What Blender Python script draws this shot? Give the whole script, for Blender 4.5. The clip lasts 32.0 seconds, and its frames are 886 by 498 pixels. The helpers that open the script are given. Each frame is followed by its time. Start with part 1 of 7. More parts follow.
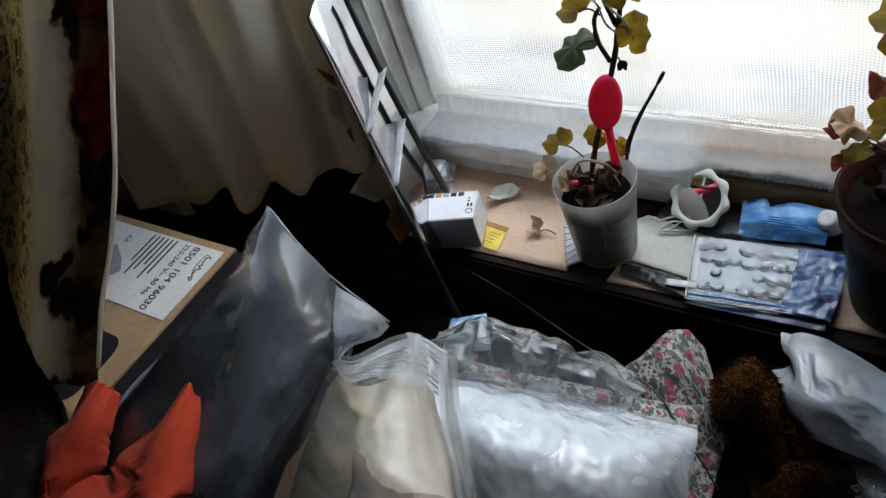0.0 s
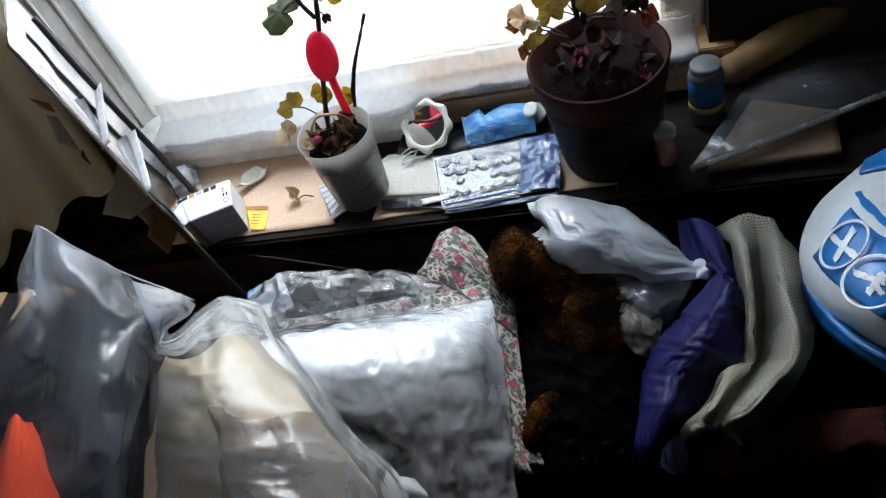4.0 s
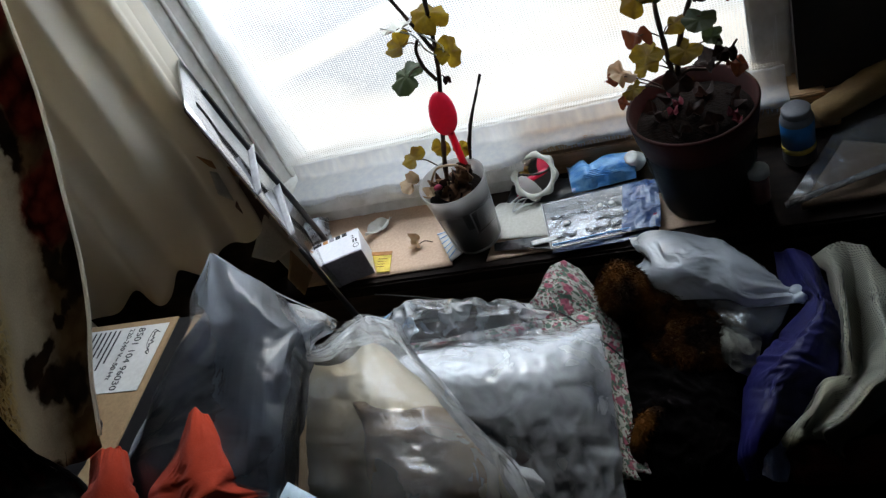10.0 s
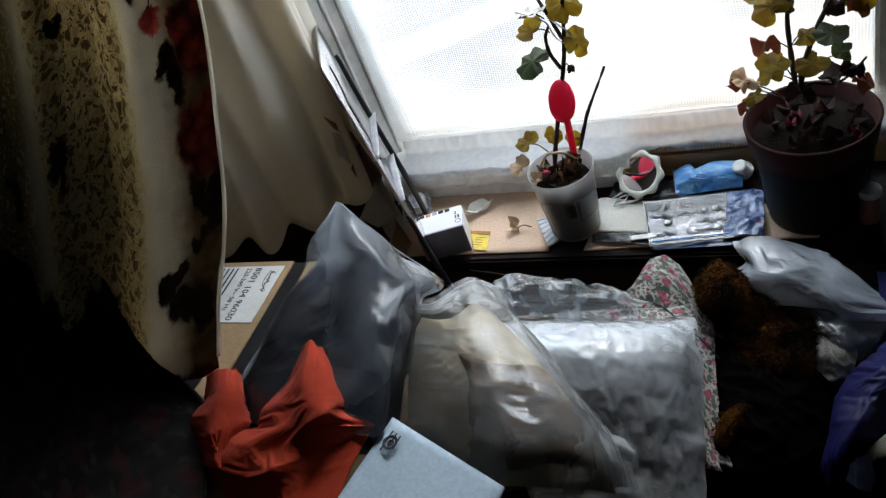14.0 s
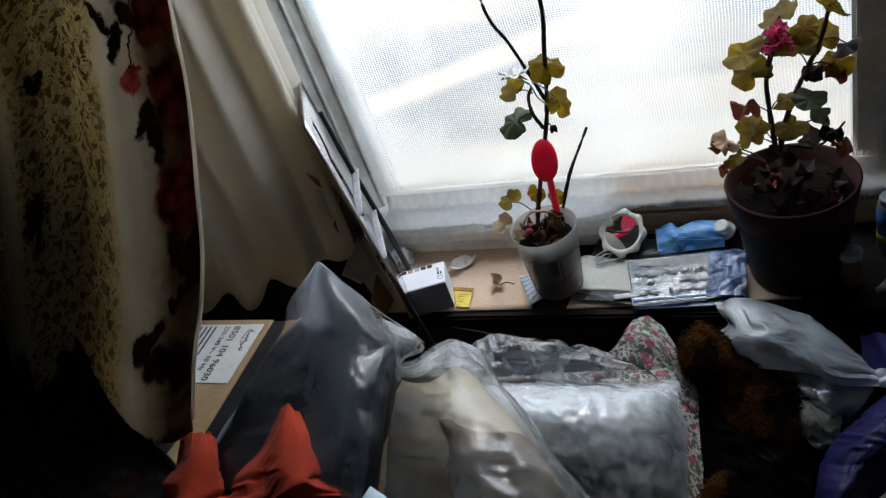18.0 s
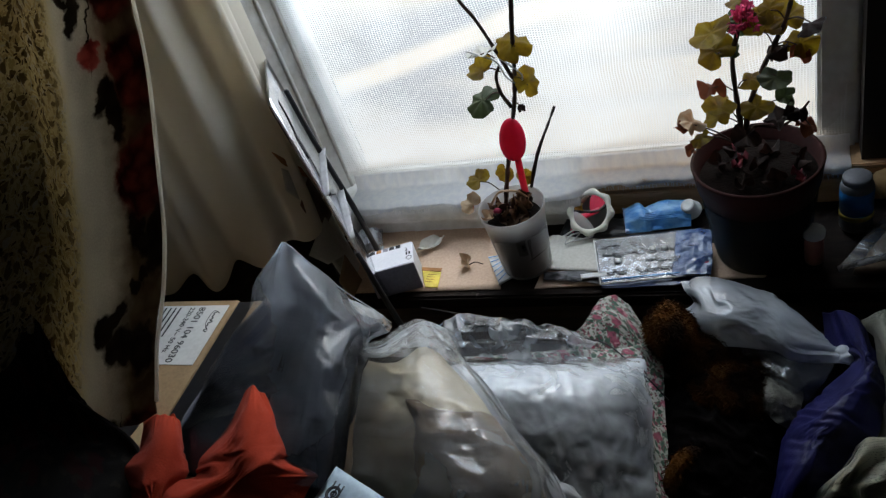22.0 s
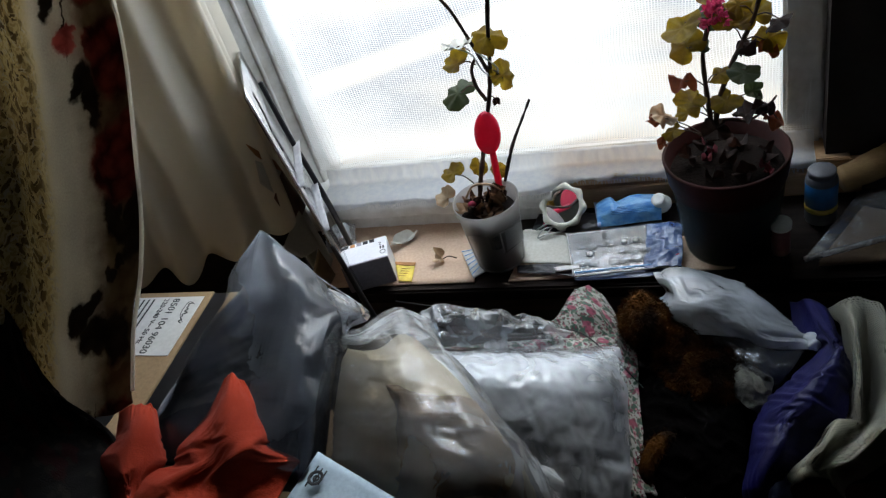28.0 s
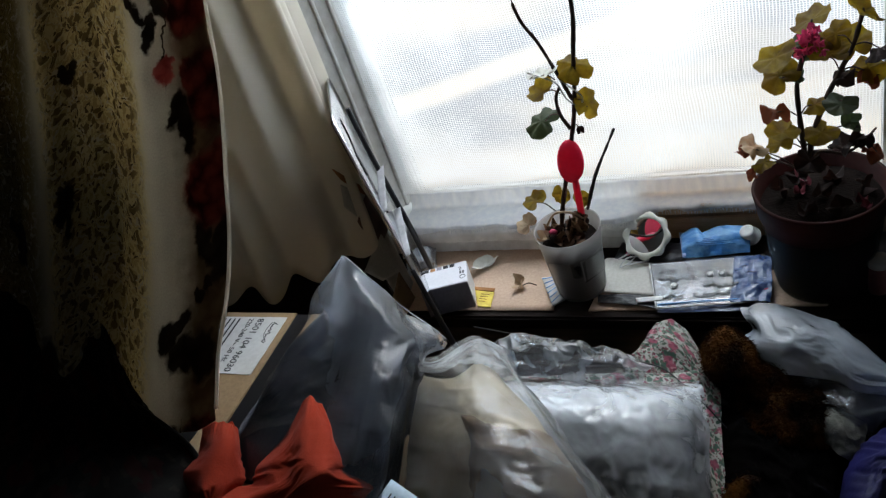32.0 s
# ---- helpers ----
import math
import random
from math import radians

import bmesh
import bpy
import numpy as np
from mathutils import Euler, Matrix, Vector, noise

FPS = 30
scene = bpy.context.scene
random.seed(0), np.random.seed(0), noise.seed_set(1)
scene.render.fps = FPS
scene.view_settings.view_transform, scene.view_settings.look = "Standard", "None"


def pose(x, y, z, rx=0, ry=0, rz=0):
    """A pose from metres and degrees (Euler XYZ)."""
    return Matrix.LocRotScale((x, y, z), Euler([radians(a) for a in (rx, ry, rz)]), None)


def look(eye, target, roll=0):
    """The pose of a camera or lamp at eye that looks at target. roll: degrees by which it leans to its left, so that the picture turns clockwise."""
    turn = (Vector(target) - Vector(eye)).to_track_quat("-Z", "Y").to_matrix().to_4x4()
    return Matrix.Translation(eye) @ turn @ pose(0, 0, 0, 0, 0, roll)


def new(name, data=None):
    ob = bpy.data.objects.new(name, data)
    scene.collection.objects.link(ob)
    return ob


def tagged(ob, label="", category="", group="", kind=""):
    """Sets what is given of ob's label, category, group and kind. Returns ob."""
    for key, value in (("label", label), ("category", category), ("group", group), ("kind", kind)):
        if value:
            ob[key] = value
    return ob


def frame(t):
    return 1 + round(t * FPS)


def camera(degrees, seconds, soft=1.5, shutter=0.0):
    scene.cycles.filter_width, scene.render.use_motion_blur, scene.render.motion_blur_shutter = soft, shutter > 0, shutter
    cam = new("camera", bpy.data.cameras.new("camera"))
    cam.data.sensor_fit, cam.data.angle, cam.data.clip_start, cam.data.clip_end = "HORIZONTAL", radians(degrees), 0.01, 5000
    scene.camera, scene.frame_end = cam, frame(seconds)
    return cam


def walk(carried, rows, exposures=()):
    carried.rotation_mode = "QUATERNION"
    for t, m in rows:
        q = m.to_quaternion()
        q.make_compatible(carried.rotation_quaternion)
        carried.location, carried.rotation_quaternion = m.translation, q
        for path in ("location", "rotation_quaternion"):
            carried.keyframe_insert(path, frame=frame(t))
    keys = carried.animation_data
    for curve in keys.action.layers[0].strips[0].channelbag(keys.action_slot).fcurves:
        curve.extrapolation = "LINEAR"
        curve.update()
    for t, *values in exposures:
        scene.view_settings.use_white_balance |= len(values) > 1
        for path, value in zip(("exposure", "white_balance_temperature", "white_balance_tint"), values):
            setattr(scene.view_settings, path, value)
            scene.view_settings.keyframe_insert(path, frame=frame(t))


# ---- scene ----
# camera and its path: seconds, place, turn
cam = camera(57.3, 32.0, soft=1.3, shutter=0.0)
PATH = [
    (0.0, 0.4627, -0.6401, 1.6378, 45.47, 15.88, 31.44),
    (0.5, 0.4847, -0.6592, 1.6559, 46.39, 16.56, 29.78),
    (1.0, 0.4938, -0.6694, 1.6539, 44.26, 16.93, 25.54),
    (1.5, 0.5062, -0.6923, 1.6612, 45.13, 17.51, 23.67),
    (2.0, 0.5132, -0.7167, 1.6728, 46.81, 18.96, 23.97),
    (2.5, 0.4934, -0.7477, 1.6404, 44.26, 14.60, 25.00),
    (3.0, 0.4502, -0.7243, 1.5997, 42.63, 11.88, 20.19),
    (3.5, 0.4502, -0.7329, 1.6237, 37.40, 13.48, 10.13),
    (4.0, 0.4628, -0.7683, 1.6449, 39.56, 15.10, 4.71),
    (4.5, 0.4634, -0.8102, 1.6631, 41.85, 17.20, 7.33),
    (6.5, 0.4492, -0.8856, 1.6841, 45.47, 18.01, 6.89),
    (7.0, 0.4474, -0.8841, 1.6872, 44.86, 18.74, 7.43),
    (7.5, 0.4612, -0.8865, 1.6896, 45.80, 19.32, 7.99),
    (8.0, 0.4742, -0.8758, 1.6885, 45.28, 19.64, 7.82),
    (8.5, 0.4802, -0.8741, 1.6885, 45.30, 19.92, 8.09),
    (9.0, 0.4775, -0.8771, 1.6871, 45.42, 20.02, 8.61),
    (9.5, 0.4756, -0.8853, 1.6903, 46.11, 20.11, 9.00),
    (10.0, 0.4752, -0.8888, 1.6915, 46.52, 20.70, 9.50),
    (10.5, 0.4711, -0.8758, 1.6821, 44.60, 19.45, 8.20),
    (11.0, 0.4679, -0.8846, 1.6918, 47.03, 18.18, 8.83),
    (11.5, 0.4710, -0.9003, 1.7037, 49.90, 18.82, 9.43),
    (12.0, 0.4624, -0.9092, 1.7034, 49.76, 18.33, 9.23),
    (12.5, 0.4526, -0.9185, 1.7103, 49.98, 17.33, 9.39),
    (13.0, 0.4515, -0.9344, 1.7083, 50.61, 17.59, 11.95),
    (13.5, 0.4455, -0.9475, 1.7067, 49.44, 18.39, 13.96),
    (14.0, 0.4345, -0.9671, 1.7085, 49.84, 18.44, 18.02),
    (14.5, 0.4304, -0.9670, 1.7074, 50.06, 18.38, 18.64),
    (16.5, 0.4324, -0.9514, 1.7111, 52.15, 17.79, 19.14),
    (17.0, 0.4330, -0.9485, 1.7119, 52.38, 17.62, 18.39),
    (17.5, 0.4338, -0.9487, 1.7142, 53.07, 17.22, 17.82),
    (18.0, 0.4345, -0.9468, 1.7153, 52.91, 17.40, 17.43),
    (18.5, 0.4352, -0.9450, 1.7145, 52.89, 17.26, 16.96),
    (19.0, 0.4396, -0.9497, 1.7168, 53.67, 17.17, 16.07),
    (19.5, 0.4415, -0.9560, 1.7161, 53.96, 16.78, 16.02),
    (20.0, 0.4388, -0.9582, 1.7187, 54.31, 16.46, 16.54),
    (20.5, 0.4397, -0.9558, 1.7201, 54.42, 16.13, 16.38),
    (21.0, 0.4435, -0.9503, 1.7175, 53.89, 16.11, 15.70),
    (21.5, 0.4420, -0.9440, 1.7094, 52.20, 16.95, 15.84),
    (22.0, 0.4386, -0.9424, 1.7085, 51.09, 16.32, 15.73),
    (22.5, 0.4465, -0.9422, 1.7085, 51.46, 16.23, 15.77),
    (23.0, 0.4530, -0.9408, 1.7083, 51.10, 16.50, 14.66),
    (23.5, 0.4603, -0.9439, 1.7130, 52.32, 16.81, 14.46),
    (24.0, 0.4628, -0.9501, 1.7150, 53.33, 17.04, 14.62),
    (24.5, 0.4627, -0.9518, 1.7177, 54.04, 16.90, 14.52),
    (25.0, 0.4525, -0.9534, 1.7178, 53.59, 15.87, 14.26),
    (25.5, 0.4478, -0.9517, 1.7151, 52.91, 15.54, 14.08),
    (27.5, 0.4219, -0.9615, 1.7006, 50.96, 14.54, 13.05),
    (28.0, 0.4210, -0.9662, 1.7001, 51.00, 14.69, 13.56),
    (28.5, 0.4118, -0.9731, 1.6989, 50.77, 15.05, 15.64),
    (29.0, 0.4078, -0.9666, 1.7007, 50.71, 14.83, 15.49),
    (29.5, 0.4087, -0.9599, 1.6972, 49.79, 15.53, 15.17),
    (30.0, 0.4171, -0.9577, 1.7023, 50.92, 15.92, 14.87),
    (30.5, 0.4285, -0.9561, 1.7060, 51.38, 16.45, 14.80),
    (31.0, 0.4362, -0.9477, 1.7035, 51.24, 16.66, 14.10),
    (31.5, 0.4407, -0.9448, 1.7068, 52.55, 16.98, 14.58),
    (32.0, 0.4261, -0.9569, 1.7108, 53.81, 17.04, 19.33),
]
walk(cam, [(t, pose(x, y, z, a, b, c)) for t, x, y, z, a, b, c in PATH],
     exposures=[(0.0, -0.2), (2.0, -0.05), (3.0, 0.25), (4.0, 0.6), (7.0, 0.2), (9.0, 0.1), (12.0, -0.35), (13.0, -0.3), (14.0, 0.1), (17.0, -0.1), (18.0, -0.28), (19.0, -0.32), (20.0, -0.45), (21.0, -0.48), (22.0, -0.42), (23.0, -0.48), (25.0, -0.46), (28.0, -0.1), (30.0, 0.15), (31.0, 0.0), (32.0, -0.25)])

# ---- light: an overcast sky outside one window ----
world = bpy.data.worlds.new("overcast_sky")
scene.world = world
world.use_nodes = True
wn = world.node_tree.nodes
sky = wn.new("ShaderNodeTexSky")
sky.sky_type, sky.sun_disc = "NISHITA", False
sky.sun_elevation, sky.sun_rotation = radians(38), radians(7)
world.node_tree.links.new(sky.outputs[0], wn["Background"].inputs[0])
wn["Background"].inputs[1].default_value = 0.06

sun = new("sun", bpy.data.lights.new("sun", "SUN"))
sun.data.energy, sun.data.angle, sun.data.color = 5.0, radians(24), (1.0, 0.93, 0.84)
sun.matrix_basis = look((0, 0, 0), (-0.06, -1.0, -0.84))

skylight = new("window_skylight", bpy.data.lights.new("window_skylight", "AREA"))
skylight.data.shape, skylight.data.size, skylight.data.size_y = "RECTANGLE", 0.84, 0.55
skylight.data.energy, skylight.data.color = 12.0, (0.72, 0.85, 1.0)
skylight.matrix_basis = look((0.08, 0.52, 1.74), (-0.02, -0.6, 0.80))


# ---- materials ----
def mat(name, base, rough=0.6, second=None, scale=18.0, bump=0.1, fine=140.0, metal=0.0, coat=0.0, sheen=0.0,
        stretch=(1, 1, 1), uv=False, through_light=0.0, spec=0.5, low=0.38, high=0.64):
    """A surface with colour that varies at two scales and fine relief."""
    m = bpy.data.materials.new(name)
    m.use_nodes = True
    t = m.node_tree
    n, link = t.nodes, t.links.new
    b = n["Principled BSDF"]
    second = second or tuple(c * 0.72 for c in base)
    co = n.new("ShaderNodeTexCoord")
    mp = n.new("ShaderNodeMapping")
    mp.inputs["Scale"].default_value = stretch
    link(co.outputs["UV" if uv else "Object"], mp.inputs[0])
    big = n.new("ShaderNodeTexNoise")
    big.inputs["Scale"].default_value, big.inputs["Detail"].default_value = scale, 5
    link(mp.outputs[0], big.inputs[0])
    ramp = n.new("ShaderNodeValToRGB")
    ramp.color_ramp.elements[0].position, ramp.color_ramp.elements[1].position = low, high
    ramp.color_ramp.elements[0].color, ramp.color_ramp.elements[1].color = (*second, 1), (*base, 1)
    link(big.outputs[0], ramp.inputs[0])
    small = n.new("ShaderNodeTexNoise")
    small.inputs["Scale"].default_value, small.inputs["Detail"].default_value = fine, 3
    link(mp.outputs[0], small.inputs[0])
    mix = n.new("ShaderNodeMix")
    mix.data_type, mix.blend_type = "RGBA", "OVERLAY"
    mix.inputs[0].default_value = 0.25
    link(ramp.outputs[0], mix.inputs[6])
    link(small.outputs[0], mix.inputs[7])
    link(mix.outputs[2], b.inputs["Base Color"])
    bp = n.new("ShaderNodeBump")
    bp.inputs["Strength"].default_value, bp.inputs["Distance"].default_value = bump, 0.002
    link(small.outputs[0], bp.inputs["Height"])
    link(bp.outputs[0], b.inputs["Normal"])
    b.inputs["Roughness"].default_value, b.inputs["Metallic"].default_value = rough, metal
    b.inputs["Coat Weight"].default_value, b.inputs["Coat Roughness"].default_value = coat, 0.15
    b.inputs["Sheen Weight"].default_value = sheen
    b.inputs["Specular IOR Level"].default_value = spec
    if through_light:
        tr = n.new("ShaderNodeBsdfTranslucent")
        link(mix.outputs[2], tr.inputs[0])
        ms = n.new("ShaderNodeMixShader")
        ms.inputs[0].default_value = through_light
        link(b.outputs[0], ms.inputs[1])
        link(tr.outputs[0], ms.inputs[2])
        link(ms.outputs[0], n["Material Output"].inputs[0])
    return m


def film(name, tint=(0.9, 0.92, 0.95), low=0.2, high=0.75, rough=0.22, scale=9.0, bump=0.35, fine=60.0, veil=0.5, gloss=0.8, doubled=None, crinkle=0.0):
    """Thin plastic film: clear where it lies flat, milky where it is creased, glossy all over."""
    m = bpy.data.materials.new(name)
    m.use_nodes = True
    t = m.node_tree
    n, link = t.nodes, t.links.new
    b = n["Principled BSDF"]
    co = n.new("ShaderNodeTexCoord")
    no = n.new("ShaderNodeTexNoise")
    no.inputs["Scale"].default_value, no.inputs["Detail"].default_value, no.inputs["Distortion"].default_value = scale, 6, 0.8
    link(co.outputs["Object"], no.inputs[0])
    mr = n.new("ShaderNodeMapRange")
    mr.inputs[1].default_value, mr.inputs[2].default_value = 0.35, 0.68
    mr.inputs[3].default_value, mr.inputs[4].default_value = low, high
    link(no.outputs[0], mr.inputs[0])
    fi = n.new("ShaderNodeTexNoise")
    fi.noise_type = "RIDGED_MULTIFRACTAL"
    fi.inputs["Scale"].default_value, fi.inputs["Detail"].default_value, fi.inputs["Distortion"].default_value = fine * 0.5, 3, 0.6
    link(co.outputs["Object"], fi.inputs[0])
    bp = n.new("ShaderNodeBump")
    bp.inputs["Strength"].default_value, bp.inputs["Distance"].default_value = bump, 0.004
    link(fi.outputs[0], bp.inputs["Height"])
    if crinkle:
        turn = n.new("ShaderNodeMapping")
        turn.inputs["Scale"].default_value, turn.inputs["Rotation"].default_value = (0.55, 1.3, 1.0), (0.3, 0.2, 0.5)
        link(co.outputs["Object"], turn.inputs[0])
        shift = n.new("ShaderNodeMix")
        shift.data_type, shift.blend_type = "RGBA", "LINEAR_LIGHT"
        shift.inputs[0].default_value = 0.012
        link(turn.outputs[0], shift.inputs[6])
        link(no.outputs[1], shift.inputs[7])
        facet = n.new("ShaderNodeTexVoronoi")
        facet.inputs["Scale"].default_value = crinkle
        link(shift.outputs[2], facet.inputs[0])
        fold = n.new("ShaderNodeBump")
        fold.inputs["Strength"].default_value, fold.inputs["Distance"].default_value = 0.55, 0.12 / crinkle
        link(facet.outputs[0], fold.inputs["Height"])
        link(fold.outputs[0], bp.inputs["Normal"])
    link(bp.outputs[0], b.inputs["Normal"])
    b.inputs["Base Color"].default_value = (*tint, 1)
    b.inputs["Roughness"].default_value = rough
    tl = n.new("ShaderNodeBsdfTranslucent")
    tl.inputs[0].default_value = (*tint, 1)
    ve = n.new("ShaderNodeMixShader")
    ve.inputs[0].default_value = veil
    link(b.outputs[0], ve.inputs[1])
    link(tl.outputs[0], ve.inputs[2])
    tp = n.new("ShaderNodeBsdfTransparent")
    tp.inputs[0].default_value = (*(0.5 + 0.5 * c for c in tint), 1)
    ms = n.new("ShaderNodeMixShader")
    haze = mr.outputs[0]
    if doubled:
        sp = n.new("ShaderNodeSeparateXYZ")
        link(co.outputs["Object"], sp.inputs[0])
        up = n.new("ShaderNodeMapRange")
        up.inputs[1].default_value, up.inputs[2].default_value, up.inputs[4].default_value = doubled
        link(sp.outputs[2], up.inputs[0])
        sm = n.new("ShaderNodeMath")
        link(haze, sm.inputs[0])
        link(up.outputs[0], sm.inputs[1])
        haze = sm.outputs[0]
    link(haze, ms.inputs[0])
    link(tp.outputs[0], ms.inputs[1])
    link(ve.outputs[0], ms.inputs[2])
    gl = n.new("ShaderNodeBsdfGlossy")
    gl.inputs["Roughness"].default_value = rough
    link(bp.outputs[0], gl.inputs["Normal"])
    fr = n.new("ShaderNodeFresnel")
    fr.inputs[0].default_value = 1.4
    link(bp.outputs[0], fr.inputs["Normal"])
    fm = n.new("ShaderNodeMath")
    fm.operation = "MULTIPLY"
    fm.inputs[1].default_value = gloss
    link(fr.outputs[0], fm.inputs[0])
    m2 = n.new("ShaderNodeMixShader")
    link(fm.outputs[0], m2.inputs[0])
    link(ms.outputs[0], m2.inputs[1])
    link(gl.outputs[0], m2.inputs[2])
    link(m2.outputs[0], n["Material Output"].inputs[0])
    return m


def lace(name, thread, cell, low, high):
    """White net: square threads round open holes, with a figured part in which the holes close."""
    m = bpy.data.materials.new(name)
    m.use_nodes = True
    t = m.node_tree
    n, link = t.nodes, t.links.new
    n.remove(n["Principled BSDF"])
    co = n.new("ShaderNodeTexCoord")
    wob = n.new("ShaderNodeTexNoise")
    wob.inputs["Scale"].default_value = 5
    link(co.outputs["UV"], wob.inputs[0])
    add = n.new("ShaderNodeMix")
    add.data_type, add.blend_type = "RGBA", "LINEAR_LIGHT"
    add.inputs[0].default_value = 0.012
    link(co.outputs["UV"], add.inputs[6])
    link(wob.outputs[1], add.inputs[7])
    sep = n.new("ShaderNodeSeparateXYZ")
    link(add.outputs[2], sep.inputs[0])
    waves = []
    for axis, size in ((0, cell), (1, cell * 0.8)):
        mul = n.new("ShaderNodeMath")
        mul.operation = "MULTIPLY"
        mul.inputs[1].default_value = 1 / size
        link(sep.outputs[axis], mul.inputs[0])
        pp = n.new("ShaderNodeMath")
        pp.operation = "PINGPONG"
        pp.inputs[1].default_value = 0.5
        link(mul.outputs[0], pp.inputs[0])
        waves.append(pp)
    mn = n.new("ShaderNodeMath")
    mn.operation = "MINIMUM"
    link(waves[0].outputs[0], mn.inputs[0])
    link(waves[1].outputs[0], mn.inputs[1])
    big = n.new("ShaderNodeTexNoise")
    big.inputs["Scale"].default_value, big.inputs["Detail"].default_value = 4, 3
    link(co.outputs["UV"], big.inputs[0])
    wid = n.new("ShaderNodeMapRange")
    wid.inputs[1].default_value, wid.inputs[2].default_value = 0.4, 0.62
    wid.inputs[3].default_value, wid.inputs[4].default_value = low, high
    link(big.outputs[0], wid.inputs[0])
    cmp_ = n.new("ShaderNodeMath")
    cmp_.operation = "LESS_THAN"
    link(mn.outputs[0], cmp_.inputs[0])
    link(wid.outputs[0], cmp_.inputs[1])
    di = n.new("ShaderNodeBsdfDiffuse")
    di.inputs[0].default_value = (*thread, 1)
    tl = n.new("ShaderNodeBsdfTranslucent")
    tl.inputs[0].default_value = (*thread, 1)
    cl = n.new("ShaderNodeMixShader")
    cl.inputs[0].default_value = 0.78
    link(di.outputs[0], cl.inputs[1])
    link(tl.outputs[0], cl.inputs[2])
    tp = n.new("ShaderNodeBsdfTransparent")
    ms = n.new("ShaderNodeMixShader")
    link(cmp_.outputs[0], ms.inputs[0])
    link(tp.outputs[0], ms.inputs[1])
    link(cl.outputs[0], ms.inputs[2])
    link(ms.outputs[0], n["Material Output"].inputs[0])
    return m


def print_cloth(name, ground, spots, scale, rough=0.85, through_light=0.0, bands=None, coat=0.0):
    """Cloth with a printed pattern: layers of blotches (colour, cell scale, size, offset) over a ground; bands limits them to stripes across u."""
    m = mat(name, ground, rough, tuple(c * 0.8 for c in ground), 12, 0.25, 500, uv=True, sheen=0.1, through_light=through_light, coat=coat)
    t = m.node_tree
    n, link = t.nodes, t.links.new
    b = n["Principled BSDF"]
    base = b.inputs["Base Color"].links[0].from_socket
    co = n.new("ShaderNodeTexCoord")
    wob = n.new("ShaderNodeTexNoise")
    wob.inputs["Scale"].default_value, wob.inputs["Detail"].default_value = scale * 2.5, 3
    link(co.outputs["UV"], wob.inputs[0])
    ad = n.new("ShaderNodeMix")
    ad.data_type, ad.blend_type = "RGBA", "LINEAR_LIGHT"
    ad.inputs[0].default_value = 0.35 / scale
    link(co.outputs["UV"], ad.inputs[6])
    link(wob.outputs[1], ad.inputs[7])
    sep = n.new("ShaderNodeSeparateXYZ")
    link(co.outputs["UV"], sep.inputs[0])
    for colour, cells, size, shift, band in spots:
        mp = n.new("ShaderNodeMapping")
        mp.inputs["Location"].default_value = (shift, shift * 1.7, 0)
        link(ad.outputs[2], mp.inputs[0])
        vo = n.new("ShaderNodeTexVoronoi")
        vo.voronoi_dimensions = "2D"
        vo.inputs["Scale"].default_value = cells
        link(mp.outputs[0], vo.inputs[0])
        mr = n.new("ShaderNodeMapRange")
        mr.inputs[1].default_value, mr.inputs[2].default_value = size, size * 0.8
        link(vo.outputs["Distance"], mr.inputs[0])
        fac = mr.outputs[0]
        if band:
            lo, hi = band
            for edge, flip in ((lo, 1), (hi, -1)):
                bm_ = n.new("ShaderNodeMapRange")
                bm_.inputs[1].default_value, bm_.inputs[2].default_value = edge - 0.012 * flip, edge + 0.012 * flip
                link(sep.outputs[0], bm_.inputs[0])
                mu = n.new("ShaderNodeMath")
                mu.operation = "MULTIPLY"
                link(fac, mu.inputs[0])
                link(bm_.outputs[0], mu.inputs[1])
                fac = mu.outputs[0]
        mx = n.new("ShaderNodeMix")
        mx.data_type = "RGBA"
        link(fac, mx.inputs[0])
        link(base, mx.inputs[6])
        mx.inputs[7].default_value = (*colour, 1)
        base = mx.outputs[2]
    link(base, b.inputs["Base Color"])
    for node in list(n):
        if node.bl_idname == "ShaderNodeBsdfTranslucent":
            link(base, node.inputs[0])
    return m


WHITE_PAINT = mat("chipped_white_paint", (0.86, 0.85, 0.81), 0.5, (0.70, 0.68, 0.63), 25, 0.5, 90)
WALL = mat("brown_wallpaper", (0.04, 0.03, 0.025), 0.95, (0.025, 0.018, 0.014), 8, 0.2, 120)
CEIL = mat("ceiling_paint", (0.36, 0.34, 0.31), 0.9, None, 4, 0.1, 60)
FLOORM = mat("floor_boards", (0.10, 0.06, 0.04), 0.5, None, 6, 0.1, 80, stretch=(1, 8, 1))
REVEAL = mat("reveal_plaster", (0.74, 0.68, 0.57), 0.85, (0.66, 0.60, 0.50), 9, 0.25, 70)
DARK_WOOD = mat("dark_stained_wood", (0.016, 0.010, 0.007), 0.8, (0.008, 0.005, 0.004), 10, 0.2, 90, stretch=(1, 8, 8), spec=0.15)
BOARD = mat("brown_stained_board", (0.085, 0.055, 0.040), 0.7, (0.05, 0.032, 0.024), 10, 0.2, 90, stretch=(1, 8, 8))
BROWN_WOOD = mat("varnished_brown_wood", (0.66, 0.43, 0.24), 0.4, (0.54, 0.33, 0.17), 12, 0.2, 90, stretch=(1, 9, 9))
CARD = mat("brown_cardboard", (0.34, 0.225, 0.12), 0.85, (0.29, 0.19, 0.10), 10, 0.2, 200)
TAN = mat("tan_paper", (0.30, 0.185, 0.07), 0.7, (0.23, 0.135, 0.05), 14, 0.2, 160, stretch=(1, 6, 6))
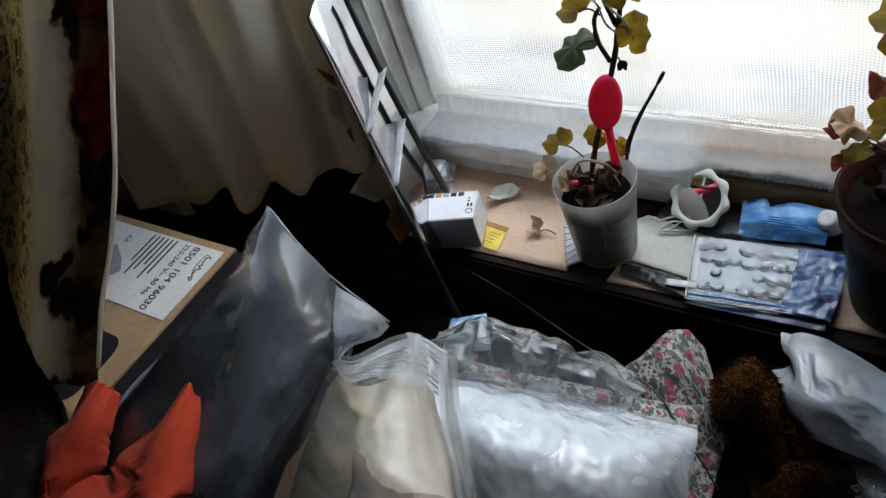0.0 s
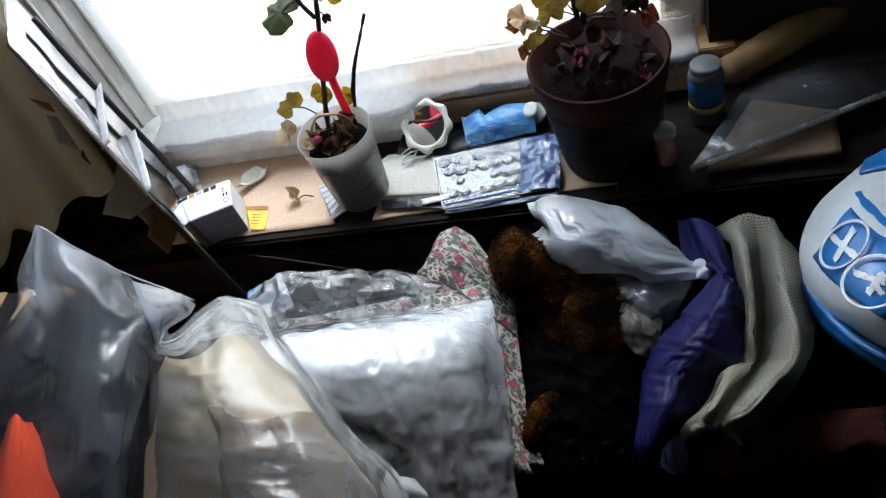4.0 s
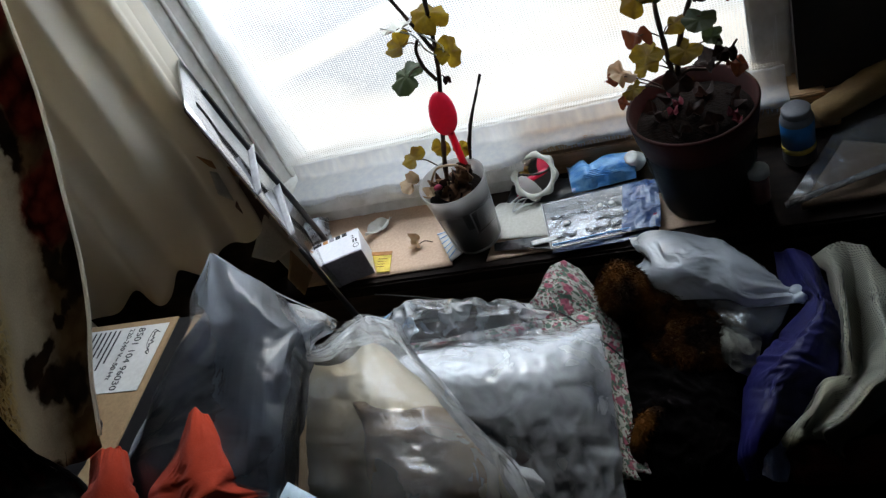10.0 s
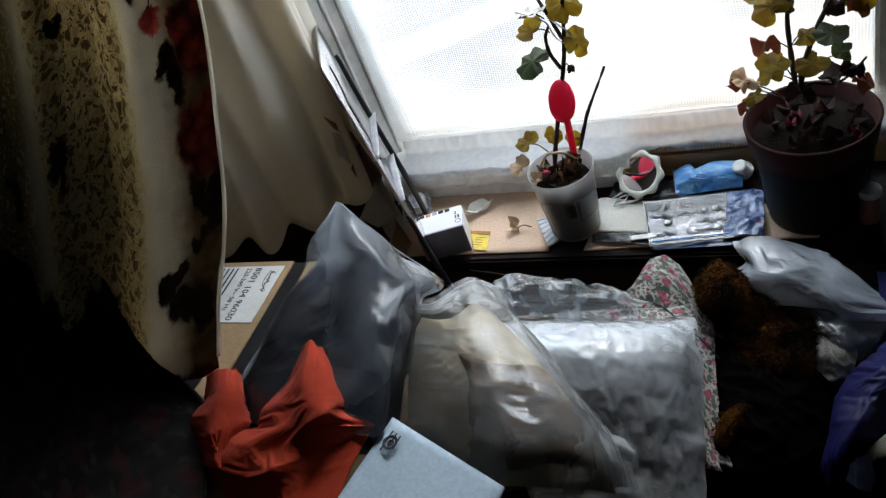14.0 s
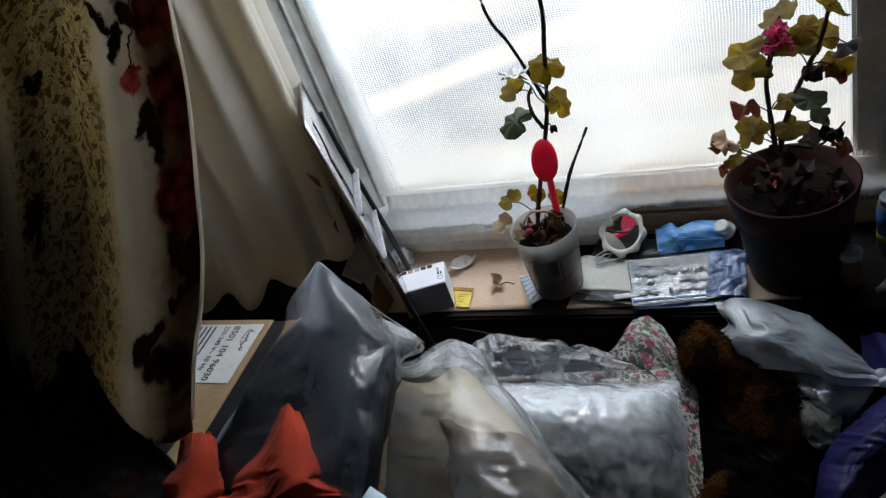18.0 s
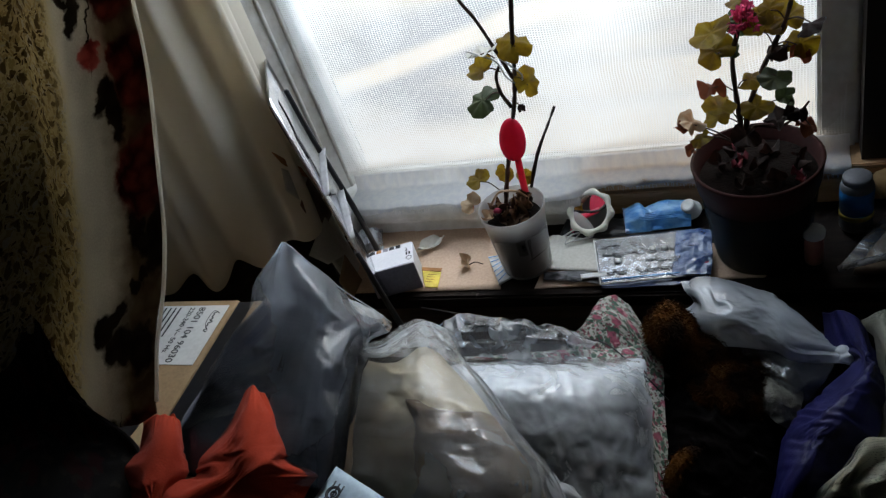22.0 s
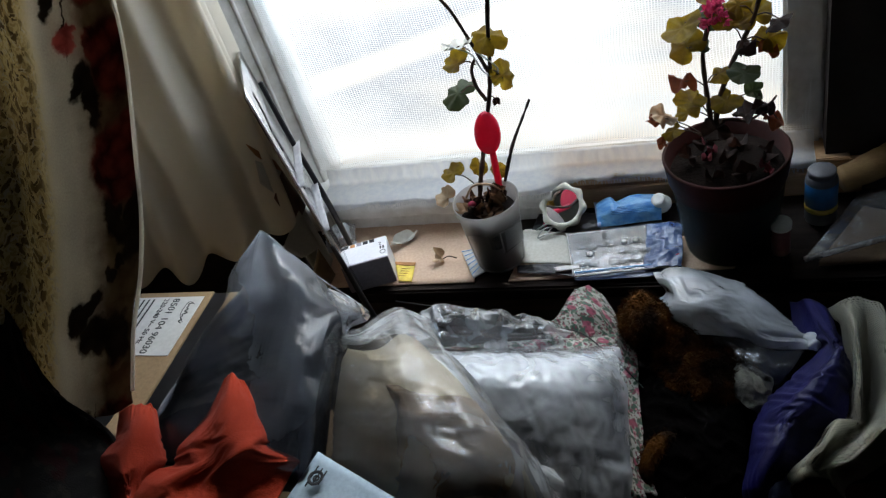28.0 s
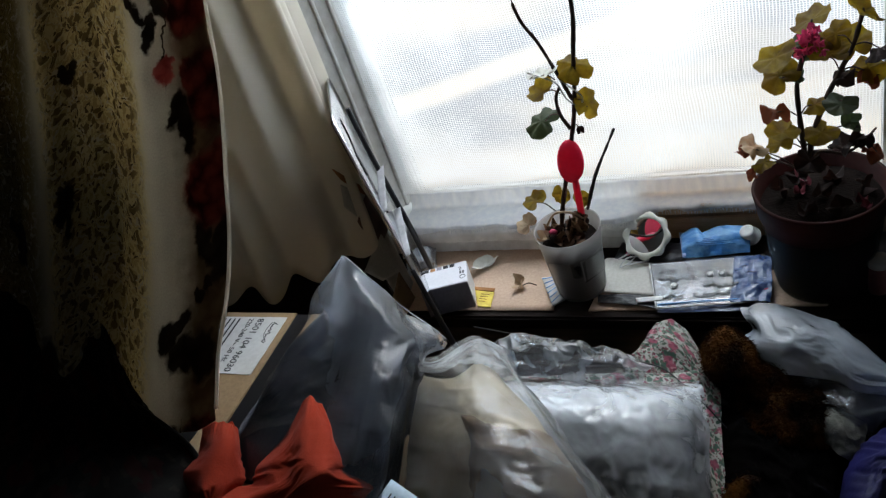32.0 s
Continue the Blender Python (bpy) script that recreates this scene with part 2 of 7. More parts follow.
# darker copy of the brown cardboard: shade at the sill's far end, as colour
CARD_SHADED = mat("shaded_brown_card", (0.20, 0.13, 0.08), 0.85, (0.15, 0.10, 0.06), 10, 0.2, 200)
CARD_PALE = mat("pale_cardboard", (0.60, 0.43, 0.31), 0.75, (0.53, 0.37, 0.26), 9, 0.12, 220)
PAPER_GREY = mat("grey_card", (0.62, 0.60, 0.53), 0.8, (0.56, 0.54, 0.48), 11, 0.1, 200)
BLISTER_CARD = mat("silver_grey_card", (0.46, 0.47, 0.46), 0.5, (0.40, 0.41, 0.41), 30, 0.2, 160)
WHITE_PAPER = mat("white_paper", (0.66, 0.66, 0.65), 0.7, (0.58, 0.58, 0.57), 12, 0.1, 150)
INK = mat("black_ink", (0.03, 0.03, 0.035), 0.7, None, 30, 0.0)
BLACK = mat("black_plastic", (0.015, 0.015, 0.018), 0.35, None, 30, 0.1)
GREY_TIE = mat("grey_ribbon", (0.42, 0.42, 0.43), 0.5, None, 30, 0.2)
DULL_MIRROR = mat("dusty_mirror", (0.62, 0.63, 0.64), 0.10, (0.5, 0.5, 0.52), 5, 0.02, 30, metal=1.0)
MIRROR = mat("mirror_silver", (0.88, 0.89, 0.90), 0.03, (0.85, 0.86, 0.87), 3, 0.0, 20, metal=1.0)
SOIL = mat("dry_soil", (0.010, 0.0055, 0.004), 0.95, (0.005, 0.003, 0.002), 60, 1.0, 220, spec=0.1)
TERRA = mat("terracotta_plastic", (0.036, 0.006, 0.004), 0.6, (0.020, 0.004, 0.003), 14, 0.1, 120, spec=0.1)
PINK = mat("pink_plastic", (0.88, 0.055, 0.14), 0.35, (0.80, 0.045, 0.12), 20, 0.05, 120, through_light=0.5)
STEM = mat("woody_stem", (0.10, 0.055, 0.035), 0.8, (0.05, 0.03, 0.02), 60, 0.8, 250)
STICK = mat("dark_twig", (0.035, 0.022, 0.02), 0.8, None, 60, 0.8, 250)
LEAF_Y = mat("yellow_green_leaf", (0.34, 0.235, 0.014), 0.55, (0.17, 0.10, 0.010), 30, 0.4, 200, through_light=0.75)
LEAF_G = mat("green_leaf", (0.055, 0.07, 0.025), 0.55, (0.04, 0.06, 0.02), 40, 0.4, 200, through_light=0.45)
LEAF_R = mat("withered_red_leaf", (0.22, 0.05, 0.018), 0.6, (0.18, 0.05, 0.02), 40, 0.5, 200, through_light=0.5)
LEAF_D = mat("withered_dark_leaf", (0.030, 0.011, 0.007), 0.8, (0.014, 0.006, 0.004), 40, 0.5, 200, through_light=0.25)
PETAL = mat("pink_petal", (0.65, 0.06, 0.16), 0.6, (0.45, 0.04, 0.1), 60, 0.3, 200, through_light=0.4)
PETAL_DRY = mat("faded_pink_petal", (0.32, 0.05, 0.08), 0.8, (0.18, 0.03, 0.045), 60, 0.3, 200)
DRY = mat("dry_leaf", (0.36, 0.20, 0.10), 0.8, (0.55, 0.42, 0.28), 50, 0.5, 200, through_light=0.2)
BROWN_LEAF = mat("brown_dry_leaf", (0.17, 0.085, 0.04), 0.8, (0.08, 0.038, 0.018), 50, 0.5, 200, through_light=0.25)
BEIGE = mat("beige_cloth", (0.66, 0.59, 0.44), 0.9, (0.48, 0.39, 0.25), 9, 0.4, 400, sheen=0.1)
TOWEL = mat("brown_towel", (0.30, 0.20, 0.105), 0.95, (0.11, 0.062, 0.03), 16, 0.6, 400, sheen=0.2)
NAVY = mat("dark_navy_cloth", (0.012, 0.017, 0.042), 0.9, (0.006, 0.008, 0.016), 9, 0.4, 300, sheen=0.2)
BLACK_CLOTH = mat("black_cloth", (0.003, 0.0025, 0.0025), 1.0, (0.002, 0.002, 0.002), 9, 0.3, 300, spec=0.0)
ORANGE = mat("orange_cotton", (0.34, 0.032, 0.010), 0.9, (0.27, 0.024, 0.008), 8, 0.35, 600, sheen=0.02, spec=0.2)
PURPLE = mat("purple_nylon", (0.008, 0.008, 0.070), 0.5, (0.006, 0.006, 0.05), 8, 0.25, 300, spec=0.25)
LILAC = mat("pale_blue_nylon", (0.22, 0.28, 0.52), 0.45, None, 8, 0.25, 300)
PLUSH = mat("brown_plush", (0.095, 0.034, 0.005), 0.95, (0.010, 0.004, 0.0015), 22, 1.0, 220, spec=0.1, low=0.40, high=0.66)
BLUE = mat("blue_vinyl", (0.02, 0.20, 0.56), 0.35, None, 10, 0.05, 80, coat=0.3)
WHITE_VINYL = mat("white_vinyl", (0.74, 0.77, 0.79), 0.35, (0.66, 0.69, 0.72), 10, 0.05, 80, coat=0.3)
TUBE_BLUE = mat("blue_tube", (0.05, 0.24, 0.62), 0.35, (0.18, 0.42, 0.72), 45, 0.3, 160, coat=0.3, stretch=(1, 3, 1))
CAP_GREY = mat("grey_cap_plastic", (0.16, 0.16, 0.17), 0.5, None, 20, 0.05)
CAP_WHITE = mat("white_cap_plastic", (0.80, 0.80, 0.78), 0.4, None, 20, 0.05)
YELLOW = mat("yellow_paper", (0.80, 0.62, 0.10), 0.7, None, 30, 0.1)
PHOTO = mat("faded_photograph", (0.20, 0.11, 0.08), 0.4, (0.12, 0.07, 0.055), 30, 0.1)
BROWN_PRINT = mat("brown_print", (0.45, 0.20, 0.06), 0.7, None, 30, 0.1)
FOIL_PRINT = mat("blue_printed_foil", (0.10, 0.30, 0.60), 0.25, (0.75, 0.78, 0.80), 40, 0.3, 90, coat=0.4)
RED = mat("dark_red_cloth", (0.07, 0.007, 0.004), 0.9, None, 10, 0.3, 300)
ENVELOPE = mat("pale_blue_envelope", (0.44, 0.54, 0.62), 0.7, (0.40, 0.50, 0.58), 8, 0.15, 220)
BOX_WHITE = mat("white_carton", (0.74, 0.74, 0.77), 0.5, (0.68, 0.68, 0.71), 14, 0.08, 200)
BOX_GREY = mat("grey_carton", (0.30, 0.28, 0.32), 0.4, (0.26, 0.24, 0.28), 14, 0.08, 200)
MIRROR_RIM = mat("ivory_plastic", (0.76, 0.75, 0.66), 0.4, (0.7, 0.69, 0.6), 20, 0.05)
CURTAIN = mat("ivory_curtain", (0.88, 0.83, 0.73), 0.85, (0.82, 0.76, 0.65), 5, 0.15, 600, stretch=(2, 2, 0.4), through_light=0.6)
BAG_FILM = film("clear_bag_film", (0.74, 0.82, 0.94), 0.02, 0.11, 0.20, 13, 0.10, 60, 0.85, 1.1, (0.015, 0.095, 0.55), 22)
WRAP_FILM = film("clear_wrapping_film", (0.80, 0.85, 0.90), 0.06, 0.30, 0.18, 13, 0.15, 60, 0.5, 2.0)
BAG_FILM_2 = film("thick_clear_bag_film", (0.92, 0.93, 0.93), 0.13, 0.33, 0.20, 9, 0.10, 50, 0.45, 1.1, None, 22)
MILK_FILM = film("folded_milky_film", (0.92, 0.95, 0.98), 0.32, 0.62, 0.15, 24, 0.10, 60, 0.45, 2.0)
SLEEVE_FILM = film("pillow_sleeve_film", (0.88, 0.93, 0.99), 0.26, 0.50, 0.16, 22, 0.20, 70, 0.25, 1.9, None, 60)
BUCKET = film("milky_bucket_plastic", (0.78, 0.76, 0.74), 0.07, 0.17, 0.35, 20, 0.03, 60, 0.6, 0.7, (0.080, 0.122, 0.45))
WRAP = film("cloudy_wrap", (0.45, 0.55, 0.55), 0.0, 0.05, 0.4, 12, 0.3, 60, 0.4, 0.12)
WHITE_BAG = film("milky_white_bag_film", (0.86, 0.91, 0.97), 0.55, 0.95, 0.20, 8, 0.08, 60, 0.35, 1.8)
CRINKLE = film("crinkled_clear_film", (0.90, 0.93, 0.97), 0.16, 0.44, 0.12, 30, 0.10, 90, 0.40, 2.6)
BUBBLE = film("blister_film", (0.92, 0.95, 0.98), 0.03, 0.08, 0.14, 50, 0.0, 120, 0.5, 1.0)
PILLOW_SHEEN = mat("white_pillow_cotton", (0.82, 0.82, 0.80), 0.8, (0.70, 0.70, 0.71), 7, 0.4, 120)
NET = lace("white_window_net", (0.92, 0.92, 0.90), 0.0046, 0.10, 0.26)
# dark copy of the cream knit, with the shade put into the colour
KNIT_SHADED = mat("shaded_knit", (0.15, 0.145, 0.12), 0.95, (0.10, 0.095, 0.08), 40, 0.5, 500)
HEM = mat("white_net_hem", (0.88, 0.88, 0.87), 0.9, (0.80, 0.81, 0.83), 90, 0.3, 420, stretch=(1, 1, 0.2), through_light=0.75)
KNIT = lace("white_lace_knit", (0.74, 0.72, 0.62), 0.0052, 0.27, 0.42)
ROSE_CLOTH = print_cloth("rose_print_cotton", (0.46, 0.45, 0.40),
                         [((0.05, 0.10, 0.07), 44, 0.27, 0.3, None), ((0.04, 0.09, 0.06), 95, 0.30, 0.9, None), ((0.10, 0.12, 0.08), 160, 0.26, 2.2, None),
                          ((0.30, 0.06, 0.10), 30, 0.22, 1.6, None), ((0.50, 0.20, 0.23), 48, 0.13, 1.9, None), ((0.16, 0.04, 0.06), 120, 0.24, 2.7, None)], 60, coat=0.2)
DRAPE = print_cloth("flowered_drape", (0.62, 0.56, 0.46),
                    [((0.62, 0.52, 0.31), 140, 0.66, 0.2, (0.13, 0.30)), ((0.46, 0.35, 0.18), 210, 0.42, 0.8, (0.14, 0.29)), ((0.20, 0.14, 0.07), 60, 0.28, 3.1, (0.14, 0.29)), ((0.13, 0.09, 0.05), 95, 0.20, 4.4, (0.14, 0.29)),
                     ((0.30, 0.23, 0.10), 140, 0.66, 0.4, (-0.03, 0.11)), ((0.18, 0.13, 0.05), 200, 0.42, 0.9, (-0.03, 0.10))], 22, through_light=0.62)


def figures(m, sets, wobble=0.013, grain=55.0, period=0.42, start=1.13):
    """Printed figures on a cloth whose UV is metres across and height: soft lobed patches (u, z, half width, half height, turn) in two inks, repeated up the cloth."""
    t = m.node_tree
    n, link = t.nodes, t.links.new
    b = n["Principled BSDF"]
    base = b.inputs["Base Color"].links[0].from_socket
    co = n.new("ShaderNodeTexCoord")
    wob = n.new("ShaderNodeTexNoise")
    wob.inputs["Scale"].default_value, wob.inputs["Detail"].default_value = grain, 4
    link(co.outputs["UV"], wob.inputs[0])
    ad = n.new("ShaderNodeMix")
    ad.data_type, ad.blend_type = "RGBA", "LINEAR_LIGHT"
    ad.inputs[0].default_value = wobble
    link(co.outputs["UV"], ad.inputs[6])
    link(wob.outputs[1], ad.inputs[7])
    sep = n.new("ShaderNodeSeparateXYZ")
    link(ad.outputs[2], sep.inputs[0])
    wrap = n.new("ShaderNodeMath")
    wrap.operation = "WRAP"
    wrap.inputs[1].default_value, wrap.inputs[2].default_value = start + period, start
    link(sep.outputs[1], wrap.inputs[0])
    com = n.new("ShaderNodeCombineXYZ")
    link(sep.outputs[0], com.inputs[0])
    link(wrap.outputs[0], com.inputs[1])
    petals = n.new("ShaderNodeTexVoronoi")
    petals.voronoi_dimensions = "2D"
    petals.inputs["Scale"].default_value = 55
    link(com.outputs[0], petals.inputs[0])
    for places, dark, light, soft in sets:
        fac = None
        for u, z, w, h, turn in places:
            mp = n.new("ShaderNodeMapping")
            mp.vector_type = "TEXTURE"
            mp.inputs["Location"].default_value = (u, z, 0)
            mp.inputs["Rotation"].default_value = (0, 0, radians(turn))
            mp.inputs["Scale"].default_value = (w, h, 1)
            link(com.outputs[0], mp.inputs[0])
            ln = n.new("ShaderNodeVectorMath")
            ln.operation = "LENGTH"
            link(mp.outputs[0], ln.inputs[0])
            mr = n.new("ShaderNodeMapRange")
            mr.inputs[1].default_value, mr.inputs[2].default_value = 1.0 + soft, 1.0 - soft
            link(ln.outputs[1], mr.inputs[0])
            if fac is None:
                fac = mr.outputs[0]
            else:
                mx = n.new("ShaderNodeMath")
                mx.operation = "MAXIMUM"
                link(fac, mx.inputs[0])
                link(mr.outputs[0], mx.inputs[1])
                fac = mx.outputs[0]
        ink = n.new("ShaderNodeValToRGB")
        ink.color_ramp.elements[0].position, ink.color_ramp.elements[1].position = 0.15, 0.75
        ink.color_ramp.elements[0].color, ink.color_ramp.elements[1].color = (*light, 1), (*dark, 1)
        link(petals.outputs["Distance"], ink.inputs[0])
        mix = n.new("ShaderNodeMix")
        mix.data_type = "RGBA"
        link(fac, mix.inputs[0])
        link(base, mix.inputs[6])
        link(ink.outputs[0], mix.inputs[7])
        base = mix.outputs[2]
    link(base, b.inputs["Base Color"])
    for node in list(n):
        if node.bl_idname == "ShaderNodeBsdfTranslucent":
            link(base, node.inputs[0])


figures(DRAPE, [
    ([(0.402, 1.33, 0.046, 0.60, 0)], (0.13, 0.090, 0.054), (0.20, 0.145, 0.09), 0.35),
    ([(0.364, 1.384, 0.010, 0.030, 8), (0.352, 1.398, 0.008, 0.020, -25), (0.378, 1.268, 0.010, 0.024, 30), (0.398, 1.256, 0.011, 0.034, -5), (0.412, 1.272, 0.012, 0.026, -30),
      (0.320, 1.495, 0.007, 0.016, 50), (0.334, 1.478, 0.008, 0.020, -20), (0.348, 1.500, 0.008, 0.018, 25), (0.308, 1.508, 0.007, 0.014, 70), (0.350, 1.470, 0.0015, 0.05, -10),
      (0.336, 1.186, 0.014, 0.016, 20), (0.352, 1.197, 0.009, 0.016, -40), (0.360, 1.166, 0.022, 0.018, 0), (0.386, 1.160, 0.018, 0.026, 20), (0.372, 1.222, 0.006, 0.010, 30), (0.384, 1.230, 0.006, 0.010, -20),
      (0.180, 1.432, 0.013, 0.007, 0), (0.188, 1.439, 0.006, 0.009, -20), (0.172, 1.439, 0.005, 0.008, 20), (0.164, 1.312, 0.011, 0.016, 10), (0.154, 1.300, 0.009, 0.009, 60), (0.166, 1.288, 0.004, 0.018, 0),
      (0.064, 1.272, 0.011, 0.026, 5), (0.050, 1.290, 0.008, 0.010, 40), (0.020, 1.435, 0.013, 0.012, 0), (0.124, 1.150, 0.020, 0.030, 10)], (0.035, 0.025, 0.017), (0.06, 0.042, 0.028), 0.16),
    ([(0.386, 1.318, 0.030, 0.036, 0), (0.410, 1.335, 0.016, 0.026, 10), (0.396, 1.408, 0.026, 0.036, 0), (0.378, 1.425, 0.014, 0.020, 20), (0.385, 1.49, 0.030, 0.030, 0)], (0.055, 0.016, 0.011), (0.21, 0.060, 0.042), 0.14),
    ([(0.344, 1.438, 0.011, 0.011, 20), (0.352, 1.444, 0.006, 0.008, 0)], (0.26, 0.07, 0.06), (0.46, 0.15, 0.12), 0.16)], wobble=0.010, grain=80.0)
LINING = print_cloth("dark_flowered_lining", (0.009, 0.007, 0.006), [((0.026, 0.005, 0.005), 22, 0.34, 0.6, None), ((0.020, 0.016, 0.012), 34, 0.22, 1.4, None)], 30)
LINING.node_tree.nodes["Principled BSDF"].inputs["Specular IOR Level"].default_value = 0.05

# ---- building blocks ----
BASE = {}


def thing(name, at, label, category, group="", kind=""):
    """An empty at the thing's base, for its parts."""
    ob = new(name)
    ob.location = at
    ob.empty_display_size = 0.02
    BASE[ob] = Vector(at)
    return tagged(ob, label, category, group, kind)


def solid(name, me, material, label="", category="", group="", kind=""):
    ob = new(name, me)
    me.materials.append(material)
    return tagged(ob, label, category, group, kind)


def part(name, me, material, parent, label=""):
    """One mesh, given in world metres, as a part of a thing or of a part."""
    at = BASE[parent]
    me.transform(Matrix.Translation(-at))
    ob = new(name, me)
    me.materials.append(material)
    ob.parent = parent
    BASE[ob] = at
    return tagged(ob, label)


def mesh_of(bm, smooth=True):
    me = bpy.data.meshes.new("mesh")
    bm.to_mesh(me)
    bm.free()
    if smooth:
        me.polygons.foreach_set("use_smooth", [True] * len(me.polygons))
    return me


def block(x0, x1, y0, y1, z0, z1, bevel=0.003, turn=None):
    bm = bmesh.new()
    bmesh.ops.create_cube(bm, size=1.0)
    for v in bm.verts:
        v.co = Vector(((x0 + x1) / 2 + v.co.x * (x1 - x0), (y0 + y1) / 2 + v.co.y * (y1 - y0), (z0 + z1) / 2 + v.co.z * (z1 - z0)))
    if bevel:
        bmesh.ops.bevel(bm, geom=bm.edges[:], offset=bevel, segments=2, affect="EDGES")
    if turn is not None:
        bmesh.ops.transform(bm, matrix=turn, verts=bm.verts)
    return mesh_of(bm, False)


def spin(at, degrees):
    """A turn about the upright through a place."""
    return Matrix.Translation(at) @ Matrix.Rotation(radians(degrees), 4, "Z") @ Matrix.Translation(-Vector(at))


def lathe(profile, at, sides=48, m=None, wobble=0.0):
    """A turned form from (radius, height) pairs, standing at a place."""
    bm = bmesh.new()
    rings = []
    for r, h in profile:
        rings.append([bm.verts.new((r * (1 + wobble * math.sin(3 * a + h * 20)) * math.cos(a), r * (1 + wobble * math.cos(2 * a)) * math.sin(a), h))
                      for a in (2 * math.pi * k / sides for k in range(sides))])
    for a, b in zip(rings, rings[1:]):
        for k in range(sides):
            bm.faces.new((a[k], a[(k + 1) % sides], b[(k + 1) % sides], b[k]))
    for ring, flip in ((rings[0], True), (rings[-1], False)):
        bm.faces.new(ring[::-1] if flip else ring)
    bmesh.ops.recalc_face_normals(bm, faces=bm.faces)
    bmesh.ops.transform(bm, matrix=Matrix.Translation(at) @ (m or Matrix()), verts=bm.verts)
    return mesh_of(bm)


def curve_points(points, steps=8):
    """A smooth line through a few places."""
    p = [Vector(q) for q in points]
    p = [2 * p[0] - p[1]] + p + [2 * p[-1] - p[-2]]
    out = []
    for a, b, c, d in zip(p, p[1:], p[2:], p[3:]):
        for k in range(steps):
            t = k / steps
            out.append(0.5 * (2 * b + (c - a) * t + (2 * a - 5 * b + 4 * c - d) * t * t + (3 * b - a - 3 * c + d) * t ** 3))
    out.append(p[-2])
    return out


def tube(points, r0, r1=None, sides=8, steps=6, knots=0.0):
    """A round rod along a smooth line, tapering from r0 to r1, closed at both ends."""
    r1 = r0 if r1 is None else r1
    line = curve_points(points, steps)
    bm = bmesh.new()
    rings = []
    for k, p in enumerate(line):
        d = (line[min(k + 1, len(line) - 1)] - line[max(k - 1, 0)]).normalized()
        q = d.to_track_quat("Z", "Y")
        r = (r0 + (r1 - r0) * k / (len(line) - 1)) * (1 + knots * noise.noise(p * 90))
        rings.append([bm.verts.new(p + q @ Vector((r * math.cos(a), r * math.sin(a), 0))) for a in (2 * math.pi * j / sides for j in range(sides))])
    for a, b in zip(rings, rings[1:]):
        for j in range(sides):
            bm.faces.new((a[j], a[(j + 1) % sides], b[(j + 1) % sides], b[j]))
    bm.faces.new(rings[0][::-1])
    bm.faces.new(rings[-1])
    return mesh_of(bm)


def smooth_grid(rows, nu, nv):
    """A fine grid of places through a coarse one."""
    g = np.array(rows, float)

    def along(a, n):
        k = a.shape[0]
        a = np.concatenate([2 * a[:1] - a[1:2], a, 2 * a[-1:] - a[-2:-1]])
        s = np.linspace(0, k - 1 - 1e-9, n)
        i = s.astype(int)
        t = (s - i)[:, None, None]
        p, q, r, w = a[i], a[i + 1], a[i + 2], a[i + 3]
        return 0.5 * (2 * q + (r - p) * t + (2 * p - 5 * q + 4 * r - w) * t ** 2 + (3 * q - p - 3 * r + w) * t ** 3)

    g = along(g, nv)
    return along(g.transpose(1, 0, 2), nu).transpose(1, 0, 2)


def grid_normals(g):
    du, dv = np.gradient(g, axis=1), np.gradient(g, axis=0)
    n = np.cross(du, dv)
    return n / (np.linalg.norm(n, axis=2, keepdims=True) + 1e-12)


def crumple(g, amount, scale, seed, stretch=(1, 1, 1)):
    """Crumpled film: flat facets between straight creases that run at chance angles."""
    rng = random.Random(seed)
    p = g * np.array(stretch) * scale
    p = p + 0.30 * np.sin(p[..., [1, 2, 0]] * 0.8 + seed)
    out = np.zeros(g.shape[:2])
    for k in range(11):
        d = np.array([rng.uniform(-1, 1) for _ in range(3)])
        e = np.array([rng.uniform(-1, 1) for _ in range(3)])
        s = (p @ (d / np.linalg.norm(d))) * (0.30 + 0.16 * k) + rng.uniform(0, 5)
        here = np.clip(np.sin(p @ e * 0.6 + rng.uniform(0, 6)) * 1.2 + 0.35, 0, 1)
        out += here * np.abs(s - np.round(s)) * 2 / (0.6 + 0.45 * k)
    return (out - out.mean()) * amount


def creases(g, amount, scale, seed, stretch=(1, 1, 1), sharp=0.5):
    """Folds: rounded swells, and thin sharp ridges where a noise changes sign, at three scales."""
    if sharp >= 1:
        return crumple(g, amount, scale, seed, stretch)
    out = np.zeros(g.shape[:2])
    for idx in np.ndindex(*out.shape):
        p = Vector(g[idx] * stretch) * scale + Vector((seed * 7.3, seed * 3.1, seed))
        p += 0.45 * noise.noise_vector(p * 0.6)
        a, b, c = noise.noise(p), noise.noise(p * 2.1 + Vector((5, 2, 9))), noise.noise(p * 4.7 + Vector((1, 7, 3)))
        swell = 0.75 * noise.noise(p * 0.55 + Vector((3, 3, 3))) + 0.30 * a
        ridge = 0.60 * max(0.0, 1 - abs(a) * 4) ** 1.4 + 0.40 * max(0.0, 1 - abs(b) * 4) ** 1.4 + 0.16 * max(0.0, 1 - abs(c) * 3.5)
        out[idx] = swell * (1 - 0.5 * sharp) + ridge * sharp
    return out * amount


